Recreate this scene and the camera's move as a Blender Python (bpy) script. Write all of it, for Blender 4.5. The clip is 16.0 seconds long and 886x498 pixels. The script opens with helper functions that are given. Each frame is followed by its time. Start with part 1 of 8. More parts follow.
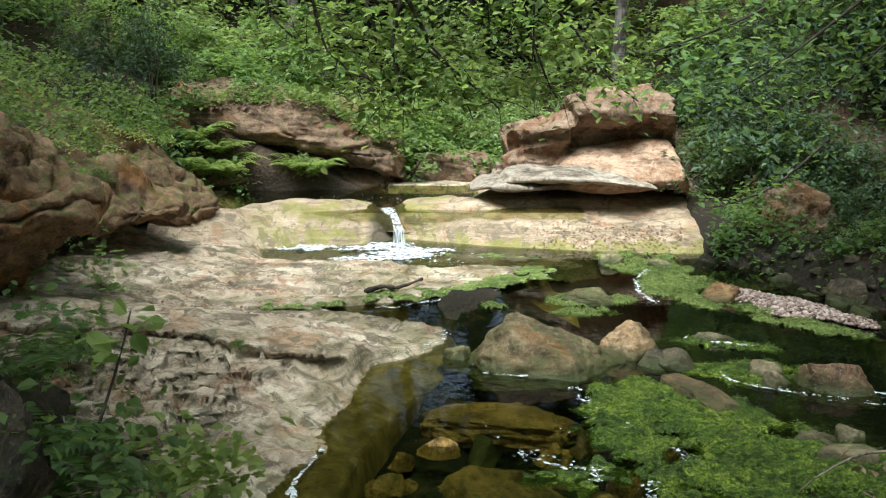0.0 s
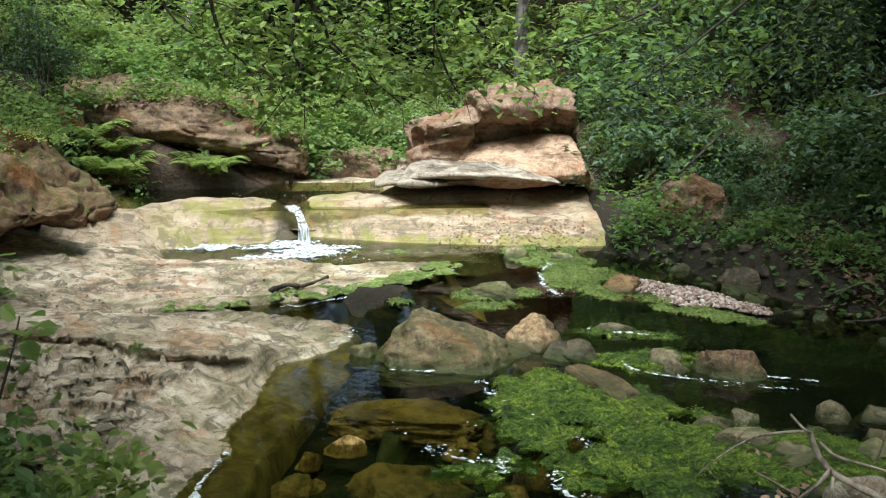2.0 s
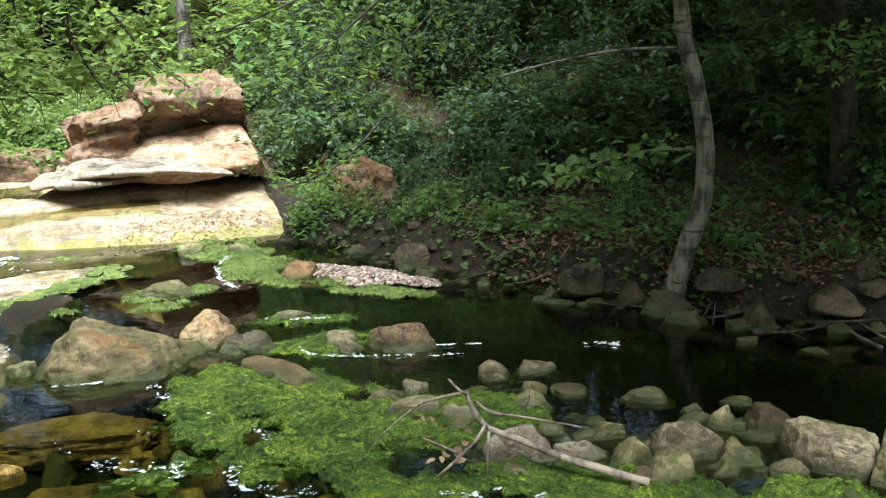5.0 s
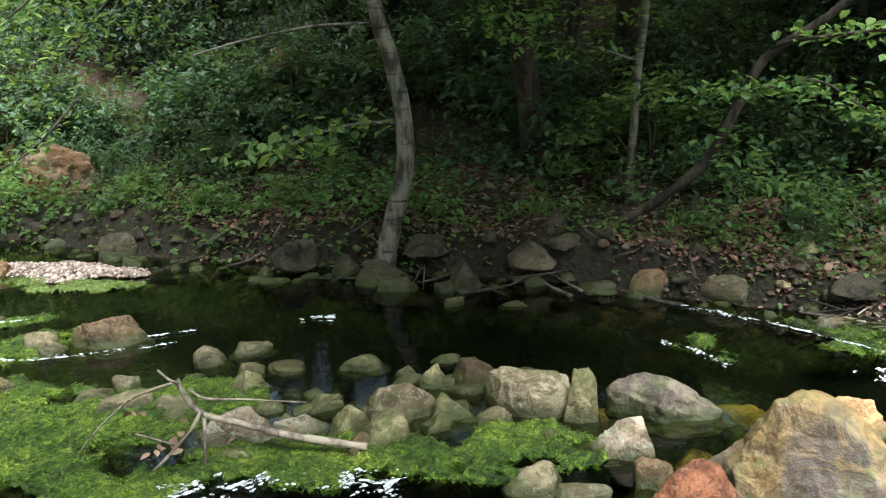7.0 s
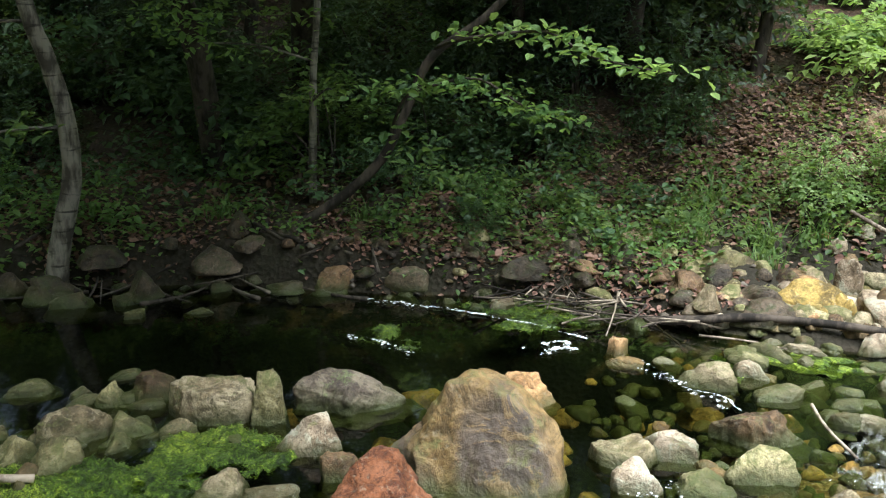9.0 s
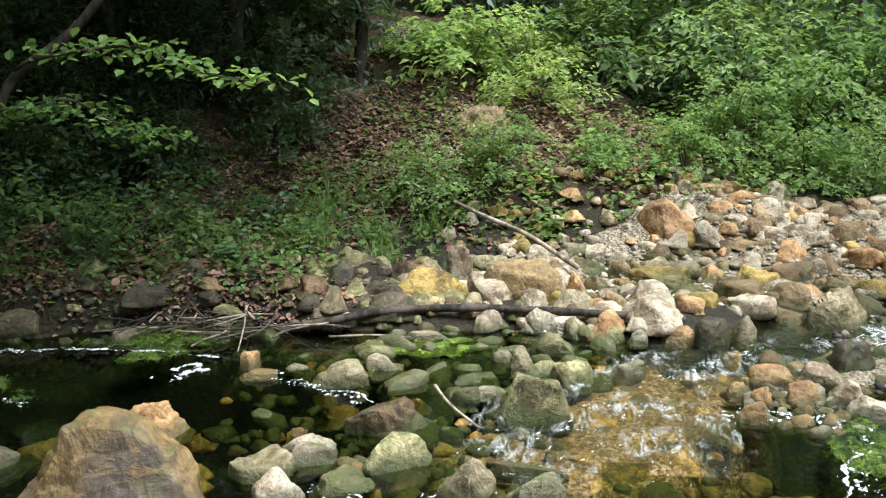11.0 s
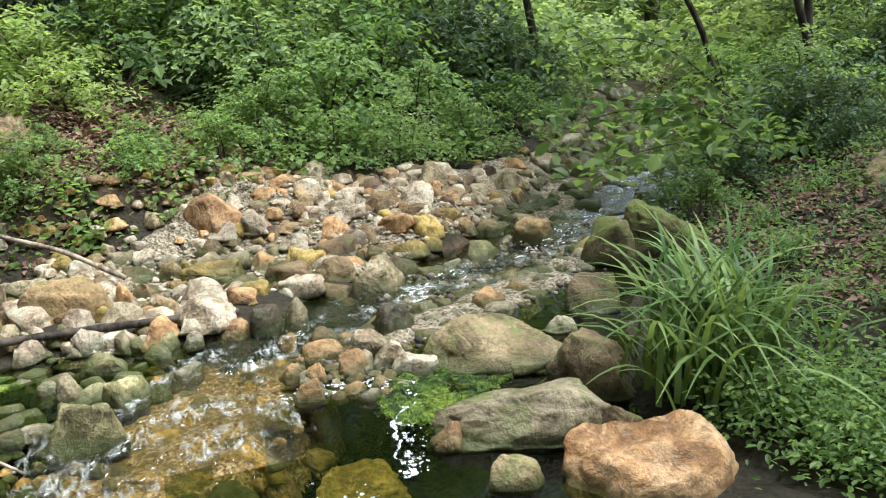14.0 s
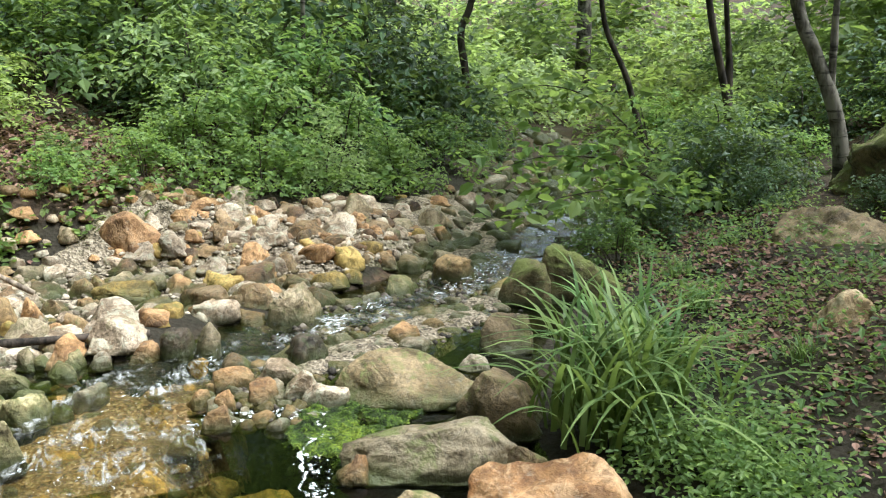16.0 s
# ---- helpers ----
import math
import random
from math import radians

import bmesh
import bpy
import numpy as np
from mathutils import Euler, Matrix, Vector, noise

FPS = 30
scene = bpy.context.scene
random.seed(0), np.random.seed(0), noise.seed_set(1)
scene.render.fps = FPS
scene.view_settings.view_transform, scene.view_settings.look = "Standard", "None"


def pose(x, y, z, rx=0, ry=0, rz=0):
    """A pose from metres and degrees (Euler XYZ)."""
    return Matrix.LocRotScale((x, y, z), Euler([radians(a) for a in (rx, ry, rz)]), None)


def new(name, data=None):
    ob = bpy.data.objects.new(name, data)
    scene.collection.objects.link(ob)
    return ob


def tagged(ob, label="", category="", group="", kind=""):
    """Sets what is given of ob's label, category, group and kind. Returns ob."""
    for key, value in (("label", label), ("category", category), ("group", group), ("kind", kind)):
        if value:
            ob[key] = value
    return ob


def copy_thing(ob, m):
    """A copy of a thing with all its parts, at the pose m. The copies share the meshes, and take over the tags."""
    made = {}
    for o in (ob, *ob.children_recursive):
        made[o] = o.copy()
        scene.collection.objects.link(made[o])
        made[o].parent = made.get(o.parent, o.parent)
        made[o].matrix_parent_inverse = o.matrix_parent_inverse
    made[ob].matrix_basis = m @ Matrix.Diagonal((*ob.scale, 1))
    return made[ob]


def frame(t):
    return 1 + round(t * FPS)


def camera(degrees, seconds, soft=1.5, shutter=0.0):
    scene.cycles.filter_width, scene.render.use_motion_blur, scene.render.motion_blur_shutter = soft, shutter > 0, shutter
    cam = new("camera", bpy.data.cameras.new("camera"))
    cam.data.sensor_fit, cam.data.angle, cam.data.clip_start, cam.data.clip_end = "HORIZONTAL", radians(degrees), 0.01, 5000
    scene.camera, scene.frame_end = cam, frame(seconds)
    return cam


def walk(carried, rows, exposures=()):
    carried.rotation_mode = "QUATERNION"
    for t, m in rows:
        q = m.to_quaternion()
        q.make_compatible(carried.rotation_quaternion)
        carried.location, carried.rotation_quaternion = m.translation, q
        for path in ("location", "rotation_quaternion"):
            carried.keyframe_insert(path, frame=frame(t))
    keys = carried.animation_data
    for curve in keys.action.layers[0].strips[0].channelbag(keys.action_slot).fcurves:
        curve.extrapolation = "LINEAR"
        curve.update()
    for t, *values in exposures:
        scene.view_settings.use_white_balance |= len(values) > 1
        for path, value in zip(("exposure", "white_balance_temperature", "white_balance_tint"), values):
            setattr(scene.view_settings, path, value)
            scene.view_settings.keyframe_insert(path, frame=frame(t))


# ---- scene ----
cam = camera(50.0, 16.0, soft=1.2)
PATH = [
    (0.0, pose(-0.000, 0.000, 1.600, 78.00, -0.00, 0.00)),
    (0.5, pose(0.005, 0.007, 1.598, 77.81, 0.17, -0.81)),
    (1.0, pose(0.013, 0.010, 1.597, 77.70, 0.24, -2.08)),
    (1.5, pose(0.014, 0.009, 1.596, 77.61, 0.21, -3.03)),
    (2.0, pose(0.020, 0.007, 1.597, 77.79, -0.11, -5.61)),
    (2.5, pose(0.036, 0.008, 1.602, 77.74, 0.32, -8.33)),
    (3.0, pose(0.046, -0.013, 1.600, 78.28, 0.00, -11.27)),
    (3.5, pose(0.071, -0.013, 1.601, 77.98, 0.64, -14.26)),
    (5.8, pose(0.194, -0.058, 1.603, 76.06, 0.91, -30.28)),
    (6.0, pose(0.194, -0.065, 1.603, 75.77, 0.95, -31.81)),
    (6.5, pose(0.209, -0.089, 1.604, 75.34, 0.81, -35.92)),
    (7.0, pose(0.224, -0.101, 1.610, 75.07, 1.38, -41.34)),
    (7.5, pose(0.236, -0.134, 1.607, 74.87, 1.67, -46.05)),
    (8.0, pose(0.249, -0.151, 1.609, 74.53, 0.66, -50.88)),
    (8.5, pose(0.259, -0.170, 1.602, 74.31, 0.29, -54.05)),
    (9.0, pose(0.298, -0.179, 1.596, 74.93, 0.32, -59.34)),
    (9.5, pose(0.334, -0.203, 1.591, 75.56, 0.88, -65.67)),
    (9.7, pose(0.338, -0.205, 1.593, 75.82, 1.12, -67.69)),
    (11.8, pose(0.386, -0.328, 1.559, 74.15, 1.57, -89.99)),
    (12.0, pose(0.393, -0.348, 1.557, 73.87, 1.54, -91.70)),
    (12.5, pose(0.387, -0.360, 1.562, 73.65, 0.74, -95.33)),
    (13.0, pose(0.403, -0.388, 1.562, 73.04, 0.12, -99.05)),
    (13.5, pose(0.387, -0.398, 1.568, 73.11, 0.13, -102.72)),
    (14.0, pose(0.384, -0.434, 1.582, 73.43, 3.98, -108.34)),
    (14.5, pose(0.347, -0.464, 1.614, 75.01, 4.09, -114.25)),
    (15.0, pose(0.332, -0.456, 1.616, 75.75, 1.26, -115.16)),
    (15.5, pose(0.333, -0.456, 1.614, 75.73, 0.54, -114.28)),
    (16.0, pose(0.350, -0.443, 1.595, 75.37, -0.43, -111.88)),
]
EXPOSURES = [(0.0, 1.95, 5550, 4), (3.5, 2.05, 5550, 4), (6.0, 2.85, 5550, 4), (7.0, 2.85, 5550, 4), (8.0, 2.65, 5550, 4), (9.5, 2.35, 5550, 4), (12.0, 2.2, 5600, 4), (16.0, 2.3, 5650, 4)]
walk(cam, PATH, EXPOSURES)

# ---- world and light ----
world = bpy.data.worlds.new("sky")
scene.world = world
world.use_nodes = True
wn = world.node_tree
sky = wn.nodes.new("ShaderNodeTexSky")
sky.sky_type = 'NISHITA'
sky.sun_disc = False
sky.sun_elevation = radians(68)
sky.sun_rotation = radians(200)
sky.air_density = 1.0
sky.dust_density = 3.0
haze = wn.nodes.new("ShaderNodeHueSaturation")
haze.inputs["Saturation"].default_value = 0.5
wn.links.new(sky.outputs[0], haze.inputs["Color"])
wn.links.new(haze.outputs[0], wn.nodes["Background"].inputs[0])
wn.nodes["Background"].inputs[1].default_value = 0.055
sun_data = bpy.data.lights.new("sun", 'SUN')
sun_data.energy = 2.3
sun_data.angle = radians(38)
sun_data.color = (1.0, 0.97, 0.91)
sun_ob = new("sun", sun_data)
sun_ob.matrix_world = pose(0, 0, 20, 22, 0, -20)


# ---- noise and mesh helpers ----
def hash3(x, y, z, seed):
    h = x * 374761393 + y * 668265263 + z * 1440662683 + seed * 974711
    h = (h ^ (h >> 13)) * 1274126177
    h = h ^ (h >> 16)
    return (h & 0xFFFF) / 65535.0


def vnoise(x, y, z=None, seed=0):
    """Smooth value noise from -1 to 1."""
    x, y = np.asarray(x, float), np.asarray(y, float)
    z = np.zeros_like(x) if z is None else np.asarray(z, float)
    fx, fy, fz = np.floor(x), np.floor(y), np.floor(z)
    ix, iy, iz = fx.astype(np.int64), fy.astype(np.int64), fz.astype(np.int64)
    tx, ty, tz = x - fx, y - fy, z - fz
    tx, ty, tz = (t * t * (3 - 2 * t) for t in (tx, ty, tz))
    out = 0
    for a in (0, 1):
        wx = tx if a else 1 - tx
        for b in (0, 1):
            wy = ty if b else 1 - ty
            for c in (0, 1):
                wz = tz if c else 1 - tz
                out = out + wx * wy * wz * hash3(ix + a, iy + b, iz + c, seed)
    return out * 2 - 1


def fbm(x, y, z=None, octaves=4, seed=0, gain=0.5):
    total, amp, f = 0, 1.0, 1.0
    for o in range(octaves):
        total = total + amp * vnoise(x * f + 13.7 * o, y * f - 7.1 * o, None if z is None else z * f + 3.3 * o, seed + o)
        amp, f = amp * gain, f * 2.03
    return total


def ss(t):
    t = np.clip(t, 0, 1)
    return t * t * (3 - 2 * t)


def mesh_data(name, verts, faces, material, smooth=True):
    me = bpy.data.meshes.new(name)
    me.from_pydata(np.asarray(verts, float).tolist(), [], faces if isinstance(faces, list) else faces.tolist())
    if smooth:
        me.polygons.foreach_set("use_smooth", np.ones(len(me.polygons), bool))
    if material:
        me.materials.append(material)
    return me


def part(name, me, parent=None, label=""):
    ob = new(name, me)
    if parent:
        ob.parent = parent
    if label:
        ob["label"] = label
    return ob


def grid_faces(nu, nv, wrap=False):
    i, j = np.meshgrid(np.arange(nu if wrap else nu - 1), np.arange(nv - 1), indexing="ij")
    i2 = (i + 1) % nu
    return np.stack([i * nv + j, i2 * nv + j, i2 * nv + j + 1, i * nv + j + 1], -1).reshape(-1, 4)


def sheet(name, x0, x1, y0, y1, step, height, keep, material, shift=None):
    """A height sheet over a stretch of the plan, cut where keep() is not positive."""
    nx, ny = int((x1 - x0) / step) + 1, int((y1 - y0) / step) + 1
    X, Y = np.meshgrid(np.linspace(x0, x1, nx), np.linspace(y0, y1, ny), indexing="ij")
    Z = height(X, Y)
    faces = grid_faces(nx, ny)
    DX, DY = shift(X, Y) if shift else (0, 0)
    V = np.stack([X + DX, Y + DY, Z], -1).reshape(-1, 3)
    if keep is not None:
        K = keep(X, Y).ravel() > 0
        faces = faces[K[faces].all(1)]
        used = np.unique(faces)
        remap = np.zeros(len(V), int)
        remap[used] = np.arange(len(used))
        V, faces = V[used], remap[faces]
    return mesh_data(name, V, faces, material)


def blobs(spots):
    """A field that is positive inside any of the ellipses (x, y, rx, ry, turn)."""
    def field(X, Y):
        best = np.full(np.shape(X), -9.0)
        for cx, cy, rx, ry, turn in spots:
            c, s = math.cos(radians(turn)), math.sin(radians(turn))
            u, v = (X - cx) * c + (Y - cy) * s, -(X - cx) * s + (Y - cy) * c
            best = np.maximum(best, 1 - np.sqrt((u / rx) ** 2 + (v / ry) ** 2))
        return best
    return field


def bounds(spots):
    return (min(s[0] - max(s[2:4]) for s in spots) - 0.1, max(s[0] + max(s[2:4]) for s in spots) + 0.1,
            min(s[1] - max(s[2:4]) for s in spots) - 0.1, max(s[1] + max(s[2:4]) for s in spots) + 0.1)


def tube_geometry(points, r0, r1, sides=8, wobble=0.12, seed=0, sub=4):
    """A tapered, slightly knotty tube through the points, with closed ends."""
    P = [Vector(p) for p in points]
    Q = []
    for k in range(len(P) - 1):
        a, b, c, d = P[max(k - 1, 0)], P[k], P[k + 1], P[min(k + 2, len(P) - 1)]
        for q in range(sub):
            t = q / sub
            Q.append(0.5 * ((2 * b) + (c - a) * t + (2 * a - 5 * b + 4 * c - d) * t * t + (3 * b - a - 3 * c + d) * t ** 3))
    Q.append(P[-1])
    rng = random.Random(seed)
    V, n = [], len(Q)
    up = Vector((0.31, 0.17, 0.93))
    for k, q in enumerate(Q):
        way = (Q[min(k + 1, n - 1)] - Q[max(k - 1, 0)]).normalized()
        side = way.cross(up).normalized()
        top = side.cross(way)
        r = r0 + (r1 - r0) * k / (n - 1)
        r *= 1 + rng.uniform(-wobble, wobble)
        for s in range(sides):
            a = 2 * math.pi * s / sides
            V.append(q + (side * math.cos(a) + top * math.sin(a)) * r * (1 + rng.uniform(-wobble, wobble) * 0.6))
    F = []
    for k in range(n - 1):
        for s in range(sides):
            s2 = (s + 1) % sides
            F.append((k * sides + s, k * sides + s2, (k + 1) * sides + s2, (k + 1) * sides + s))
    F.append(tuple(range(sides - 1, -1, -1)))
    F.append(tuple((n - 1) * sides + s for s in range(sides)))
    return [tuple(v) for v in V], F


def tube(name, points, r0, r1, material, sides=8, wobble=0.12, seed=0, sub=4):
    V, F = tube_geometry(points, r0, r1, sides, wobble, seed, sub)
    return mesh_data(name, V, F, material)


# ---- materials ----
class Nodes:
    """A short way to write node trees."""

    def __init__(self, name):
        self.m = bpy.data.materials.new(name)
        self.m.use_nodes = True
        self.t = self.m.node_tree
        self.t.nodes.clear()
        self.out = self.t.nodes.new("ShaderNodeOutputMaterial")

    def add(self, kind, **inputs):
        n = self.t.nodes.new(kind)
        for k, v in inputs.items():
            self.put(n, int(k[1:]) if k[0] == "i" and k[1:].isdigit() else k, v)
        return n

    def put(self, n, k, v):
        if isinstance(v, bpy.types.NodeSocket):
            self.t.links.new(v, n.inputs[k])
        else:
            n.inputs[k].default_value = v

    def coords(self, which="Object"):
        return self.add("ShaderNodeTexCoord").outputs[which]

    def position(self):
        return self.add("ShaderNodeNewGeometry").outputs["Position"]

    def scaled(self, vector, scale):
        n = self.add("ShaderNodeMapping", Vector=vector)
        n.inputs["Scale"].default_value = scale
        return n.outputs[0]

    def noise(self, vector, scale, detail=4.0, rough=0.55, distortion=0.0):
        n = self.add("ShaderNodeTexNoise", Vector=vector, Scale=scale, Detail=detail, Roughness=rough, Distortion=distortion)
        return n.outputs["Fac"]

    def ramp(self, fac, *stops):
        n = self.add("ShaderNodeValToRGB", Fac=fac)
        els = n.color_ramp.elements
        while len(els) < len(stops):
            els.new(0.5)
        for e, (at, col) in zip(els, stops):
            e.position = at
            e.color = (*col, 1) if not isinstance(col, (int, float)) else (col, col, col, 1)
        return n.outputs["Color"]

    def mix(self, fac, a, b, how="MIX"):
        n = self.t.nodes.new("ShaderNodeMix")
        n.data_type, n.blend_type = "RGBA", how
        for i, v in ((0, fac), (6, a), (7, b)):
            if isinstance(v, bpy.types.NodeSocket):
                self.t.links.new(v, n.inputs[i])
            elif i == 0:
                n.inputs[0].default_value = v
            else:
                n.inputs[i].default_value = (*v, 1)
        return n.outputs[2]

    def math(self, how, a, b=0.0):
        n = self.t.nodes.new("ShaderNodeMath")
        n.operation = how
        self.put(n, 0, a)
        self.put(n, 1, b)
        return n.outputs[0]

    def bump(self, height, strength, distance, normal=None):
        n = self.add("ShaderNodeBump", Height=height, Strength=strength, Distance=distance)
        if normal is not None:
            self.put(n, "Normal", normal)
        return n.outputs[0]

    def random(self):
        return self.add("ShaderNodeObjectInfo").outputs["Random"]

    def island(self):
        return self.add("ShaderNodeNewGeometry").outputs["Random Per Island"]

    def surface(self, shader):
        self.t.links.new(shader, self.out.inputs[0])
        return self.m

    def principled(self, color, rough, normal=None, spec=0.3):
        n = self.add("ShaderNodeBsdfPrincipled")
        self.put(n, "Base Color", color if isinstance(color, bpy.types.NodeSocket) else (*color, 1))
        self.put(n, "Roughness", rough)
        self.put(n, "Specular IOR Level", spec)
        if normal is not None:
            self.put(n, "Normal", normal)
        return n.outputs[0]


def up_mask(k, low, high):
    """Near 1 where the surface looks up: where moss and dust settle."""
    n = k.add("ShaderNodeSeparateXYZ", Vector=k.add("ShaderNodeNewGeometry").outputs["Normal"])
    return k.ramp(n.outputs[2], (low, 0.0), (high, 1.0))


def stone_material(name, light, mid, dark, moss=0.0, moss_color=(0.10, 0.13, 0.03), rough=0.75, scale=1.0, strata=0.0, patches=None, waterline=True):
    light, mid, dark = (tuple(a * b for a, b in zip(c, (1.06, 0.99, 0.93))) for c in (light, mid, dark))
    k = Nodes(name)
    p = k.position()
    rnd = k.math("FRACT", k.math("ADD", k.random(), k.island()))
    off = k.add("ShaderNodeVectorMath", i0=p, i1=(0, 0, 0))
    off.operation = "ADD"
    comb = k.add("ShaderNodeCombineXYZ", X=k.math("MULTIPLY", rnd, 17.0), Y=k.math("MULTIPLY", rnd, 5.0))
    k.put(off, 1, comb.outputs[0])
    v = off.outputs[0]
    big = k.noise(v, 5 * scale, 5, 0.6, 0.4)
    grain = k.noise(v, 60 * scale, 6, 0.7)
    col = k.ramp(big, (0.36, dark), (0.48, mid), (0.60, light))
    spots = k.noise(v, 22 * scale, 4, 0.7, 0.6)
    col = k.mix(k.ramp(spots, (0.56, 0.0), (0.64, 0.5)), col, light)
    col = k.mix(k.ramp(spots, (0.36, 0.6), (0.45, 0.0)), col, dark)
    col = k.mix(0.6, col, k.ramp(grain, (0.3, 0.2), (0.7, 1.0)), "OVERLAY")
    if strata:
        band = k.noise(k.scaled(p, (1.5, 1.5, 26)), 1.0, 4, 0.6, 0.6)
        col = k.mix(strata, col, k.ramp(band, (0.40, dark), (0.5, mid), (0.58, light)))
    if patches:
        pn = k.noise(v, 2.6 * scale, 3, 0.5, 0.8)
        col = k.mix(k.ramp(pn, (0.52, 0.0), (0.62, 0.85)), col, patches)
    tone = k.math("MULTIPLY_ADD", rnd, 0.5)
    tone.node.inputs[2].default_value = 0.50
    blot = k.noise(v, 9 * scale, 6, 0.75, 1.1)
    col = k.mix(k.ramp(blot, (0.53, 0.0), (0.57, 0.55)), col, tuple(min(c * 1.25, 0.6) for c in light))
    col = k.mix(k.ramp(blot, (0.40, 0.6), (0.45, 0.0)), col, tuple(c * 0.75 for c in dark))
    crust = k.noise(v, 34 * scale, 5, 0.75, 0.4)
    col = k.mix(k.ramp(crust, (0.58, 0.0), (0.66, 0.3)), col, (0.50, 0.45, 0.35))
    pits = k.noise(v, 90 * scale, 3, 0.7, 0.3)
    col = k.mix(k.ramp(pits, (0.36, 0.4), (0.44, 0.0)), col, tuple(c * 0.5 for c in dark))
    hsv = k.add("ShaderNodeHueSaturation", Color=col, Value=tone, Saturation=1.1)
    col = hsv.outputs[0]
    rgh = k.ramp(grain, (0.3, rough - 0.15), (0.7, min(rough + 0.15, 1)))
    if moss:
        mn = k.noise(v, 12 * scale, 6, 0.75, 0.6)
        amount = k.ramp(mn, (0.66 - 0.34 * moss, 0.0), (0.80 - 0.34 * moss, 1.0))
        amount = k.math("MULTIPLY", amount, up_mask(k, 0.05, 0.6))
        fuzz = k.noise(v, 140, 3, 0.7)
        mc = k.mix(fuzz, tuple(c * 0.55 for c in moss_color), tuple(c * 1.5 for c in moss_color))
        col = k.mix(amount, col, mc)
    zed = k.add("ShaderNodeSeparateXYZ", Vector=p).outputs[2]
    if moss >= 0.3 and waterline:
        slime = k.noise(v, 15, 6, 0.75, 0.8)
        band = k.ramp(k.math("ADD", k.math("ADD", zed, 0.3), k.math("MULTIPLY", slime, -0.28)), (0.12, 1.0), (0.27, 0.0))
        col = k.mix(k.math("MULTIPLY", band, 0.7), col, k.mix(k.noise(v, 70, 3, 0.7), (0.028, 0.030, 0.009), (0.12, 0.11, 0.034)))
    wet = k.ramp(k.math("ADD", k.math("ADD", zed, 0.5), k.math("MULTIPLY", k.noise(v, 12, 3, 0.6), -0.06)), (0.48, 0.85), (0.535, 0.0))
    if not waterline:
        wet = k.math("MULTIPLY", wet, 0.0)
    col = k.mix(wet, col, k.mix(k.noise(v, 17, 4, 0.7), tuple(c * 0.3 for c in dark), (0.055, 0.075, 0.014)))
    rgh = k.mix(wet, rgh, (0.3, 0.3, 0.3))
    hgt = k.mix(0.4, big, grain)
    cr = k.add("ShaderNodeTexVoronoi", Vector=v, Scale=14 * scale)
    hgt = k.mix(0.25, hgt, cr.outputs["Distance"])
    hgt = k.mix(0.3, hgt, spots)
    hgt = k.mix(0.3, hgt, blot)
    nrm = k.bump(hgt, 1.0, 0.05)
    return k.surface(k.principled(col, rgh, nrm, 0.3))


def leaf_material(name, deep, mid, light, gloss=0.42, trans=0.54):
    k = Nodes(name)
    r = k.island()
    o = k.random()
    col = k.ramp(r, (0.0, deep), (0.55, mid), (1.0, light))
    tone = k.math("MULTIPLY_ADD", o, 0.35)
    tone.node.inputs[2].default_value = 0.82
    hue = k.math("MULTIPLY_ADD", o, 0.03)
    hue.node.inputs[2].default_value = 0.485
    hsv = k.add("ShaderNodeHueSaturation", Color=col, Value=tone, Hue=hue, Saturation=0.82)
    col = hsv.outputs[0]
    vein = k.noise(k.position(), 220, 2, 0.5)
    nrm = k.bump(vein, 0.25, 0.004)
    a = k.principled(col, gloss + 0.1, nrm, 0.3)
    b = k.add("ShaderNodeBsdfTranslucent", Color=k.mix(0.5, col, (0.40, 0.52, 0.09)))
    m = k.add("ShaderNodeMixShader", Fac=trans, i1=a, i2=b.outputs[0])
    return k.surface(m.outputs[0])


def bark_material(name, light, dark, bands=0.0):
    k = Nodes(name)
    p = k.position()
    n = k.noise(k.scaled(p, (30, 30, 7)), 1.0, 5, 0.65)
    b = k.noise(p, 7, 3, 0.5)
    col = k.ramp(k.mix(0.5, n, b), (0.43, dark), (0.56, light))
    if bands:
        w = k.noise(k.scaled(p, (5, 5, 30)), 1.0, 3, 0.6)
        col = k.mix(k.ramp(w, (0.56, 0.0), (0.66, bands)), col, tuple(c * 0.35 for c in dark))
    return k.surface(k.principled(col, 0.85, k.bump(n, 0.6, 0.01), 0.2))


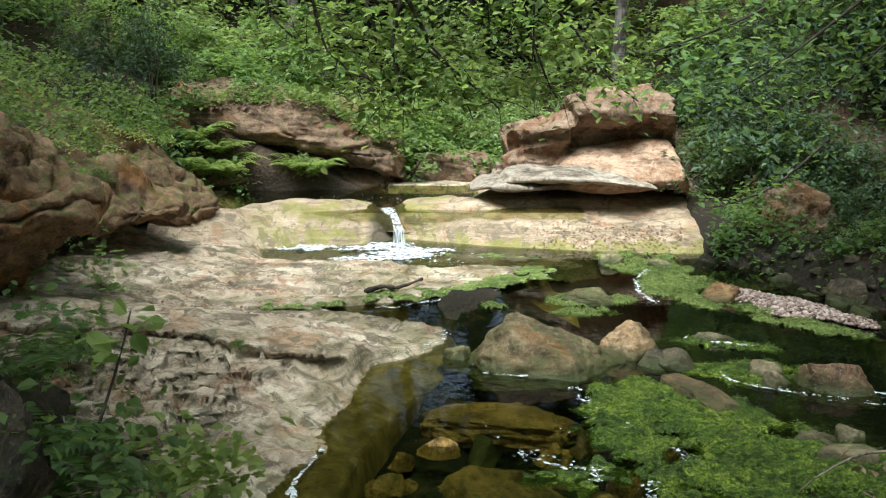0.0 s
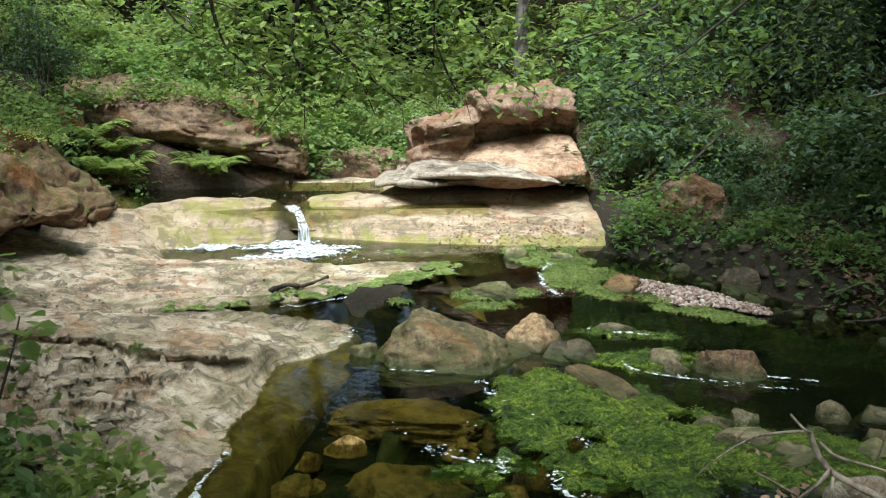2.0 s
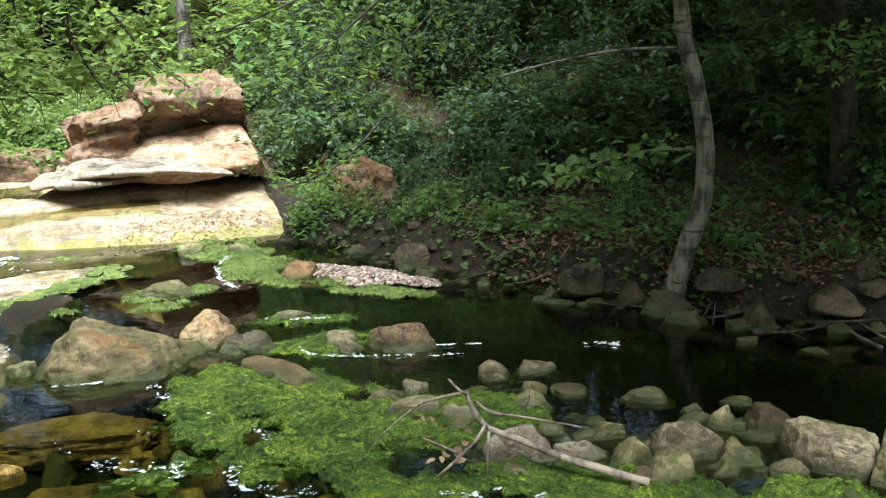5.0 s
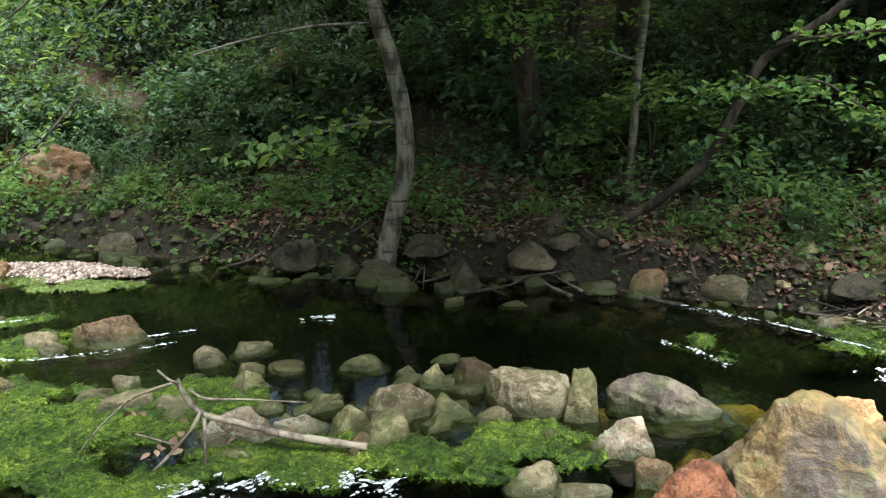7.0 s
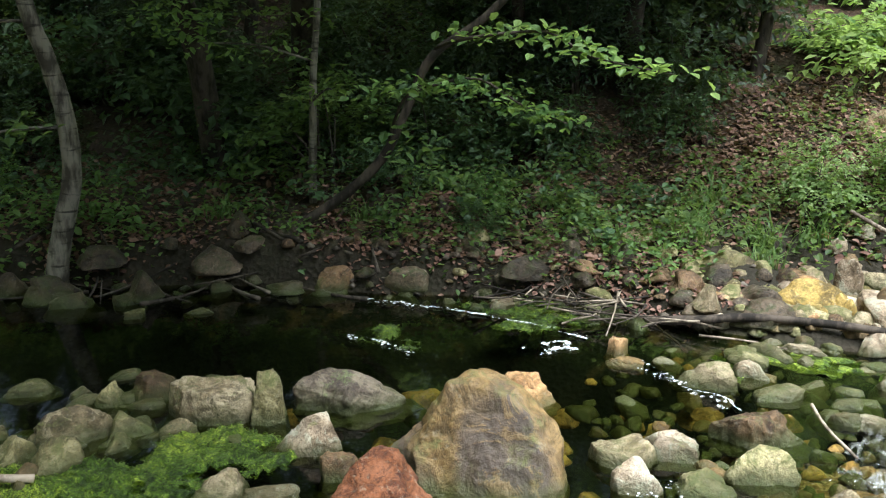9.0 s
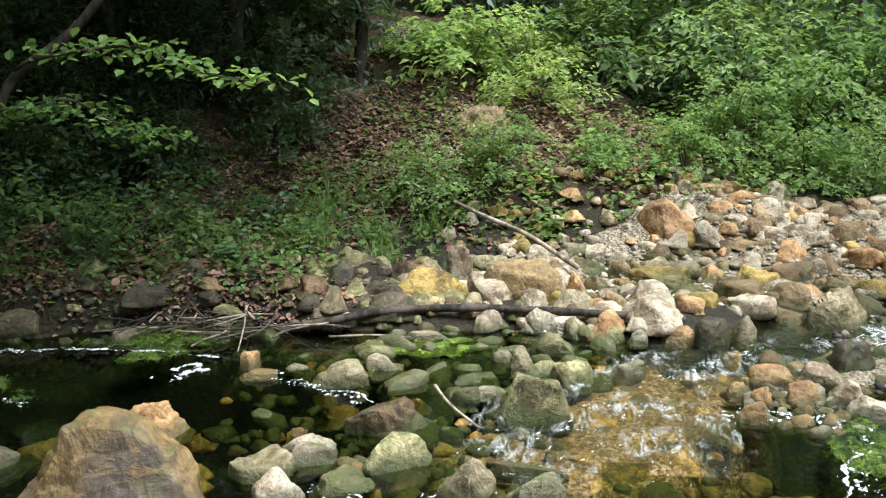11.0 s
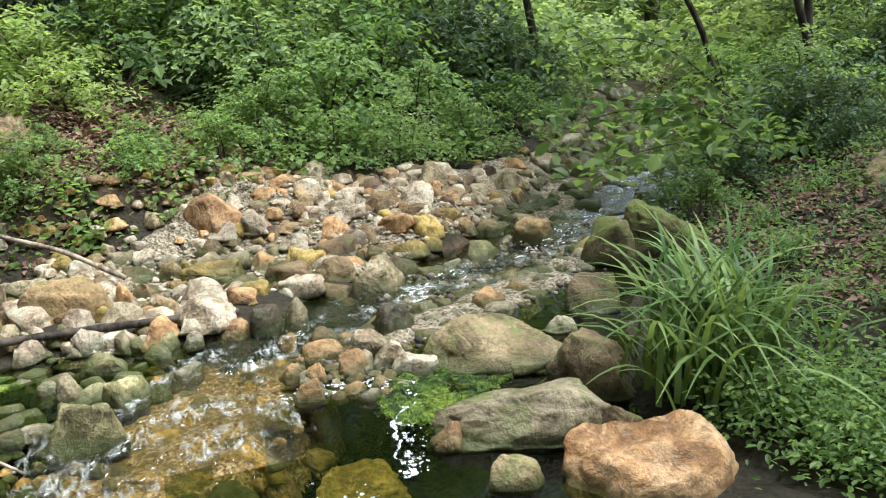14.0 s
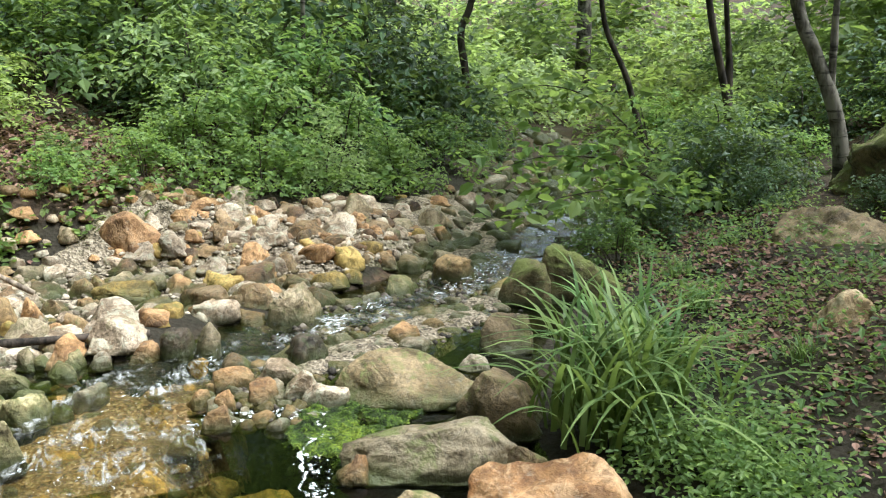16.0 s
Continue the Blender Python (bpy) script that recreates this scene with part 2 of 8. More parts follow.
def soil_material():
    k = Nodes("soil")
    p = k.position()
    big = k.noise(p, 1.3, 5, 0.6)
    small = k.noise(p, 28, 6, 0.7)
    litter = k.add("ShaderNodeTexVoronoi", Vector=p, Scale=34)
    earth = k.ramp(small, (0.3, (0.018, 0.014, 0.010)), (0.7, (0.075, 0.057, 0.038)))
    leaf = k.ramp(k.add("ShaderNodeSeparateColor", Color=litter.outputs["Color"]).outputs[0],
                  (0.0, (0.03, 0.017, 0.010)), (0.5, (0.07, 0.038, 0.022)), (1.0, (0.13, 0.078, 0.047)))
    col = k.mix(k.ramp(big, (0.42, 0.15), (0.62, 0.75)), earth, leaf)
    green = k.noise(p, 3.1, 5, 0.65)
    col = k.mix(k.ramp(green, (0.52, 0.0), (0.66, 0.6)), col, (0.05, 0.075, 0.018))
    z = k.add("ShaderNodeSeparateXYZ", Vector=p).outputs[2]
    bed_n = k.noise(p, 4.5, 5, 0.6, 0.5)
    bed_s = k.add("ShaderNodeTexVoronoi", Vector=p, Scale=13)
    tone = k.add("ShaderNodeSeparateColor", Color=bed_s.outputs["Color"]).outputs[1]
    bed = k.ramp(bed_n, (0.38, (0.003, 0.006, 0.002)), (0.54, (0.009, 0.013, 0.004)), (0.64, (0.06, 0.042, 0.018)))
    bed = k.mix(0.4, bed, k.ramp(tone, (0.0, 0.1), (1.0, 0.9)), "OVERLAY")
    # Bed is painted towards black with depth, for the pool's dark water.
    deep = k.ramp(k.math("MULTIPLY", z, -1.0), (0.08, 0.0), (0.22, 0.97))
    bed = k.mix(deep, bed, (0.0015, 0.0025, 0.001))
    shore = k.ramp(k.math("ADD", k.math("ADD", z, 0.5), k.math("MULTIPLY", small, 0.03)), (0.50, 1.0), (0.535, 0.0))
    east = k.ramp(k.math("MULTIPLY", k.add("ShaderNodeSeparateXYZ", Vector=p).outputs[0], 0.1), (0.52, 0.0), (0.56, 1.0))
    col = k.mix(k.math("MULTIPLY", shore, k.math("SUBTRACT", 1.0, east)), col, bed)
    # Damp soil and the bank's shade are painted in together, darker low down.
    damp_shade = k.ramp(k.math("ADD", z, k.math("MULTIPLY", big, -0.35)), (-0.05, 0.92), (0.26, 0.0))
    col = k.mix(k.math("MULTIPLY", damp_shade, k.math("SUBTRACT", 1.0, shore)), col, k.mix(small, (0.008, 0.007, 0.005), (0.035, 0.029, 0.018)))
    h = k.mix(0.5, small, litter.outputs["Distance"])
    return k.surface(k.principled(col, 0.9, k.bump(h, 0.8, 0.03), 0.2))


def water_material(name, tint, ripple, scale, gloss_tint=(1, 1, 1), rough=0.03):
    k = Nodes(name)
    p = k.position()
    a = k.noise(k.scaled(p, (1.0, 1.6, 1)), scale, 3, 0.5, 0.6)
    b = k.noise(p, scale * 3.7, 2, 0.5)
    nrm = k.bump(k.mix(0.3, a, b), ripple, 0.02)
    gl = k.add("ShaderNodeBsdfGlossy", Color=(*gloss_tint, 1), Roughness=rough, Normal=nrm)
    tr = k.add("ShaderNodeBsdfTransparent", Color=(*tint, 1))
    fr = k.add("ShaderNodeFresnel", IOR=1.33, Normal=nrm)
    m = k.add("ShaderNodeMixShader", Fac=fr.outputs[0], i1=tr.outputs[0], i2=gl.outputs[0])
    return k.surface(m.outputs[0])


def riffle_material():
    """Fast shallow water: clear, wrinkled, with white crests, aerated water and painted sky glints, drawn out along the
    flow.
    """
    k = Nodes("riffle_water")
    p = k.position()
    turned = k.add("ShaderNodeMapping", Vector=p)
    turned.inputs["Rotation"].default_value = (0, 0, radians(52))
    turned.inputs["Scale"].default_value = (9, 26, 1)
    a = k.noise(turned.outputs[0], 1.0, 5, 0.65, 1.2)
    b = k.noise(p, 26, 3, 0.55, 0.8)
    area = k.noise(p, 4.5, 3, 0.5, 0.4)
    nrm = k.bump(k.mix(0.4, a, b), 0.9, 0.025)
    gl = k.add("ShaderNodeBsdfGlossy", Color=(1, 1, 1, 1), Roughness=0.08, Normal=nrm)
    tr = k.add("ShaderNodeBsdfTransparent", Color=(0.84, 0.82, 0.64, 1))
    fr = k.add("ShaderNodeFresnel", IOR=1.33, Normal=nrm)
    clear = k.add("ShaderNodeMixShader", Fac=fr.outputs[0], i1=tr.outputs[0], i2=gl.outputs[0])
    # The white covers both aerated water and the sky's glints on it.
    white = k.principled((0.50, 0.49, 0.47), 0.5, nrm, 0.4)
    crest = k.math("MULTIPLY", k.ramp(a, (0.47, 0.0), (0.64, 0.5)), k.ramp(area, (0.46, 0.03), (0.58, 1.0)))
    m = k.add("ShaderNodeMixShader", Fac=crest, i1=clear.outputs[0], i2=white)
    return k.surface(m.outputs[0])


def foam_material():
    k = Nodes("foam")
    n = k.noise(k.position(), 120, 3, 0.6)
    col = k.ramp(n, (0.3, (0.55, 0.57, 0.55)), (0.7, (0.9, 0.92, 0.9)))
    white = k.principled(col, 0.5, k.bump(n, 0.6, 0.01), 0.4)
    clear = k.add("ShaderNodeBsdfTransparent", Color=(0.95, 0.97, 0.95, 1))
    m = k.add("ShaderNodeMixShader", Fac=k.ramp(k.noise(k.scaled(k.position(), (22, 60, 60)), 1.0, 5, 0.7, 0.4), (0.42, 0.05), (0.56, 1.0)), i1=clear.outputs[0], i2=white)
    return k.surface(m.outputs[0])


def fall_material():
    k = Nodes("falling_water")
    p = k.position()
    n = k.noise(k.scaled(p, (42, 42, 5)), 1.0, 4, 0.6, 0.4)
    white = k.principled((0.74, 0.76, 0.76), 0.25, k.bump(n, 0.8, 0.02), 0.5)
    clear = k.add("ShaderNodeBsdfTransparent", Color=(0.86, 0.9, 0.88, 1))
    m = k.add("ShaderNodeMixShader", Fac=k.ramp(n, (0.40, 0.08), (0.62, 0.9)), i1=clear.outputs[0], i2=white)
    return k.surface(m.outputs[0])


def algae_material(name, deep, mid, light):
    k = Nodes(name)
    p = k.position()
    n = k.noise(p, 26, 6, 0.78, 1.2)
    big = k.noise(p, 2.8, 4, 0.6)
    fine = k.noise(p, 150, 3, 0.7)
    col = k.ramp(k.mix(0.3, n, big), (0.40, deep), (0.5, mid), (0.60, light))
    col = k.mix(0.8, col, k.ramp(fine, (0.38, 0.05), (0.62, 1.0)), "OVERLAY")
    return k.surface(k.principled(col, 0.45, k.bump(k.mix(0.5, n, fine), 1.0, 0.025), 0.4))


def ledge_material(name, light, mid, dark, algae, low, high, strength, centre=None, slime=((0.21, 0.145, 0.036), (0.36, 0.26, 0.075))):
    """Bedded sandstone, pale where it is dry, with a film of algae in patches."""
    k = Nodes(name)
    p = k.position()
    big = k.noise(p, 2.6, 6, 0.6, 0.6)
    band = k.noise(k.scaled(p, (1.2, 2.6, 34)), 1.0, 5, 0.65, 0.8)
    grain = k.noise(p, 75, 6, 0.7)
    streak = k.noise(k.scaled(p, (2.2, 9, 3)), 1.0, 5, 0.65, 0.5)
    col = k.ramp(k.mix(0.45, big, band), (0.41, dark), (0.49, mid), (0.57, light))
    col = k.mix(k.ramp(streak, (0.50, 0.0), (0.58, 0.6)), col, tuple(c * 0.62 for c in mid))
    rust = k.noise(p, 3.3, 4, 0.6, 1.0)
    col = k.mix(k.ramp(rust, (0.54, 0.0), (0.64, 0.55)), col, (0.33, 0.155, 0.07))
    col = k.mix(0.5, col, k.ramp(grain, (0.3, 0.3), (0.7, 0.95)), "OVERLAY")
    blotch = k.noise(p, 7.5, 6, 0.72, 0.9)
    col = k.mix(k.ramp(blotch, (0.52, 0.0), (0.57, 0.75)), col, k.mix(0.5, dark, (0.085, 0.08, 0.05)))
    col = k.mix(k.ramp(blotch, (0.38, 0.7), (0.44, 0.0)), col, light)
    an = k.noise(p, 4.2, 6, 0.68, 0.5)
    wet = k.ramp(k.add("ShaderNodeSeparateXYZ", Vector=p).outputs[2], (low, 1.0), (high, 0.35))
    am = k.math("MULTIPLY", k.ramp(an, (0.45, 0.0), (0.56, 1.0)), wet)
    xyz = k.add("ShaderNodeSeparateXYZ", Vector=p)
    if centre is not None:
        away = k.math("ABSOLUTE", k.math("SUBTRACT", xyz.outputs[0], centre))
        am = k.math("MULTIPLY", am, k.ramp(away, (0.55, 1.0), (0.95, 0.12)))
        fringe = k.ramp(k.math("ADD", k.math("ADD", xyz.outputs[2], 0.5), k.math("MULTIPLY", an, -0.5)), (0.255, 1.0), (0.30, 0.0))
        am = k.math("MAXIMUM", am, fringe)
    ac = k.mix(k.noise(p, 60, 4, 0.7), tuple(c * 0.6 for c in algae), tuple(c * 1.35 for c in algae))
    col = k.mix(k.math("MULTIPLY", am, strength), col, ac)
    film = k.ramp(k.noise(p, 8, 6, 0.7, 0.6), (0.38, tuple(c * 0.5 for c in slime[0])), (0.5, slime[0]), (0.62, slime[1]))
    col = k.mix(k.ramp(k.math("ADD", xyz.outputs[2], 0.5), (0.485, 0.92), (0.502, 0.0)), col, film)
    if centre is not None:
        spill = k.math("ABSOLUTE", k.math("ADD", xyz.outputs[0], k.math("MULTIPLY_ADD", big, 0.25)))
        spill.node.inputs[0].links[0].from_node.inputs[1].links[0].from_node.inputs[2].default_value = 0.38
        col = k.mix(k.ramp(spill, (0.06, 0.8), (0.16, 0.0)), col, (0.045, 0.037, 0.026))
    h = k.mix(0.5, band, grain)
    h = k.mix(0.35, h, streak)
    h = k.mix(0.4, h, blotch)
    return k.surface(k.principled(col, k.ramp(grain, (0.3, 0.55), (0.7, 0.9)), k.bump(h, 1.0, 0.06), 0.3))


M = {}
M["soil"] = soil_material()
M["water"] = water_material("stream_water", (0.53, 0.56, 0.36), 0.07, 6)
M["riffle"] = riffle_material()
M["foam"] = foam_material()
M["fall"] = fall_material()
M["algae"] = algae_material("algae", (0.007, 0.014, 0.002), (0.062, 0.105, 0.008), (0.23, 0.28, 0.028))
M["algae_pale"] = algae_material("pale_algae", (0.04, 0.06, 0.010), (0.14, 0.185, 0.035), (0.30, 0.34, 0.10))
M["ledge"] = ledge_material("sandstone_ledge", (0.57, 0.46, 0.33), (0.38, 0.29, 0.195), (0.12, 0.09, 0.058), (0.15, 0.15, 0.035), 0.02, 0.12, 0.4)
M["rim"] = ledge_material("waterfall_sandstone", (0.44, 0.335, 0.225), (0.34, 0.25, 0.16), (0.20, 0.145, 0.09), (0.25, 0.23, 0.05), 0.30, 0.42, 0.72, -0.75, ((0.02, 0.028, 0.008), (0.09, 0.085, 0.03)))
M["table"] = stone_material("table_stone", (0.52, 0.46, 0.38), (0.29, 0.245, 0.19), (0.07, 0.058, 0.045), 0.25, (0.13, 0.13, 0.05), 0.7, 0.8, 0.5)
M["outcrop"] = stone_material("outcrop_stone", (0.41, 0.31, 0.225), (0.27, 0.19, 0.13), (0.10, 0.066, 0.042), 0.12, (0.14, 0.13, 0.05), 0.8, 0.9, 0.45, (0.29, 0.155, 0.085))
M["cliff"] = stone_material("cliff_stone", (0.33, 0.245, 0.17), (0.20, 0.14, 0.092), (0.065, 0.046, 0.033), 0.35, (0.10, 0.11, 0.035), 0.85, 0.9, 0.5, (0.24, 0.125, 0.06))
M["brown_rock"] = stone_material("brown_rock", (0.34, 0.235, 0.15), (0.20, 0.13, 0.078), (0.06, 0.04, 0.026), 0.55, (0.085, 0.09, 0.022), 0.85, 1.0, 0.3, (0.30, 0.14, 0.05))
STONE = {
    "boulder": stone_material("boulder_stone", (0.17, 0.135, 0.08), (0.105, 0.082, 0.046), (0.042, 0.033, 0.019), 0.55, (0.07, 0.07, 0.022), 0.7, 0.9, 0.0, (0.19, 0.085, 0.03)),
    "big": stone_material("big_boulder_stone", (0.34, 0.245, 0.13), (0.24, 0.165, 0.08), (0.11, 0.08, 0.042), 0.4, (0.12, 0.12, 0.04), 0.7, 0.6, 0.0, (0.13, 0.105, 0.095)),
    "bo": stone_material("ochre_grey_stone", (0.42, 0.31, 0.18), (0.30, 0.22, 0.12), (0.15, 0.11, 0.065), 0.3, (0.14, 0.13, 0.04), 0.8, 0.7),
    "o": stone_material("ochre_stone", (0.46, 0.31, 0.18), (0.32, 0.20, 0.105), (0.15, 0.09, 0.05), 0.15, (0.14, 0.14, 0.04), 0.7, 1.0),
    "ow": stone_material("pale_ochre_stone", (0.33, 0.25, 0.16), (0.22, 0.15, 0.082), (0.085, 0.06, 0.034), 0.3, (0.16, 0.16, 0.06), 0.7, 0.9),
    "ob": stone_material("orange_stone", (0.34, 0.235, 0.145), (0.24, 0.15, 0.085), (0.12, 0.075, 0.045), 0.2, (0.12, 0.12, 0.05), 0.85, 0.8),
    "or": stone_material("orange_boulder", (0.43, 0.31, 0.20), (0.32, 0.20, 0.11), (0.16, 0.09, 0.048), 0.05, (0.14, 0.14, 0.04), 0.7, 0.5, 0.0, (0.36, 0.15, 0.06)),
    "red": stone_material("red_brown_stone", (0.24, 0.115, 0.07), (0.16, 0.068, 0.036), (0.07, 0.03, 0.02), 0.0, (0.1, 0.1, 0.04), 0.75, 1.2),
    "w": stone_material("pale_stone", (0.54, 0.47, 0.38), (0.37, 0.30, 0.225), (0.14, 0.105, 0.07), 0.2, (0.18, 0.18, 0.055), 0.75, 1.0),
    "g": stone_material("grey_stone", (0.36, 0.31, 0.22), (0.21, 0.17, 0.11), (0.075, 0.06, 0.038), 0.45, (0.105, 0.105, 0.034), 0.75, 1.0),
    "gr": stone_material("grey_green_stone", (0.33, 0.31, 0.22), (0.22, 0.205, 0.13), (0.09, 0.08, 0.05), 0.5, (0.14, 0.155, 0.045), 0.7, 1.0),
    "gg": stone_material("flat_grey_stone", (0.34, 0.27, 0.175), (0.22, 0.17, 0.10), (0.10, 0.08, 0.045), 0.45, (0.14, 0.15, 0.045), 0.75, 0.7),
    "gb": stone_material("brown_grey_stone", (0.28, 0.22, 0.14), (0.19, 0.145, 0.09), (0.09, 0.07, 0.045), 0.45, (0.12, 0.12, 0.035), 0.75, 0.7),
    "gw": stone_material("whitish_grey_stone", (0.38, 0.33, 0.24), (0.23, 0.19, 0.125), (0.085, 0.068, 0.042), 0.45, (0.13, 0.135, 0.045), 0.75, 0.6),
    "m": stone_material("mossy_stone", (0.40, 0.36, 0.22), (0.22, 0.195, 0.105), (0.08, 0.068, 0.036), 0.6, (0.105, 0.105, 0.034), 0.75, 1.0),
    "mm": stone_material("moss_covered_stone", (0.20, 0.16, 0.10), (0.13, 0.11, 0.06), (0.06, 0.05, 0.03), 0.9, (0.11, 0.12, 0.03), 0.9, 0.7),
    "y": stone_material("yellow_stone", (0.41, 0.31, 0.13), (0.28, 0.205, 0.078), (0.12, 0.09, 0.038), 0.4, (0.125, 0.115, 0.03), 0.8, 0.8),
    "b": stone_material("brown_stone", (0.20, 0.135, 0.085), (0.115, 0.075, 0.046), (0.045, 0.03, 0.02), 0.35, (0.10, 0.105, 0.03), 0.7, 1.0),
    # Stone for shaded spots: their shade is part of these dark colours.
    "d": stone_material("shaded_wet_stone", (0.115, 0.09, 0.066), (0.062, 0.048, 0.035), (0.022, 0.018, 0.014), 0.5, (0.04, 0.048, 0.014), 0.6, 1.0),
    "p": stone_material("purple_grey_stone", (0.30, 0.26, 0.20), (0.17, 0.14, 0.115), (0.07, 0.055, 0.048), 0.3, (0.16, 0.19, 0.07), 0.65, 0.9),
    "s": stone_material("submerged_stone", (0.40, 0.28, 0.115), (0.25, 0.17, 0.065), (0.095, 0.062, 0.025), 0.3, (0.07, 0.08, 0.018), 0.6, 1.0, waterline=False),
    "sand": stone_material("sandstone_block", (0.55, 0.43, 0.29), (0.42, 0.32, 0.20), (0.22, 0.16, 0.10), 0.2, (0.14, 0.14, 0.05), 0.85, 0.9),
}
L = {
    "bright": leaf_material("bright_leaf", (0.055, 0.115, 0.014), (0.125, 0.22, 0.026), (0.24, 0.345, 0.055), 0.36),
    "mid": leaf_material("mid_leaf", (0.034, 0.078, 0.014), (0.08, 0.155, 0.024), (0.15, 0.24, 0.045), 0.36),
    # Dark copy of the leaf: deep shade is put into the colour itself.
    "dark": leaf_material("shade_leaf", (0.014, 0.034, 0.010), (0.032, 0.068, 0.018), (0.065, 0.12, 0.032), 0.36, 0.25),
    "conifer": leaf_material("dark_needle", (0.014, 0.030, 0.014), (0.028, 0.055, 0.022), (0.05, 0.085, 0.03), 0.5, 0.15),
    # Pale and yellow leaves: colours raised to make slopes look sunlit and hazy.
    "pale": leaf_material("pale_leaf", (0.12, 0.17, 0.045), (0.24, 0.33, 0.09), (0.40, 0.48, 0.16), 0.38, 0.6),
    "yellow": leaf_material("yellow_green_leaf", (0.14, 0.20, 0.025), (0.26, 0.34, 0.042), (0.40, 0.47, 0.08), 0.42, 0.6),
    "dry": leaf_material("dry_leaf", (0.09, 0.036, 0.02), (0.20, 0.088, 0.046), (0.34, 0.18, 0.105), 0.6, 0.1),
    "grass": leaf_material("grass_blade", (0.045, 0.10, 0.012), (0.10, 0.19, 0.02), (0.20, 0.30, 0.045), 0.4, 0.3),
}
M["bark"] = bark_material("grey_bark", (0.20, 0.175, 0.14), (0.05, 0.042, 0.032), 0.85)
M["dark_bark"] = bark_material("dark_bark", (0.07, 0.055, 0.042), (0.02, 0.016, 0.012))
M["dead_wood"] = bark_material("dead_wood", (0.34, 0.27, 0.20), (0.10, 0.075, 0.055))
M["wet_wood"] = bark_material("wet_wood", (0.085, 0.065, 0.05), (0.018, 0.014, 0.011))
M["twig"] = bark_material("twig_bark", (0.12, 0.10, 0.075), (0.045, 0.036, 0.027))

# ---- ground and water ----
STREAM = [(-0.2, 7.2, 0.45), (0.6, 7.0, 0.5), (1.45, 6.2, 1.0), (1.45, 5.0, 1.45), (1.6, 4.0, 1.9), (2.2, 2.7, 2.05),
          (2.9, 1.5, 1.85), (3.25, 0.1, 1.5), (3.45, -0.8, 1.2), (4.2, -1.5, 0.85), (4.95, -2.4, 0.6), (6.0, -3.3, 0.5),
          (9.4, -5.9, 0.6), (14.0, -8.5, 0.8), (30.0, -12.0, 1.0)]


def shore(X, Y):
    """Distance from the water's edge, negative in the stream, and which bank: 1 for the far one, -1 for the camera's."""
    best, side = np.full(np.shape(X), 1e9), np.zeros(np.shape(X))
    for (ax, ay, aw), (bx, by, bw) in zip(STREAM, STREAM[1:]):
        dx, dy = bx - ax, by - ay
        t = np.clip(((X - ax) * dx + (Y - ay) * dy) / (dx * dx + dy * dy), 0, 1)
        d = np.hypot(X - ax - t * dx, Y - ay - t * dy) - (aw + t * (bw - aw))
        s = np.sign(dx * (Y - ay) - dy * (X - ax))
        side = np.where(d < best, s, side)
        best = np.minimum(best, d)
    return best, side


def water_z(X, Y):
    return -0.05 * np.clip(X - 5.0, 0, 30)


def ground_z(X, Y):
    d, side = shore(X, Y)
    zw = water_z(X, Y)
    rough = 0.03 * fbm(X * 2.2, Y * 2.2, octaves=4, seed=5)
    shallow = ss((X - 3.6) / 1.0) * ss((1.0 - Y) / 1.2)
    depth = (0.05 + 0.36 * ss(-d / 0.9)) * (1 - 0.76 * shallow)
    bed = zw - depth + rough * 0.5
    gentle = np.where(side > 0, 0.17, 0.27 * ss((X - 0.9) / 1.4))
    steep = np.where(side > 0, 0.50 - 0.20 * ss((3.0 - Y) / 3.0), 0.26)
    away = np.where(side > 0, d, d - 0.25)
    undercut = ss((Y - 1.9) / 0.7) * ss((7.0 - Y) / 0.8) * ss((X - 1.8) / 0.5)
    step = 0.09 + undercut * (0.12 + 0.05 * fbm(X * 3, Y * 3, octaves=3, seed=55))
    bank = zw + np.where(side > 0, step, 0.03) * ss(d / 0.14) + gentle * np.clip(away, 0, 1.9) + steep * np.clip(d - 1.7, 0, 7) + 0.25 * np.clip(d - 8.5, 0, 30)
    bar = ss(1.5 * (1 - np.sqrt(((X - 5.55) / 1.15) ** 2 + ((Y + 0.5) / 2.1) ** 2)))
    bank = bank * (1 - bar) + (zw + 0.02) * bar
    out = np.where(d < 0, bed, np.maximum(bank + rough * 1.4 * ss(d / 0.4), bed))
    west = 0.25 + 0.55 * np.clip(-2.3 - X, 0, 8) + 0.2 * np.clip(-9 - X, 0, 30)
    out = np.where(X < -2.0, np.maximum(out * ss((X + 3.2) / 1.2), west * ss((-1.9 - X) / 0.8)), out)
    north = 0.16 + 0.05 * np.clip(Y - 9.4, 0, 1.6) + 0.26 * np.clip(Y - 11.0, 0, 9) + 0.42 * np.clip(np.abs(X - 0.25) - 0.9, 0, 9) + 0.15 * np.clip(Y - 15, 0, 40)
    glen = ss((Y - 8.7) / 0.7) * ss((3.2 - np.abs(X - 0.25)) / 1.2)
    out = np.where(Y > 8.7, np.maximum(out, north * ss((Y - 8.7) / 0.7)), out) * (1 - glen) + north * glen
    under = ss((X + 2.5) / 0.4) * ss((2.2 - X) / 0.3) * ss((Y - 2.3) / 0.5) * ss((9.3 - Y) / 0.3) * ss((0.1 - X + 3.0 * ss((Y - 6.9) / 0.4)) / 0.4)
    return out * (1 - under) + np.minimum(out, -0.22) * under + rough * 0.5


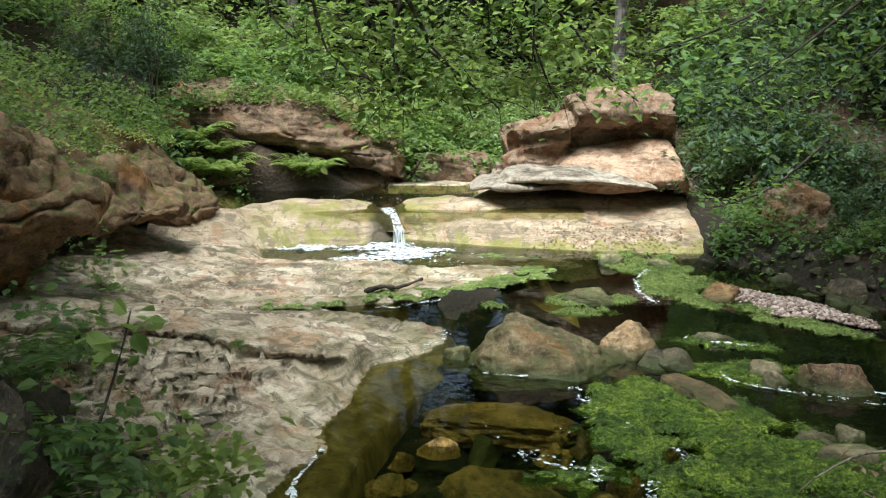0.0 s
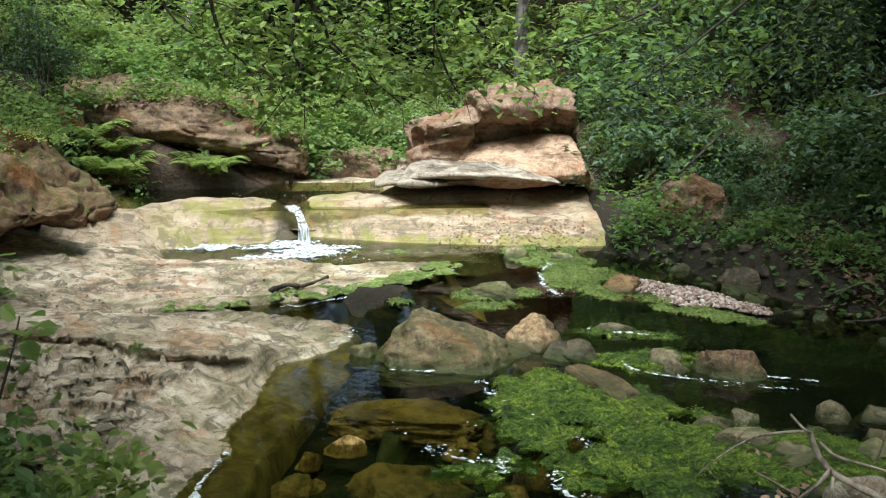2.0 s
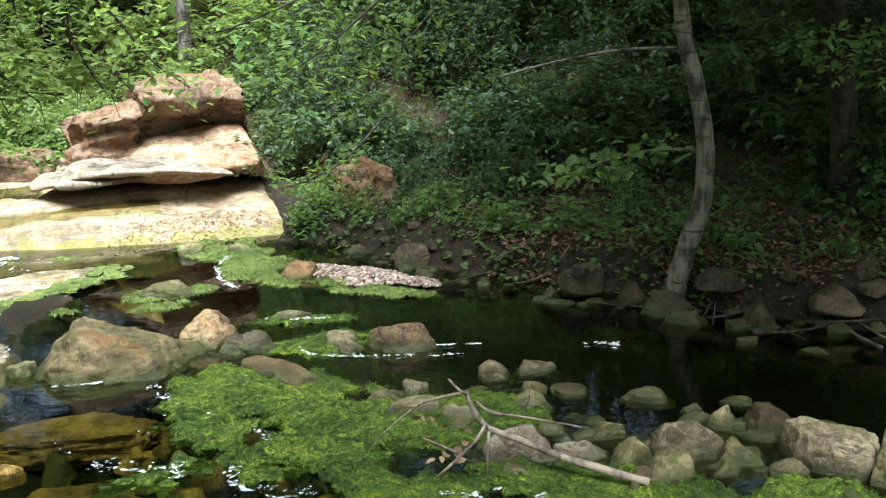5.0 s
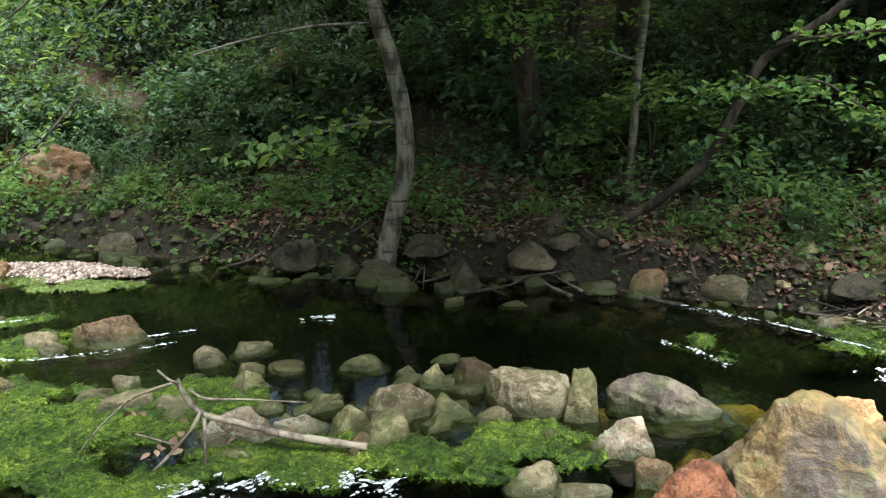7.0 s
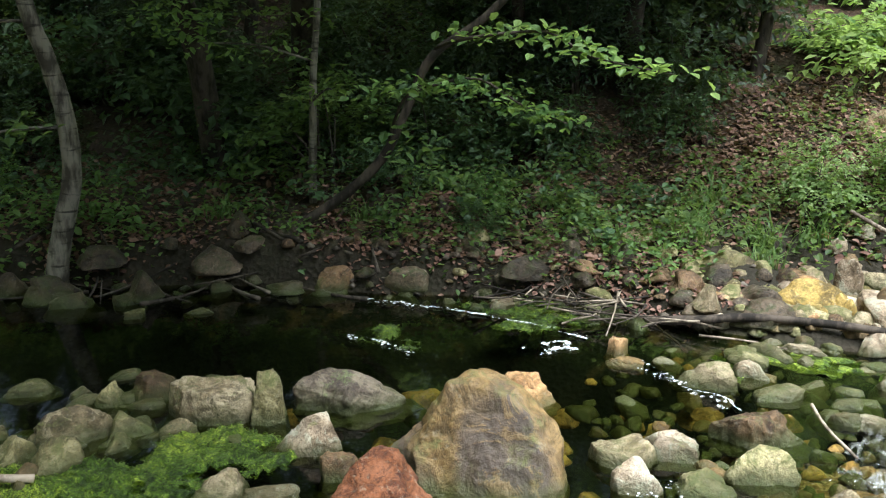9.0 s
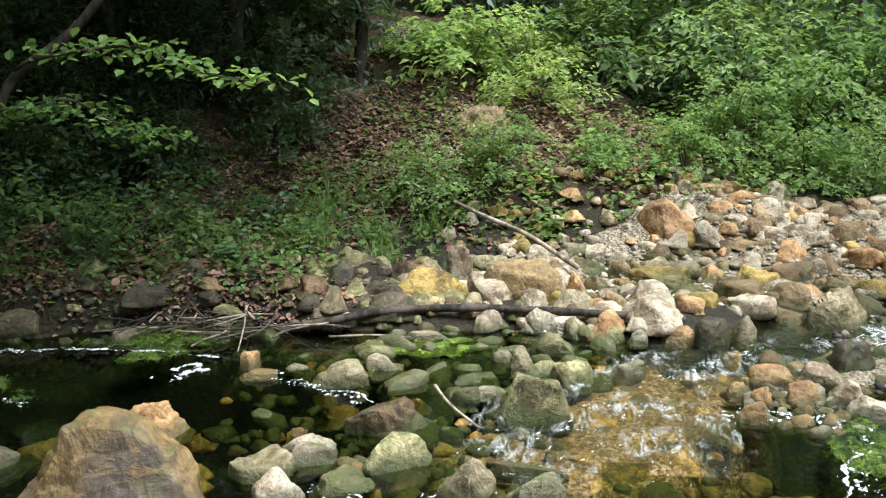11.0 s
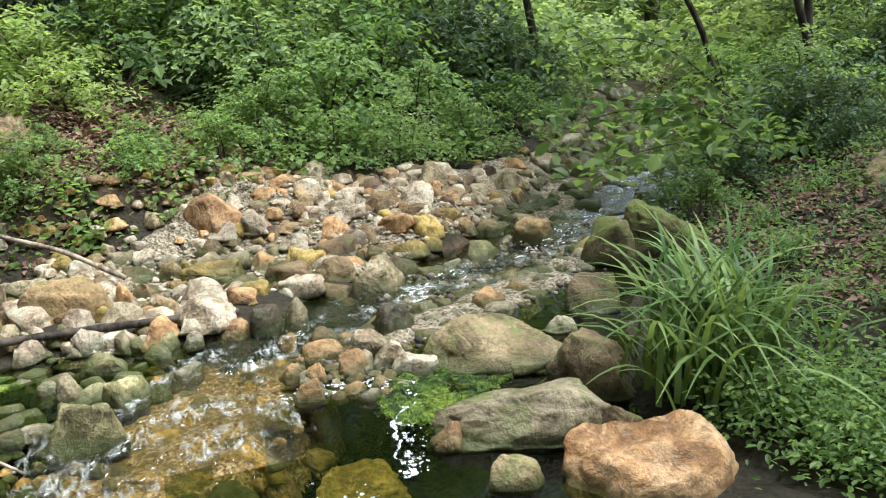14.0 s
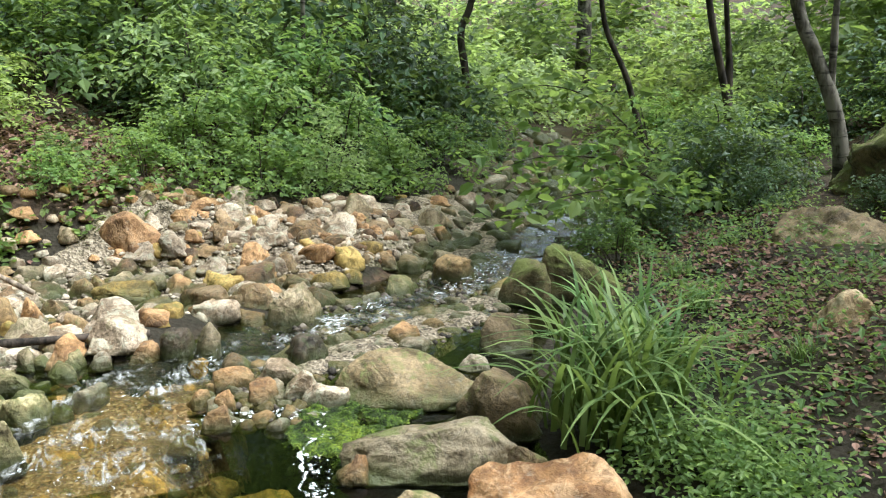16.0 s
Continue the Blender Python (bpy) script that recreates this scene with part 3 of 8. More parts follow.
def ground_mesh():
    seen = np.radians(np.arange(-150, 36.01, 0.6))
    rest = np.radians(np.arange(36 + 5, 360 - 150, 5.0))
    az = np.concatenate([seen, rest])
    rad = np.concatenate([np.geomspace(0.25, 1.8, 14)[:-1], np.geomspace(1.8, 14, 190)[:-1], np.geomspace(14, 400, 50)])
    A, R = np.meshgrid(az, rad, indexing="ij")
    X, Y = 0.2 - np.sin(A) * R, -0.2 + np.cos(A) * R
    Z = ground_z(X, Y)
    V = np.stack([X, Y, Z], -1).reshape(-1, 3)
    F = grid_faces(len(az), len(rad), wrap=True)
    n = len(rad)
    faces = F.tolist()
    faces.append([i * n for i in range(len(az))][::-1])
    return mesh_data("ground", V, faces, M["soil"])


ground = tagged(new("ground", ground_mesh()), "brown leaf-littered earth banks and stream bed, shade painted in low down", "ground", kind="structure")
RIFFLE = [(3.6, -0.1, 0.45, 0.3, 0), (3.8, -0.55, 0.5, 0.35, 0), (4.35, -0.8, 0.4, 0.4, 0), (4.65, -1.35, 0.5, 0.25, -55), (5.1, -2.25, 0.7, 0.22, -60), (5.5, -2.9, 0.5, 0.22, -40), (6.2, -3.6, 0.8, 0.3, -45)]
rf = blobs(RIFFLE)
water = tagged(new("water", sheet("water", -1.7, 12.0, -8.5, 8.0, 0.08, water_z, lambda X, Y: np.where(rf(X, Y) + 0.2 * fbm(X * 4, Y * 4, octaves=2, seed=8) > 0.14, -9, 0) + 0.35 - shore(X, Y)[0] + 2.5 * ss((X + 1.7) / 0.2) * ss((0.6 - X) / 0.3) * ss((Y - 2.4) / 0.4), M["water"])),
               "clear dark green stream water standing in a pool", "water", kind="structure")
riffle = tagged(new("water", sheet("riffle", *bounds(RIFFLE), 0.04, lambda X, Y: water_z(X, Y) + 0.008 + 0.015 * fbm(X * 9, Y * 9, octaves=3, seed=3),
                lambda X, Y: rf(X, Y) + 0.2 * fbm(X * 4, Y * 4, octaves=2, seed=8), M["riffle"])), "rippling shallow water over ochre gravel", "water", kind="structure")
upper = tagged(new("water", sheet("upper_pool", -2.6, 1.2, 7.9, 9.9, 0.1, lambda X, Y: 0 * X + 0.232, None, M["water"])), "still upper pool behind the waterfall lip", "water", kind="structure")

# bright gravel bed under the riffle
BED = [(3.7, -0.3, 0.62, 0.5, 20), (4.2, -0.62, 0.65, 0.5, -30), (3.45, 0.05, 0.4, 0.35, 0)]
bf = blobs(BED)
k = Nodes("gravel_bed")
pp = k.position()
vor = k.add("ShaderNodeTexVoronoi", Vector=pp, Scale=85)
tone = k.add("ShaderNodeSeparateColor", Color=vor.outputs["Color"]).outputs[0]
gcol = k.ramp(k.mix(0.75, tone, k.noise(pp, 22, 6, 0.75, 0.6)), (0.34, (0.035, 0.022, 0.009)), (0.46, (0.12, 0.068, 0.024)), (0.56, (0.22, 0.14, 0.06)), (0.68, (0.40, 0.31, 0.20)))
gcol = k.mix(k.ramp(k.noise(pp, 5, 4, 0.6), (0.46, 0.0), (0.6, 0.6)), gcol, (0.07, 0.055, 0.018))
M["gravel_bed"] = k.surface(k.principled(gcol, 0.6, k.bump(k.mix(0.6, vor.outputs["Distance"], k.noise(pp, 40, 5, 0.7)), 0.6, 0.02), 0.3))
bed = tagged(new("stream_bed", sheet("stream_bed", *bounds(BED), 0.018, lambda X, Y: -0.055 + 0.014 * fbm(X * 11, Y * 11, octaves=4, seed=31) - 0.3 * ss(0.9 - 2.6 * (bf(X, Y) + 0.12 * fbm(X * 3, Y * 3, octaves=3, seed=9))),
             lambda X, Y: bf(X, Y) + 0.02, M["gravel_bed"])), "ochre gravel bed under shallow running water", "gravel", kind="structure")


# ---- sandstone ledges ----
def layered(Z, step, X, Y, amount=0.7):
    """Bedding: the slope falls in small uneven steps."""
    q = (Z + 0.012 * fbm(X * 3, Y * 3, octaves=3, seed=21)) / step
    f = np.floor(q)
    return Z * (1 - amount) + amount * step * (f + ss((q - f - 0.7) / 0.22))


EDGE_Y = [2.0, 3.2, 3.55, 3.85, 4.3, 4.62, 4.8, 5.15, 5.35, 5.55, 5.75, 5.9, 6.3, 6.75, 6.9, 7.6]
EDGE_X = [-0.85, -0.57, -0.50, -0.45, -0.39, -0.37, -0.14, 0.02, -0.05, -0.5, -0.75, -0.25, 0.35, 0.75, -1.3, -1.55]


def ledge_edges(X, Y):
    """Distance behind the waterline, and behind the broken edge of the top bed."""
    d = np.interp(Y, EDGE_Y, EDGE_X) - X + 0.05 * fbm(X * 3.1, Y * 3.1, octaves=4, seed=11)
    line = np.interp(X, [-2.4, -1.6, -1.43, -1.24, -0.93, -0.60, -0.42, -0.28, -0.1], [4.35, 4.40, 4.47, 4.48, 4.32, 4.32, 4.45, 4.66, 4.8])
    s = Y - line + 0.07 * fbm(X * 4.1, Y * 1.3, octaves=4, seed=17)
    return d, s


def slab_z(X, Y):
    d, s = ledge_edges(X, Y)
    lip = np.interp(X, [-2.2, -1.6, -0.93, -0.6, -0.42, -0.28, -0.05], [0.36, 0.30, 0.25, 0.18, 0.11, 0.06, 0.035]) * ss(d / 0.08)
    back = ss((5.45 - Y) / 0.8)
    low = 0.035 * ss(d / 0.15) + 0.18 * np.clip(-1.35 - X, 0, 2) + 0.05 * ss((d - 0.6) / 0.9)
    top = lip * back + low * (1 - back) + 0.02 * fbm(X * 2.2, Y * 4.5, octaves=4, seed=23) * ss(d / 0.2)
    top = top - 0.025 * ss(1 - np.abs(fbm(X * 1.6 + Y * 0.7, Y * 5.2 - X * 1.2, octaves=4, seed=51)) / 0.10) * ss(d / 0.25)
    share = np.clip(d / np.maximum(d - s, 0.02), 0, 1)
    broken = ss((-0.72 - X + 0.25 * (Y - 3.8)) / 0.3)
    knobs = np.abs(fbm(X * 5.0, Y * 6.5, octaves=4, seed=61)) - 0.3
    face = (lip + 0.01) * (0.80 * share ** 0.8 + 0.02) + (0.022 + 0.075 * broken) * knobs * ss(d / 0.12) * ss((0.98 - share) / 0.1)
    face = face + 0.010 * fbm(X * 14, Y * 14, octaves=3, seed=63) * ss(d / 0.1)
    face = np.where(face > 0.02, layered(face, 0.055, X, Y, 0.12 + 0.75 * broken), face)
    z = np.where(s > 0, layered(top, 0.04, X, Y, 0.5), face)
    shelf = np.interp(Y, [2.6, 3.4, 3.6, 3.85, 4.17, 4.47, 4.72, 5.0], [-0.45, -0.40, -0.35, -0.32, -0.25, -0.14, -0.01, 0.2]) + 0.03 * fbm(X * 4, Y * 4, octaves=2, seed=71)
    under = -0.02 - 0.11 * ss(-d / 0.35) - 0.5 * ss((X - shelf) / 0.12) * ss((5.2 - Y) / 0.3)
    under = np.where(Y > 5.0, np.maximum(-0.11 + d * 0.35, -0.30) * ss(-d / 0.10), under)
    return np.where(d < 0, under, z + 0.006 * fbm(X * 30, Y * 30, octaves=2, seed=64))


def slab_shift(X, Y):
    """The beds hang out over the softer ones below them."""
    d, s = ledge_edges(X, Y)
    Z = slab_z(X, Y)
    main = 0.085 * ss((s + 0.015) / 0.02) * (1 - ss(s / 0.35)) * ss(d / 0.2)
    broken = ss((-0.72 - X + 0.25 * (Y - 3.8)) / 0.3) * ss(d / 0.2) * (s < -0.05)
    q = (Z + 0.012 * fbm(X * 3, Y * 3, octaves=3, seed=21)) / 0.055
    f = q - np.floor(q)
    small = 0.045 * broken * (1 - ss(f / 0.5))
    return 0.35 * (main + small), -0.9 * (main + small)


tagged(new("rock_ledge", sheet("rock_ledge", -2.3, 0.45, 2.3, 4.95, 0.0125, slab_z, lambda X, Y: 0.5 + np.interp(Y, [2.0, 4.3, 5.3], [-0.25, 0.1, 0.35]) - X, M["ledge"], slab_shift)),
       "pale bedded sandstone ledge broken into overhanging steps", "rock", kind="structure")
tagged(new("rock_ledge", sheet("rock_ledge", -2.75, 0.95, 4.935, 7.75, 0.022, slab_z, lambda X, Y: 0.5 + np.interp(Y, [2.0, 4.3, 5.3, 5.8, 6.8, 7.75], [-0.25, 0.1, 0.35, 0.35, 1.0, 0.2]) - X, M["ledge"])),
       "tan sandstone flat sloping gently into the pool", "rock", kind="structure")


def rim_z(X, Y):
    foot = np.interp(X, [-2.3, -1.7, -1.45, -1.1, -0.75, -0.5, -0.42, -0.3, -0.04, 0.43, 0.96, 1.3, 1.7, 2.2, 2.75], [6.9, 7.3, 7.55, 7.66, 7.72, 7.82, 7.90, 7.92, 7.78, 7.68, 7.47, 7.40, 7.36, 7.34, 7.3])
    d = Y - foot + 0.05 * fbm(X * 2.6, Y * 2.6, octaves=3, seed=41)
    left = ss((-0.31 - X) / 0.1)
    dome = 0.29 * (1 - (1 - np.clip(d / 0.62, 0, 1)) ** 2.4) * (1 - 0.3 * ss((X + 0.85) / 0.45)) + 0.02 * fbm(X * 2.5, Y * 4, octaves=3, seed=44) * ss(d / 0.2)
    high = np.interp(X, [-0.3, 0.0, 0.25, 0.6, 1.2, 2.0, 2.75], [0.25, 0.285, 0.30, 0.30, 0.285, 0.275, 0.25])
    wide = np.interp(X, [-0.3, 0.0, 0.4, 1.0, 1.6, 2.3], [0.26, 0.42, 0.72, 1.0, 1.1, 1.1])
    power = np.interp(X, [-0.3, 0.2, 0.7, 1.4, 2.2], [2.8, 2.1, 1.6, 1.3, 1.2])
    right = high * (1 - (1 - np.clip(d / wide, 0, 1)) ** power)
    right = right + 0.02 * fbm(X * 1.6 + 2, Y * 2.2, octaves=3, seed=47) * ss((X - 0.1) / 0.5) * ss(d / 0.3)
    z = dome * left + right * (1 - left)
    z = z * (1 - 0.35 * ss((-1.2 - X) / 0.6) * ss((0.5 - d) / 0.4))
    notch = np.exp(-((X + 0.40 + 0.22 * (Y - 7.9)) / 0.085) ** 2)
    z = z - notch * np.minimum(z, 0.085 + 0.25 * ss((0.12 - d) / 0.2))
    z = z - np.where(d > 0.62, 0.5 * np.clip(d - 0.62, 0, 0.5), 0) * ss((0.45 - X) / 0.35)
    z = np.where(d < 0, d * 0.6, z)
    return z + (0.016 * fbm(X * 3.5, Y * 5, octaves=5, seed=6) + 0.010 * vnoise(X * 1.5, Y * 9, seed=16)) * ss(d / 0.1)


tagged(new("waterfall_ledge", sheet("waterfall_ledge", -2.3, 2.75, 6.95, 9.1, 0.022, rim_z, lambda X, Y: Y - np.interp(X, [-2.3, -1.7, -1.3, -0.4, 0.3, 1.25, 2.1], [6.8, 6.95, 7.2, 7.4, 7.4, 7.05, 7.0]), M["rim"])),
       "smooth rounded sandstone lip with yellow-green algae", "rock", kind="structure")

def pool_bed_z(X, Y):
    """Sand that shelves up to the shores of the upper pool."""
    inside = np.minimum(np.minimum((X + 2.15) / 0.5, (9.55 - Y) / 0.25), (0.75 - X) / 0.4)
    return 0.242 - 0.18 * ss(inside) - 0.25 * ss((8.4 - Y) / 0.3) * ss((X - 0.15) / 0.3) + 0.012 * fbm(X * 3, Y * 3, octaves=3, seed=81)


tagged(new("pool_bed", sheet("pool_bed", -2.6, 1.0, 7.95, 9.75, 0.05, pool_bed_z, None, M["ledge"])), "tan sand shelving under the upper pool", "sand", kind="structure")

# the little waterfall
fall = tagged(new("waterfall"), "narrow white waterfall pouring through a notch", "waterfall")
V, F = [], []
cols, rows = 13, 26
for a in range(rows):
    s = a / (rows - 1)
    for b in range(cols):
        u = b / (cols - 1) - 0.5
        wide = 0.065 + 0.10 * max(0, s - 0.45) + 0.05 * (1 - min(1, s * 3))
        yy = 7.99 - 0.38 * min(1, s * 1.5) - 0.06 * s
        drop = 0.25 - 0.03 * min(1, s * 2) - 0.255 * max(0, (s - 0.35) / 0.65) ** 1.6
        V.append((-0.43 - 0.13 * (yy - 7.9) + 0.06 * min(1, s * 1.6) ** 0.8 - 0.03 + u * wide, yy + 0.02 * math.cos(u * 5), drop + 0.012 * math.cos(u * 3.1) + 0.008 * float(vnoise(np.array([u * 14.0]), np.array([s * 6.0]), seed=7)[0])))
part("stream", mesh_data("stream", V, grid_faces(rows, cols), M["fall"]), fall)


# ---- rocks ----
def rock_mesh(name, material, shape="round", seed=0, detail=4, rough=1.0):
    """A unit stone, 1 wide, 1 deep and 1 high, its foot at z = 0 and a quarter more below it."""
    rng = np.random.RandomState(seed)
    bm = bmesh.new()
    bmesh.ops.create_icosphere(bm, subdivisions=detail, radius=1.0)
    P = np.array([v.co[:] for v in bm.verts])
    power = {"dome": 0.8, "round": 0.75, "slab": 0.55, "peak": 0.85, "block": 0.42, "box": 0.3}[shape]
    P = np.sign(P) * np.abs(P) ** power
    P /= np.abs(P).max(0)
    for _ in range({"dome": 6, "round": 9, "slab": 6, "peak": 13, "block": 12, "box": 4}[shape]):
        n = rng.normal(size=3)
        n[2] = abs(n[2]) * (0.8 if shape != "slab" else 0.3)
        n /= np.linalg.norm(n)
        cut = rng.uniform(0.52, 0.86) if shape not in ("slab", "box") else rng.uniform(0.7, 0.92) + 0.15 * (shape == "box")
        over = np.clip(P @ n - cut, 0, None)
        P = P - over[:, None] * n * 0.92
    if shape == "peak":
        k = np.clip(P[:, 2], 0, 1)
        tip = rng.uniform(-0.25, 0.25, 2)
        P[:, :2] = P[:, :2] * (1 - 0.46 * k[:, None]) + tip * k[:, None]
    o = seed * 3.17
    n1 = fbm(P[:, 0] * 1.6 + o, P[:, 1] * 1.6, P[:, 2] * 1.6, octaves=3, seed=seed)
    n2 = fbm(P[:, 0] * 5 + o, P[:, 1] * 5, P[:, 2] * 5, octaves=3, seed=seed + 9)
    R = P / np.maximum(np.linalg.norm(P, axis=1), 0.2)[:, None]
    n3 = fbm(P[:, 0] * 12 + o, P[:, 1] * 12, P[:, 2] * 12, octaves=2, seed=seed + 19)
    dent = ss(1 - np.abs(fbm(P[:, 0] * 2.2 - o, P[:, 1] * 2.2, P[:, 2] * 2.6, octaves=3, seed=seed + 29)) / 0.16)
    P = P + R * ((0.06 if shape == "peak" else 0.10) * n1 + 0.05 * rough * n2 + 0.02 * rough * n3 - (0.02 if shape == "peak" else 0.035) * rough * dent)[:, None]
    P[:, 0] /= np.ptp(P[:, 0])
    P[:, 1] /= np.ptp(P[:, 1])
    P[:, 2] = np.where(P[:, 2] > 0, P[:, 2] / P[:, 2].max(), P[:, 2] / -P[:, 2].min() * 0.45)
    for v, p in zip(bm.verts, P):
        v.co = p
    me = bpy.data.meshes.new(name)
    bm.to_mesh(me)
    bm.free()
    me.polygons.foreach_set("use_smooth", np.ones(len(me.polygons), bool))
    me.materials.append(material)
    return me


LOOK = {
    "boulder": ("boulder", "tan pyramid boulder with rusty stain standing in the pool"), "big": ("boulder", "large ochre boulder with a grey patch among stones"),
    "bo": ("boulder", "ochre grey boulder at the stream's edge"), "o": ("stone", "ochre stone lying in the stream"), "ow": ("stone", "pale tan stone with ochre foot in water"),
    "ob": ("boulder", "orange-brown peaked boulder beside green shrubs"), "or": ("boulder", "pale boulder with an orange top beside grass"), "red": ("stone", "rough red-brown stone beside the large boulder"),
    "w": ("stone", "pale whitish stone at the waterline"), "g": ("stone", "grey stone with thin green moss in water"), "gr": ("stone", "smooth grey-green stone in running water"),
    "gg": ("boulder", "flat grey-green boulder at the stream's edge"), "gb": ("boulder", "brown-grey boulder with thin moss by the bank"), "gw": ("boulder", "long flat whitish-grey boulder at the bank"),
    "m": ("stone", "mossy green stone half in the water"), "mm": ("boulder", "moss-covered boulder on the wooded bank"), "y": ("stone", "yellowish lichen-covered stone on the bar"),
    "b": ("stone", "brown flat stone in the stream"), "d": ("stone", "dark wet stone with shade put into its colour"), "p": ("boulder", "purple-grey boulder with pale streaks in water"),
    "s": ("stone", "ochre stone lying under the water"), "sand": ("stone", "pale sandstone block on the earthy path"),
}
ROCK_SEED = [0]


def rock(kind, shape, x, y, z, wide, deep, high, turn):
    ROCK_SEED[0] += 1
    seed = ROCK_SEED[0]
    name, label = LOOK[kind]
    detail = 6 if wide > 0.65 else 5 if wide > 0.33 else 4
    ob = new(name, rock_mesh(name, STONE[kind], shape, seed, detail, {"dome": 0.5, "peak": 0.8, "box": 0.4}.get(shape, 1.0)))
    ob.matrix_basis = pose(x, y, z - 0.005, 0, 0, turn + (seed * 37 % 21) - 10)
    grow = 1.18 if kind == "boulder" else 1.05
    ob.scale = (wide * grow, deep * grow, high)
    return tagged(ob, label, name, "stones in and along the stream")


rock("boulder", "peak", 0.52, 4.75, 0.00, 0.92, 0.56, 0.25, -6)
rock("m", "round", 0.07, 4.78, 0.00, 0.15, 0.13, 0.07, -1)
rock("ow", "round", 0.96, 4.84, 0.00, 0.34, 0.27, 0.18, -11)
rock("d", "round", 1.09, 4.65, 0.00, 0.17, 0.15, 0.09, -13)
rock("d", "round", 1.20, 4.62, 0.00, 0.20, 0.18, 0.10, -15)
rock("b", "box", 1.19, 4.20, 0.00, 0.46, 0.17, 0.06, -66)
rock("m", "round", 0.95, 5.96, 0.00, 0.39, 0.30, 0.09, -9)
rock("o", "round", 1.84, 6.00, 0.00, 0.29, 0.23, 0.10, -17)
rock("m", "round", 1.28, 6.99, 0.00, 0.20, 0.15, 0.10, -10)
rock("m", "round", 1.62, 6.90, 0.00, 0.19, 0.15, 0.06, -13)
rock("g", "round", 1.51, 5.06, 0.00, 0.37, 0.09, 0.06, -17)
rock("g", "round", 1.62, 4.51, 0.00, 0.19, 0.17, 0.08, -20)
rock("g", "round", 1.61, 4.37, 0.00, 0.15, 0.14, 0.08, -20)
rock("b", "peak", 1.88, 4.32, 0.00, 0.40, 0.28, 0.14, -23)
rock("s", "slab", 0.26, 4.17, -0.14, 0.70, 0.36, 0.10, -4)
rock("s", "round", -0.02, 3.67, -0.03, 0.18, 0.10, 0.07, 0)
rock("s", "round", -0.17, 3.74, -0.12, 0.12, 0.10, 0.06, 3)
rock("s", "round", 0.17, 3.56, -0.16, 0.60, 0.32, 0.12, -3)
rock("s", "round", -0.23, 3.47, -0.10, 0.16, 0.13, 0.06, 4)
rock("g", "round", 1.55, 3.69, 0.00, 0.19, 0.12, 0.04, -23)
rock("g", "round", 1.69, 3.71, 0.00, 0.11, 0.09, 0.06, -25)
rock("g", "slab", 1.60, 3.50, 0.00, 0.24, 0.16, 0.06, -25)
rock("g", "round", 2.10, 3.70, 0.00, 0.16, 0.13, 0.09, -26)
rock("g", "round", 2.32, 3.70, 0.00, 0.22, 0.17, 0.06, -29)
rock("m", "round", 2.58, 3.18, 0.00, 0.24, 0.16, 0.06, -36)
rock("m", "round", 2.07, 3.32, 0.00, 0.19, 0.15, 0.07, -28)
rock("b", "round", 2.18, 3.47, 0.00, 0.14, 0.11, 0.05, -29)
rock("b", "slab", 2.30, 3.39, 0.00, 0.17, 0.13, 0.04, -31)
rock("m", "round", 1.69, 3.72, 0.00, 0.12, 0.10, 0.05, -21)
rock("g", "round", 1.54, 3.70, 0.00, 0.18, 0.14, 0.05, -19)
rock("g", "round", 1.74, 3.36, 0.00, 0.18, 0.14, 0.06, -24)
rock("w", "round", 1.81, 2.89, 0.00, 0.29, 0.20, 0.15, -28)
rock("m", "round", 1.70, 2.80, 0.00, 0.15, 0.11, 0.05, -27)
rock("w", "round", 2.01, 2.81, 0.00, 0.21, 0.16, 0.06, -32)
rock("m", "round", 2.21, 2.94, 0.00, 0.17, 0.13, 0.07, -33)
rock("m", "round", 2.16, 2.70, 0.00, 0.21, 0.15, 0.11, -35)
rock("g", "round", 2.38, 2.70, 0.00, 0.37, 0.21, 0.14, -38)
rock("m", "round", 2.20, 2.52, 0.00, 0.21, 0.16, 0.12, -37)
rock("m", "round", 2.52, 2.53, 0.00, 0.19, 0.15, 0.09, -41)
rock("m", "round", 2.41, 2.46, 0.00, 0.13, 0.10, 0.05, -40)
rock("g", "round", 2.65, 2.96, 0.00, 0.11, 0.08, 0.05, -38)
rock("m", "round", 2.66, 2.80, 0.00, 0.14, 0.11, 0.09, -40)
rock("b", "slab", 2.80, 2.69, 0.00, 0.22, 0.15, 0.12, -43)
rock("m", "round", 2.89, 2.98, 0.00, 0.14, 0.11, 0.04, -41)
rock("g", "slab", 2.77, 2.36, 0.00, 0.36, 0.21, 0.16, -46)
rock("g", "round", 2.60, 2.35, 0.00, 0.14, 0.11, 0.06, -44)
rock("m", "block", 2.87, 2.13, 0.00, 0.16, 0.13, 0.21, -50)
rock("p", "round", 3.15, 1.93, 0.00, 0.51, 0.29, 0.16, -55)
rock("w", "round", 2.76, 1.87, 0.00, 0.25, 0.17, 0.14, -52)
rock("m", "round", 2.66, 2.12, 0.00, 0.12, 0.10, 0.03, -48)
rock("g", "round", 2.34, 1.88, 0.00, 0.21, 0.14, 0.11, -47)
rock("w", "slab", 2.40, 1.73, 0.00, 0.19, 0.13, 0.04, -50)
rock("b", "slab", 2.63, 1.63, 0.00, 0.14, 0.08, 0.10, -54)
rock("big", "dome", 2.85, 1.29, 0.00, 0.67, 0.46, 0.38, -61)
rock("o", "round", 3.53, 1.36, 0.00, 0.27, 0.21, 0.13, -66)
rock("red", "round", 2.41, 1.35, 0.05, 0.40, 0.30, 0.22, -55)
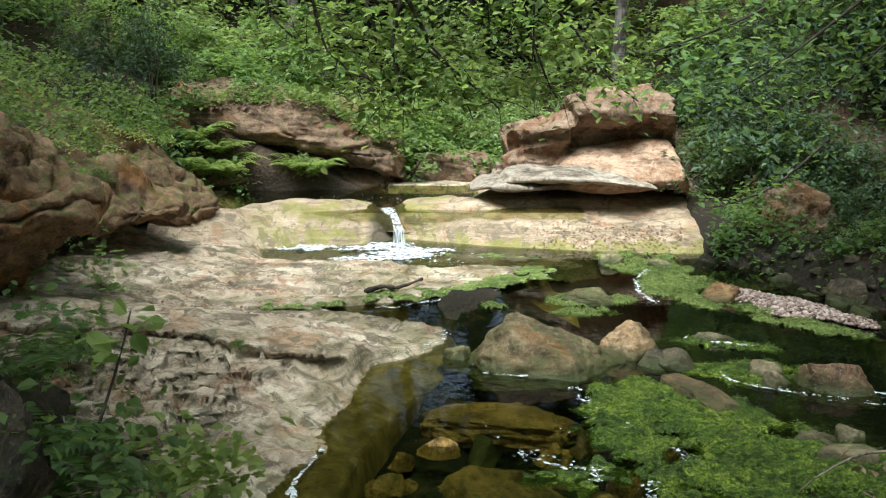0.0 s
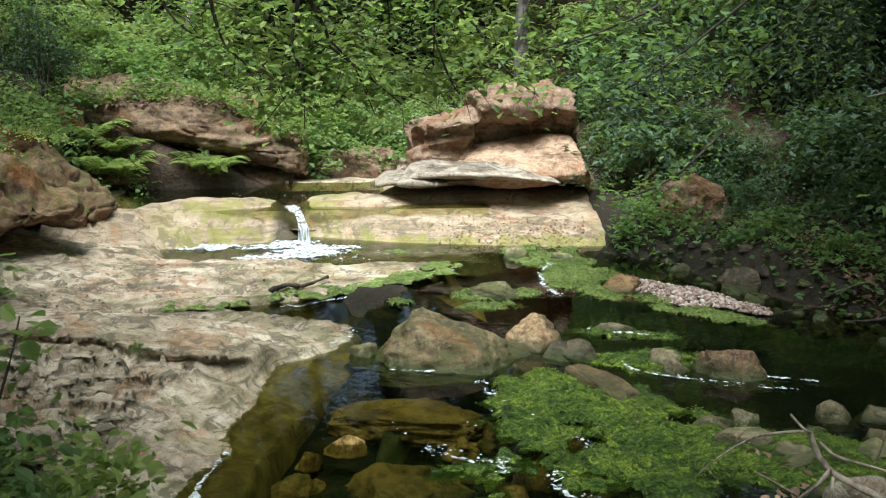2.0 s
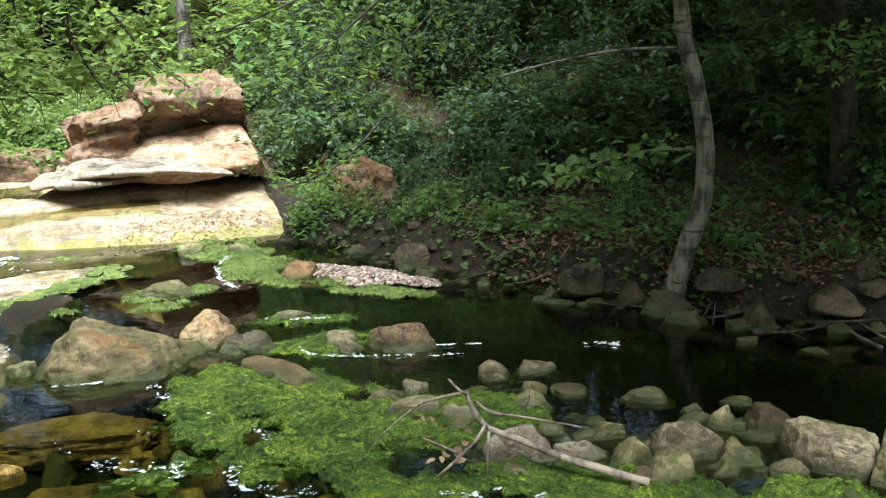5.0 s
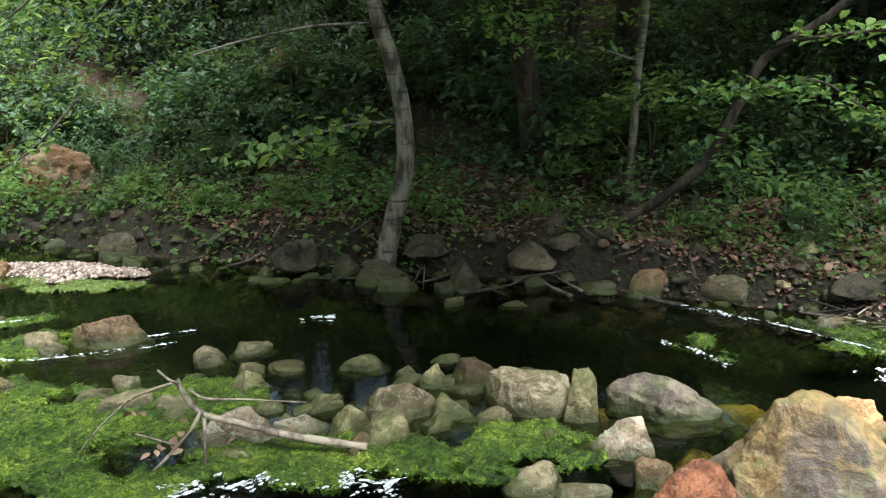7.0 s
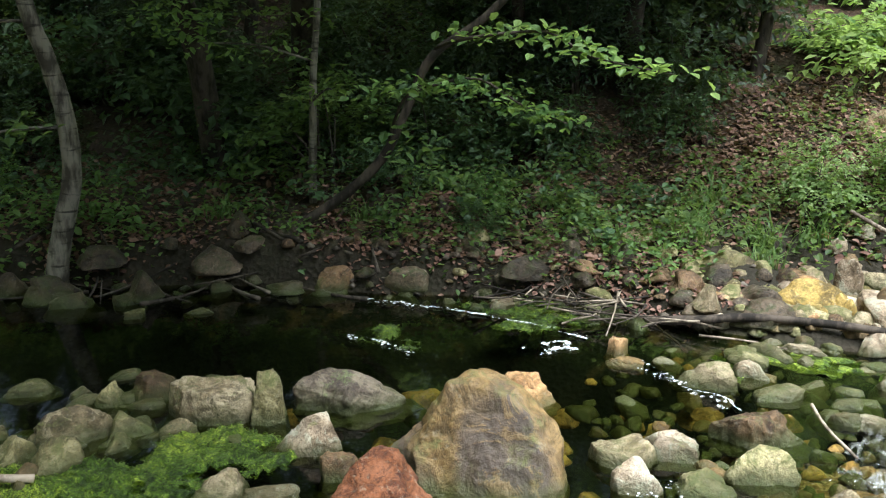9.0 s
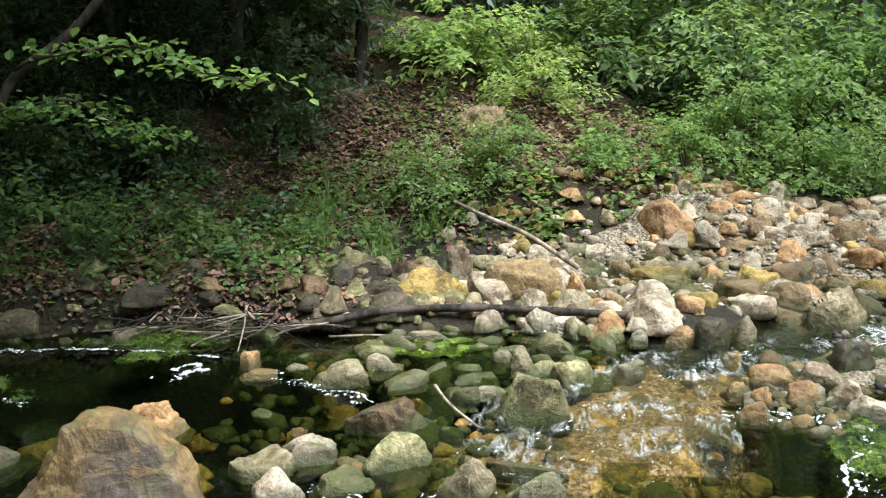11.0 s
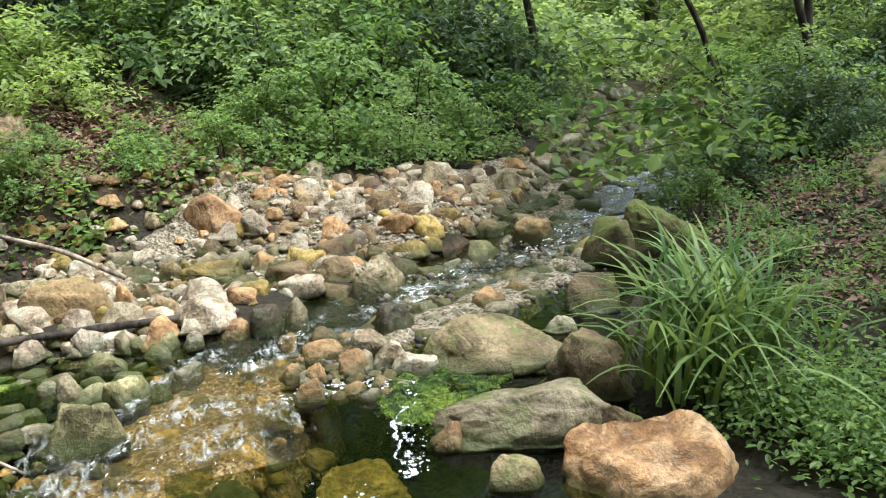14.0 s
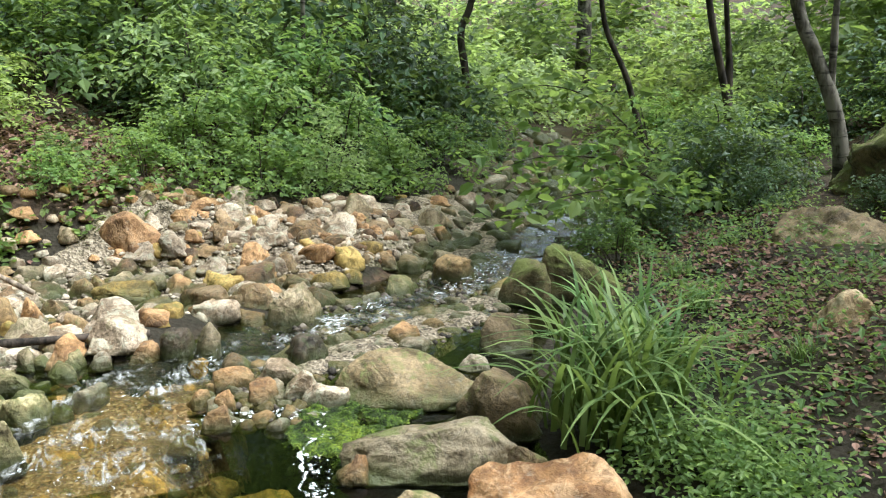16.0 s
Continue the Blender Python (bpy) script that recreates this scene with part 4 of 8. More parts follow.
# An ochre stone in the brown kind, darkened to sit in the bank's shade.
rock("b", "block", 4.34, 2.94, 0.02, 0.28, 0.19, 0.14, -54)
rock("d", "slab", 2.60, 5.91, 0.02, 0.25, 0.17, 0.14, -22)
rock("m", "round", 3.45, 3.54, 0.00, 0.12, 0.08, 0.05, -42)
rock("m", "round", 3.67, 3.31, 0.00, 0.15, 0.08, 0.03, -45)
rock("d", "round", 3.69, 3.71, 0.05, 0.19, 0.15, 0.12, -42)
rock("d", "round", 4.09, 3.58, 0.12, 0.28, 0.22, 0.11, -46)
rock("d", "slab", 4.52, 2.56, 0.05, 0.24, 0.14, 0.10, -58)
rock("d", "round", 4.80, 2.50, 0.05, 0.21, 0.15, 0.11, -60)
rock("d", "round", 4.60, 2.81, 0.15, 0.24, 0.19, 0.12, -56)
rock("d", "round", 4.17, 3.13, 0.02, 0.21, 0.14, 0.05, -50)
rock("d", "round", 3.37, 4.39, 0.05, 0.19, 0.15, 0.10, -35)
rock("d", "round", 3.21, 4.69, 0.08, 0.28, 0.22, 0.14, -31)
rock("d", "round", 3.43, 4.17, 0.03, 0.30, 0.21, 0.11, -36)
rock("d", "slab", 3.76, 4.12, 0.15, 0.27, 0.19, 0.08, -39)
rock("g", "round", 3.25, 0.86, 0.00, 0.24, 0.19, 0.09, -71)
rock("w", "round", 3.08, 0.73, 0.00, 0.17, 0.13, 0.11, -72)
rock("w", "round", 3.40, 0.72, 0.00, 0.20, 0.14, 0.09, -74)
rock("b", "round", 3.63, 0.47, 0.00, 0.38, 0.19, 0.12, -79)
rock("m", "round", 3.36, 0.39, 0.00, 0.24, 0.19, 0.11, -79)
rock("m", "round", 3.19, 0.55, 0.00, 0.18, 0.14, 0.06, -76)
rock("o", "round", 3.34, 0.57, -0.01, 0.11, 0.07, 0.04, -76)
rock("o", "round", 3.54, 1.36, 0.00, 0.21, 0.17, 0.13, -65)
rock("w", "round", 4.52, 1.98, 0.00, 0.18, 0.12, 0.06, -63)
rock("g", "round", 4.94, 1.40, 0.03, 0.26, 0.18, 0.12, -71)
rock("o", "slab", 5.28, 1.28, 0.05, 0.28, 0.19, 0.09, -74)
rock("o", "round", 4.93, 1.15, 0.02, 0.26, 0.20, 0.13, -74)
rock("o", "round", 4.20, 1.22, 0.00, 0.11, 0.09, 0.09, -70)
rock("o", "slab", 4.09, 1.15, 0.00, 0.17, 0.08, 0.04, -71)
rock("m", "round", 4.44, 0.71, 0.00, 0.16, 0.13, 0.06, -78)
rock("g", "round", 4.06, 0.78, 0.00, 0.28, 0.16, 0.11, -76)
rock("w", "slab", 4.64, 0.50, 0.00, 0.23, 0.06, 0.04, -81)
rock("w", "round", 5.63, 0.46, 0.06, 0.15, 0.10, 0.16, -81)
rock("y", "dome", 5.19, 0.60, 0.02, 0.40, 0.24, 0.17, -79)
rock("y", "round", 5.16, 0.40, 0.02, 0.14, 0.11, 0.13, -81)
rock("bo", "dome", 5.20, 0.09, 0.02, 0.52, 0.40, 0.24, -85)
rock("o", "round", 5.30, -0.22, 0.03, 0.13, 0.10, 0.13, -88)
rock("w", "round", 5.88, -0.01, 0.08, 0.14, 0.11, 0.08, -86)
rock("ob", "dome", 6.40, -0.85, 0.02, 0.54, 0.36, 0.31, -95)
rock("bo", "dome", 6.32, -1.26, 0.02, 0.42, 0.22, 0.14, -98)
rock("y", "round", 5.58, -1.20, 0.00, 0.27, 0.22, 0.12, -99)
rock("g", "block", 4.93, -1.49, 0.00, 0.32, 0.22, 0.20, -104)
rock("g", "round", 4.61, -0.99, 0.00, 0.12, 0.10, 0.16, -98)
rock("d", "slab", 4.64, -0.86, 0.00, 0.17, 0.12, 0.13, -97)
rock("o", "round", 4.65, -0.71, 0.00, 0.15, 0.12, 0.09, -95)
rock("w", "round", 4.80, -0.20, 0.02, 0.26, 0.13, 0.06, -88)
rock("w", "round", 4.72, -0.32, 0.00, 0.12, 0.09, 0.06, -89)
rock("w", "round", 4.63, -0.51, 0.00, 0.11, 0.09, 0.07, -92)
rock("y", "slab", 5.63, -0.71, 0.00, 0.35, 0.21, 0.09, -94)
rock("m", "round", 3.81, -0.08, 0.00, 0.30, 0.20, 0.17, -85)
rock("m", "round", 4.15, -0.22, 0.00, 0.19, 0.15, 0.10, -88)
rock("g", "round", 4.21, -0.01, 0.00, 0.12, 0.09, 0.13, -85)
rock("m", "round", 4.50, -0.14, 0.00, 0.23, 0.16, 0.09, -87)
rock("m", "round", 4.41, 0.68, 0.00, 0.18, 0.14, 0.06, -75)
rock("g", "round", 4.06, 0.49, 0.00, 0.20, 0.14, 0.06, -77)
rock("b", "slab", 3.95, 0.21, 0.00, 0.13, 0.09, 0.05, -81)
rock("w", "slab", 3.97, 0.11, 0.00, 0.13, 0.09, 0.04, -83)
rock("w", "round", 3.36, 0.71, 0.00, 0.23, 0.16, 0.08, -70)
rock("m", "round", 3.16, 0.54, 0.00, 0.22, 0.11, 0.05, -72)
rock("o", "round", 3.30, 0.52, -0.01, 0.12, 0.08, 0.04, -73)
rock("g", "round", 3.15, 0.13, 0.00, 0.21, 0.16, 0.14, -80)
rock("b", "slab", 3.31, -0.06, 0.00, 0.29, 0.06, 0.05, -84)
rock("gr", "round", 3.07, -0.10, 0.00, 0.24, 0.14, 0.14, -84)
rock("s", "round", 3.20, -0.95, -0.10, 0.34, 0.26, 0.10, -102)
rock("o", "round", 3.82, -0.91, 0.00, 0.13, 0.10, 0.08, -99)
rock("o", "round", 3.97, -0.96, 0.00, 0.11, 0.08, 0.09, -100)
rock("o", "round", 4.05, -0.87, 0.00, 0.09, 0.07, 0.06, -98)
rock("o", "slab", 4.21, -1.03, 0.00, 0.19, 0.13, 0.07, -100)
rock("b", "round", 4.35, -1.09, 0.00, 0.15, 0.12, 0.08, -100)
rock("w", "slab", 4.20, -1.23, 0.00, 0.22, 0.15, 0.09, -103)
rock("o", "round", 4.00, -1.12, 0.00, 0.15, 0.12, 0.09, -102)
rock("w", "round", 3.98, -1.27, 0.00, 0.16, 0.11, 0.11, -104)
rock("w", "round", 3.86, -1.36, 0.00, 0.20, 0.13, 0.09, -106)
rock("d", "round", 4.37, -1.37, 0.00, 0.23, 0.16, 0.13, -104)
rock("gg", "dome", 3.85, -1.69, 0.02, 0.60, 0.36, 0.15, -111)
rock("gb", "dome", 3.41, -1.93, 0.03, 0.41, 0.28, 0.21, -117)
rock("gw", "dome", 3.24, -1.51, 0.02, 0.66, 0.30, 0.17, -112)
rock("o", "round", 3.21, -1.28, 0.02, 0.12, 0.10, 0.08, -108)
rock("gb", "dome", 3.07, -1.81, 0.02, 0.28, 0.16, 0.11, -118)
rock("w", "round", 3.99, -2.07, 0.02, 0.14, 0.11, 0.05, -115)
rock("w", "slab", 4.35, -1.90, 0.00, 0.17, 0.12, 0.05, -111)
rock("gg", "dome", 2.91, -1.39, 0.00, 0.18, 0.14, 0.09, -112)
rock("or", "dome", 2.74, -1.78, 0.00, 0.52, 0.38, 0.215, -122)
rock("gb", "dome", 4.19, -2.35, 0.02, 0.26, 0.20, 0.15, -118)
rock("mm", "round", 4.81, -2.73, 0.02, 0.31, 0.27, 0.23, -118)
rock("mm", "round", 4.74, -3.01, 0.05, 0.44, 0.34, 0.27, -121)
rock("bo", "slab", 5.40, -2.56, 0.00, 0.26, 0.15, 0.13, -114)
rock("sand", "round", 3.18, -3.34, 0.33, 0.25, 0.19, 0.15, -136)
rock("o", "slab", 8.80, -5.94, -0.30, 0.40, 0.24, 0.11, -123)
rock("w", "round", 6.85, -2.32, -0.05, 0.19, 0.15, 0.11, -106)
rock("o", "slab", 7.03, -2.67, -0.05, 0.19, 0.15, 0.11, -108)
rock("y", "slab", 5.85, -2.15, -0.03, 0.25, 0.20, 0.12, -107)
rock("o", "round", 5.96, -1.82, -0.03, 0.14, 0.11, 0.07, -104)
rock("y", "round", 5.95, -2.60, -0.05, 0.17, 0.14, 0.08, -111)
rock("g", "round", 5.65, -2.61, -0.05, 0.36, 0.25, 0.15, -112)
rock("m", "slab", 6.05, -3.23, -0.06, 0.23, 0.16, 0.07, -116)
rock("b", "round", 6.23, -2.93, -0.06, 0.29, 0.20, 0.07, -113)
rock("y", "round", 6.53, -2.51, -0.06, 0.19, 0.15, 0.10, -108)
rock("g", "round", 6.85, -1.86, -0.03, 0.16, 0.13, 0.07, -102)


# ---- the outcrop above the waterfall ----
def crag(name, material, x, y, z, wide, deep, high, turn, seed, shape="block", tilt=(0, 0), detail=5, strata=0.03):
    me = rock_mesh(name, material, shape, seed, detail, 1.4)
    n = len(me.vertices)
    co = np.empty(n * 3)
    me.vertices.foreach_get("co", co)
    P = co.reshape(-1, 3) * (wide, deep, high)
    q = P[:, 2] * 16 + 0.8 * fbm(P[:, 0] * 2, P[:, 1] * 2, P[:, 2] * 2, octaves=3, seed=seed + 50)
    ridge = vnoise(q, P[:, 0] * 1.5 + seed, P[:, 1] * 1.5, seed=seed + 3)
    crack = fbm(P[:, 0] * 7, P[:, 1] * 7, P[:, 2] * 12, octaves=4, seed=seed + 5)
    R = P * (1, 1, 0.25)
    R /= np.maximum(np.linalg.norm(R, axis=1), 0.05)[:, None]
    P = P + R * (strata * ridge + 0.018 * crack)[:, None]
    me.vertices.foreach_set("co", P.ravel())
    ob = new(name, me)
    ob.matrix_basis = pose(x, y, z, tilt[0], tilt[1], turn)
    return ob


outcrop = tagged(new("rock_outcrop"), "tall pinkish sandstone outcrop on an overhanging flat slab", "rock")
outcrop.location = (1.3, 8.4, 0.2)


def piece(ob, parent, label=""):
    m = ob.matrix_basis.copy()
    ob.parent = parent
    ob.matrix_basis = Matrix.Translation(parent.location).inverted() @ m
    if label:
        ob["label"] = label
    return ob


def loft(name, material, axis, sections, seed, nu=64, nv=72, rough=0.03, strata=0.02, chips=0.0):
    """A rock spanned over a few cross-sections, then weathered into beds, pits and cracks."""
    S = np.array([[(k, a, b) if axis == "x" else (a, k, b) for a, b in pts] for k, pts in sections], float)

    def resample(A, n):
        t = np.linspace(0, len(A) - 1, n)
        i = np.clip(t.astype(int), 0, len(A) - 2)
        f = (t - i)[:, None, None]
        g = lambda j: A[np.clip(j, 0, len(A) - 1)]
        p0, p1, p2, p3 = g(i - 1), g(i), g(i + 1), g(i + 2)
        curve = 0.5 * (2 * p1 + (p2 - p0) * f + (2 * p0 - 5 * p1 + 4 * p2 - p3) * f ** 2 + (3 * p1 - p0 - 3 * p2 + p3) * f ** 3)
        return (0.2 if chips else 0.5) * curve + (0.8 if chips else 0.5) * (p1 + (p2 - p1) * f)
    G = resample(S, nu)
    G = np.swapaxes(resample(np.swapaxes(G, 0, 1), nv), 0, 1)
    n = np.cross(np.gradient(G, axis=0), np.gradient(G, axis=1))
    n /= np.maximum(np.linalg.norm(n, axis=-1, keepdims=True), 1e-9)
    X, Y, Z = G[..., 0], G[..., 1], G[..., 2]
    if float((n[..., 2] * (Z > np.percentile(Z, 80))).sum()) < 0:
        n = -n
    band = vnoise(Z * 15 + 1.2 * fbm(X * 1.7, Y * 1.7, Z * 1.7, octaves=3, seed=seed), X * 1.3, Y * 1.3, seed=seed + 3)
    lump = fbm(X * 3.1, Y * 3.1, Z * 3.8, octaves=4, seed=seed + 5)
    crack = ss(1 - np.abs(fbm(X * 2.3 + 5, Y * 2.3, Z * 4.5, octaves=3, seed=seed + 8)) / 0.09)
    fine = fbm(X * 13, Y * 13, Z * 18, octaves=3, seed=seed + 11)
    terrace = 3.0 * fbm(X * 2.6 + Z * 0.8, Y * 2.6, Z * 4.2 - X * 0.5, octaves=2, seed=seed + 21)
    flat = np.floor(terrace)
    chip = (flat + ss((terrace - flat - 0.4) / 0.2)) / 3.0
    G = G + n * (chips * chip + strata * band + rough * lump - 1.1 * rough * crack + 0.34 * rough * fine)[..., None]
    V = G.reshape(-1, 3)
    F = grid_faces(nu, nv).tolist()
    c0, c1 = len(V), len(V) + 1
    V = np.concatenate([V, [G[0].mean(0)], [G[-1].mean(0)]])
    F += [[c0, j, j + 1] for j in range(nv - 1)] + [[c0, nv - 1, 0]]
    b0 = (nu - 1) * nv
    F += [[c1, b0 + j + 1, b0 + j] for j in range(nv - 1)] + [[c1, b0, b0 + nv - 1]]
    F += [[i * nv, i * nv + nv - 1, (i + 1) * nv + nv - 1, (i + 1) * nv] for i in range(nu - 1)]
    return new(name, mesh_data(name, V, F, material))


def moved(profile, da=0.0, db=0.0, ka=1.0, kb=1.0, foot=0.4):
    """The same cross-section shifted and stretched about its foot."""
    mean = sum(p[0] for p in profile) / len(profile)
    return [(mean + (a - mean) * ka + da, foot + (b - foot) * kb + db) for a, b in profile]


def block(top, brow, front=0.0, deep=0.0):
    """Cross-section of the upper block: a sloping top, a brow and a face that falls back under it."""
    return [(8.86 + deep, 0.30), (8.82 + deep, 0.46), (8.86 + deep, 0.56), (8.92 + deep, brow - 0.26), (8.84 + deep, brow - 0.15), (8.70 + front, brow - 0.05), (8.62 + front, brow), (8.68 + front, brow + 0.05), (8.86, top - 0.02), (9.2, top), (9.7, top - 0.1), (9.75, 0.4)]


piece(loft("upper_block", M["outcrop"], "x", [(0.62, block(0.80, 0.72, 0.16, -0.06)), (0.67, block(0.87, 0.80, 0.06, -0.14)), (0.9, block(0.94, 0.85, 0.02, -0.16)), (1.2, block(1.02, 0.90, 0, -0.12)), (1.215, block(1.15, 1.0, -0.02)), (1.32, block(1.18, 1.03, -0.06)), (1.6, block(1.20, 1.04, -0.08)), (1.9, block(1.19, 1.02, -0.05)), (2.12, block(1.16, 0.99, 0.0)), (2.17, block(1.10, 0.94, 0.12))], 12, 130, 120, 0.022, 0.016, 0.10), outcrop, "overhanging upper block with rusty underside")
WB = [(8.20, 0.36), (8.10, 0.45), (8.16, 0.53), (8.35, 0.60), (8.65, 0.70), (8.86, 0.75), (9.0, 0.5), (8.9, 0.36)]
piece(loft("sloping_block", M["outcrop"], "x", [(0.85, moved(WB, 0.15, -0.05, 0.6, 0.5)), (1.1, moved(WB, 0.08, -0.02, 0.9, 0.75)), (1.5, moved(WB, 0.03, -0.01, 1, 0.92)), (1.85, moved(WB, 0, 0.02)), (2.08, moved(WB, 0.02, 0.02)), (2.13, moved(WB, 0.06, -0.02, 0.9, 0.9)), (2.28, moved(WB, 0.1, -0.20, 0.8, 0.7))], 5, 80, 80, 0.014, 0.006, 0.02), outcrop, "smooth sloping tan block")
TB = [(8.45, 0.43), (8.12, 0.452), (8.03, 0.468), (8.0, 0.485), (8.02, 0.508), (8.25, 0.535), (8.6, 0.55), (8.7, 0.44)]
piece(loft("table_slab", M["table"], "x", [(0.48, moved(TB, 0.12, -0.02, 0.5, 0.5)), (0.58, moved(TB, 0.05, -0.005, 0.85, 0.9)), (0.85, moved(TB, 0, 0.01)), (1.3, moved(TB, -0.05, 0.0)), (1.65, moved(TB, -0.08, -0.03, 1, 0.95)), (1.84, moved(TB, -0.02, -0.06, 0.8, 0.8)), (1.92, moved(TB, 0.1, -0.08, 0.5, 0.5))], 3, 90, 70, 0.016, 0.008), outcrop, "flat whitish slab overhanging a dark gap")
piece(loft("table_slab", M["table"], "x", [(0.24, moved(TB, 0.1, -0.06, 0.4, 0.4)), (0.36, moved(TB, 0.06, -0.05, 0.8, 0.75)), (0.6, moved(TB, 0.02, -0.055, 1, 0.8)), (0.85, moved(TB, 0.08, -0.06, 1, 0.8))], 7, 50, 60, 0.018, 0.008), outcrop)
piece(crag("slab_foot", M["cliff"], 1.3, 8.92, 0.16, 1.5, 0.75, 0.34, -4, 61, "block"), outcrop)

# far rocks upstream
far_rock = tagged(crag("boulder", M["outcrop"], 0.12, 10.3, 0.14, 1.0, 0.8, 0.36, 0, 22, "slab"), "tan sandstone boulder behind the upper pool", "boulder")
tagged(crag("boulder", M["outcrop"], -0.55, 10.1, 0.14, 0.6, 0.5, 0.30, 20, 23, "round"), "tan sandstone boulder behind the upper pool", "boulder")
tagged(crag("boulder", STONE["w"], 0.62, 9.55, 0.2, 0.32, 0.3, 0.26, 0, 24, "round"), "white rock beside the upper trickle", "boulder")

# cliff with the hollow, west of the upper pool
cliff = tagged(new("rock_cliff"), "low overhanging sandstone cliff with a dark hollow", "rock")
cliff.location = (-1.5, 9.5, 0.3)
CL = [(9.50, 0.24), (9.62, 0.34), (9.80, 0.44), (9.72, 0.54), (9.36, 0.62), (9.28, 0.72), (9.30, 0.84), (9.42, 0.96), (9.75, 1.04), (10.3, 1.12), (10.3, 0.2)]
piece(loft("cliff_top", M["cliff"], "x", [(-2.75, moved(CL, 0.1, 0.10, 1, 1.1)), (-2.2, moved(CL, 0.02, 0.10, 1, 1.08)), (-1.8, moved(CL, 0, 0.04)), (-1.4, CL), (-1.05, moved(CL, -0.02, -0.04, 1, 0.94)), (-0.75, moved(CL, 0.0, -0.14, 0.95, 0.8)), (-0.52, moved(CL, 0.06, -0.20, 0.8, 0.62)), (-0.42, moved(CL, 0.12, -0.22, 0.5, 0.4))], 31, 130, 110, 0.045, 0.03), cliff, "brown overhanging cliff with a dark hollow beneath")
FT = [(9.5, 0.2), (9.2, 0.24), (9.16, 0.29), (9.3, 0.36), (9.5, 0.46), (9.7, 0.5), (9.8, 0.2)]
piece(loft("cliff_foot", M["cliff"], "x", [(-2.3, moved(FT, -0.05, 0.08, 1, 1.3)), (-1.9, moved(FT, 0, 0.05)), (-1.4, moved(FT, 0.02, -0.08)), (-0.9, moved(FT, 0.06, -0.13)), (-0.55, moved(FT, 0.15, -0.15, 0.7, 0.7))], 34, 70, 50, 0.02, 0.008), cliff, "smooth tan foot of the cliff")
tagged(crag("boulder", M["brown_rock"], -2.75, 9.3, 0.3, 0.9, 1.0, 0.75, 10, 35, "block"), "brown rock shoulder under shrubs", "boulder")

# rocks on the western bank
N1 = [(-2.7, 0.25), (-2.25, 0.40), (-2.05, 0.58), (-1.92, 0.70), (-1.81, 0.76), (-1.80, 0.84), (-1.92, 0.96), (-2.08, 1.14), (-2.3, 1.23), (-2.8, 1.42), (-3.4, 1.5), (-3.4, 0.3)]
tagged(loft("boulder", M["brown_rock"], "y", [(4.2, moved(N1, -0.5, -0.05, 0.8, 0.8)), (4.5, moved(N1, -0.18, 0, 0.95, 0.95)), (4.85, N1), (5.2, moved(N1, -0.16, 0.0)), (5.6, moved(N1, -0.55, 0, 1, 0.95)), (5.9, moved(N1, -0.95, 0, 0.8, 0.8))], 41, 120, 120, 0.07, 0.028), "brown overhanging boulder with ochre stains above a dark hollow", "boulder")
N2 = [(-2.8, 0.2), (-2.45, 0.34), (-2.1, 0.40), (-1.84, 0.44), (-1.78, 0.48), (-1.80, 0.54), (-1.95, 0.61), (-2.17, 0.77), (-2.41, 0.86), (-2.8, 1.02), (-3.4, 1.2), (-3.5, 0.3)]
tagged(loft("boulder", M["brown_rock"], "y", [(5.95, moved(N2, -0.55, 0, 0.8, 0.85)), (6.25, moved(N2, -0.2, 0, 0.95, 0.95)), (6.6, N2), (6.95, moved(N2, -0.14, 0)), (7.2, moved(N2, -0.45, 0.02, 1, 1)), (7.45, moved(N2, -0.85, 0, 0.8, 0.8))], 42, 120, 120, 0.07, 0.028), "brown sandstone shoulder with mossy flank and dark underside", "boulder")
N3 = [(-3.0, 0.15), (-2.3, 0.2), (-1.85, 0.26), (-1.83, 0.33), (-1.98, 0.46), (-2.27, 0.76), (-2.56, 0.92), (-3.0, 1.1), (-3.6, 1.3), (-3.6, 0.3)]
tagged(loft("boulder", M["brown_rock"], "y", [(7.3, moved(N3, -0.2, -0.05, 0.9, 0.85)), (7.6, N3), (8.0, moved(N3, -0.1, 0.02)), (8.4, moved(N3, -0.35, 0)), (8.8, moved(N3, -0.7, 0, 0.8, 0.9))], 44, 110, 110, 0.065, 0.02), "tan mossy rock slope beside the upper pool", "boulder")
tagged(crag("boulder", STONE["d"], -1.72, 3.35, 0.0, 0.75, 0.9, 0.55, 15, 45, "round"), "boulder behind ferns, shade put into its colour", "boulder")
tagged(crag("boulder", STONE["d"], -1.30, 2.50, 0.0, 0.45, 0.7, 0.62, 5, 46, "round"), "boulder behind ferns, shade put into its colour", "boulder")
# pale rock faces in the right bank
tagged(crag("boulder", M["brown_rock"], 2.9, 8.1, 0.0, 1.1, 0.8, 0.5, -30, 47, "block"), "tan rock face behind bank shrubs", "boulder")
tagged(crag("boulder", M["cliff"], 2.78, 7.12, 0.20, 0.85, 0.5, 0.40, -35, 48, "block"), "tan rock face behind bank shrubs", "boulder")
tagged(crag("boulder", M["brown_rock"], 4.75, 7.3, 0.5, 0.7, 0.8, 0.8, -30, 49, "block"), "ochre rock face in the shaded bank", "boulder")
tagged(crag("boulder", STONE["sand"], 7.6, 0.5, 0.45, 0.7, 0.6, 0.40, -80, 51, "block"), "tan rock face on the leafy slope", "boulder")
tagged(crag("boulder", STONE["gb"], 4.25, -4.45, 0.28, 1.0, 0.7, 0.22, -30, 52, "round"), "mossy flat rock beside the path", "boulder")
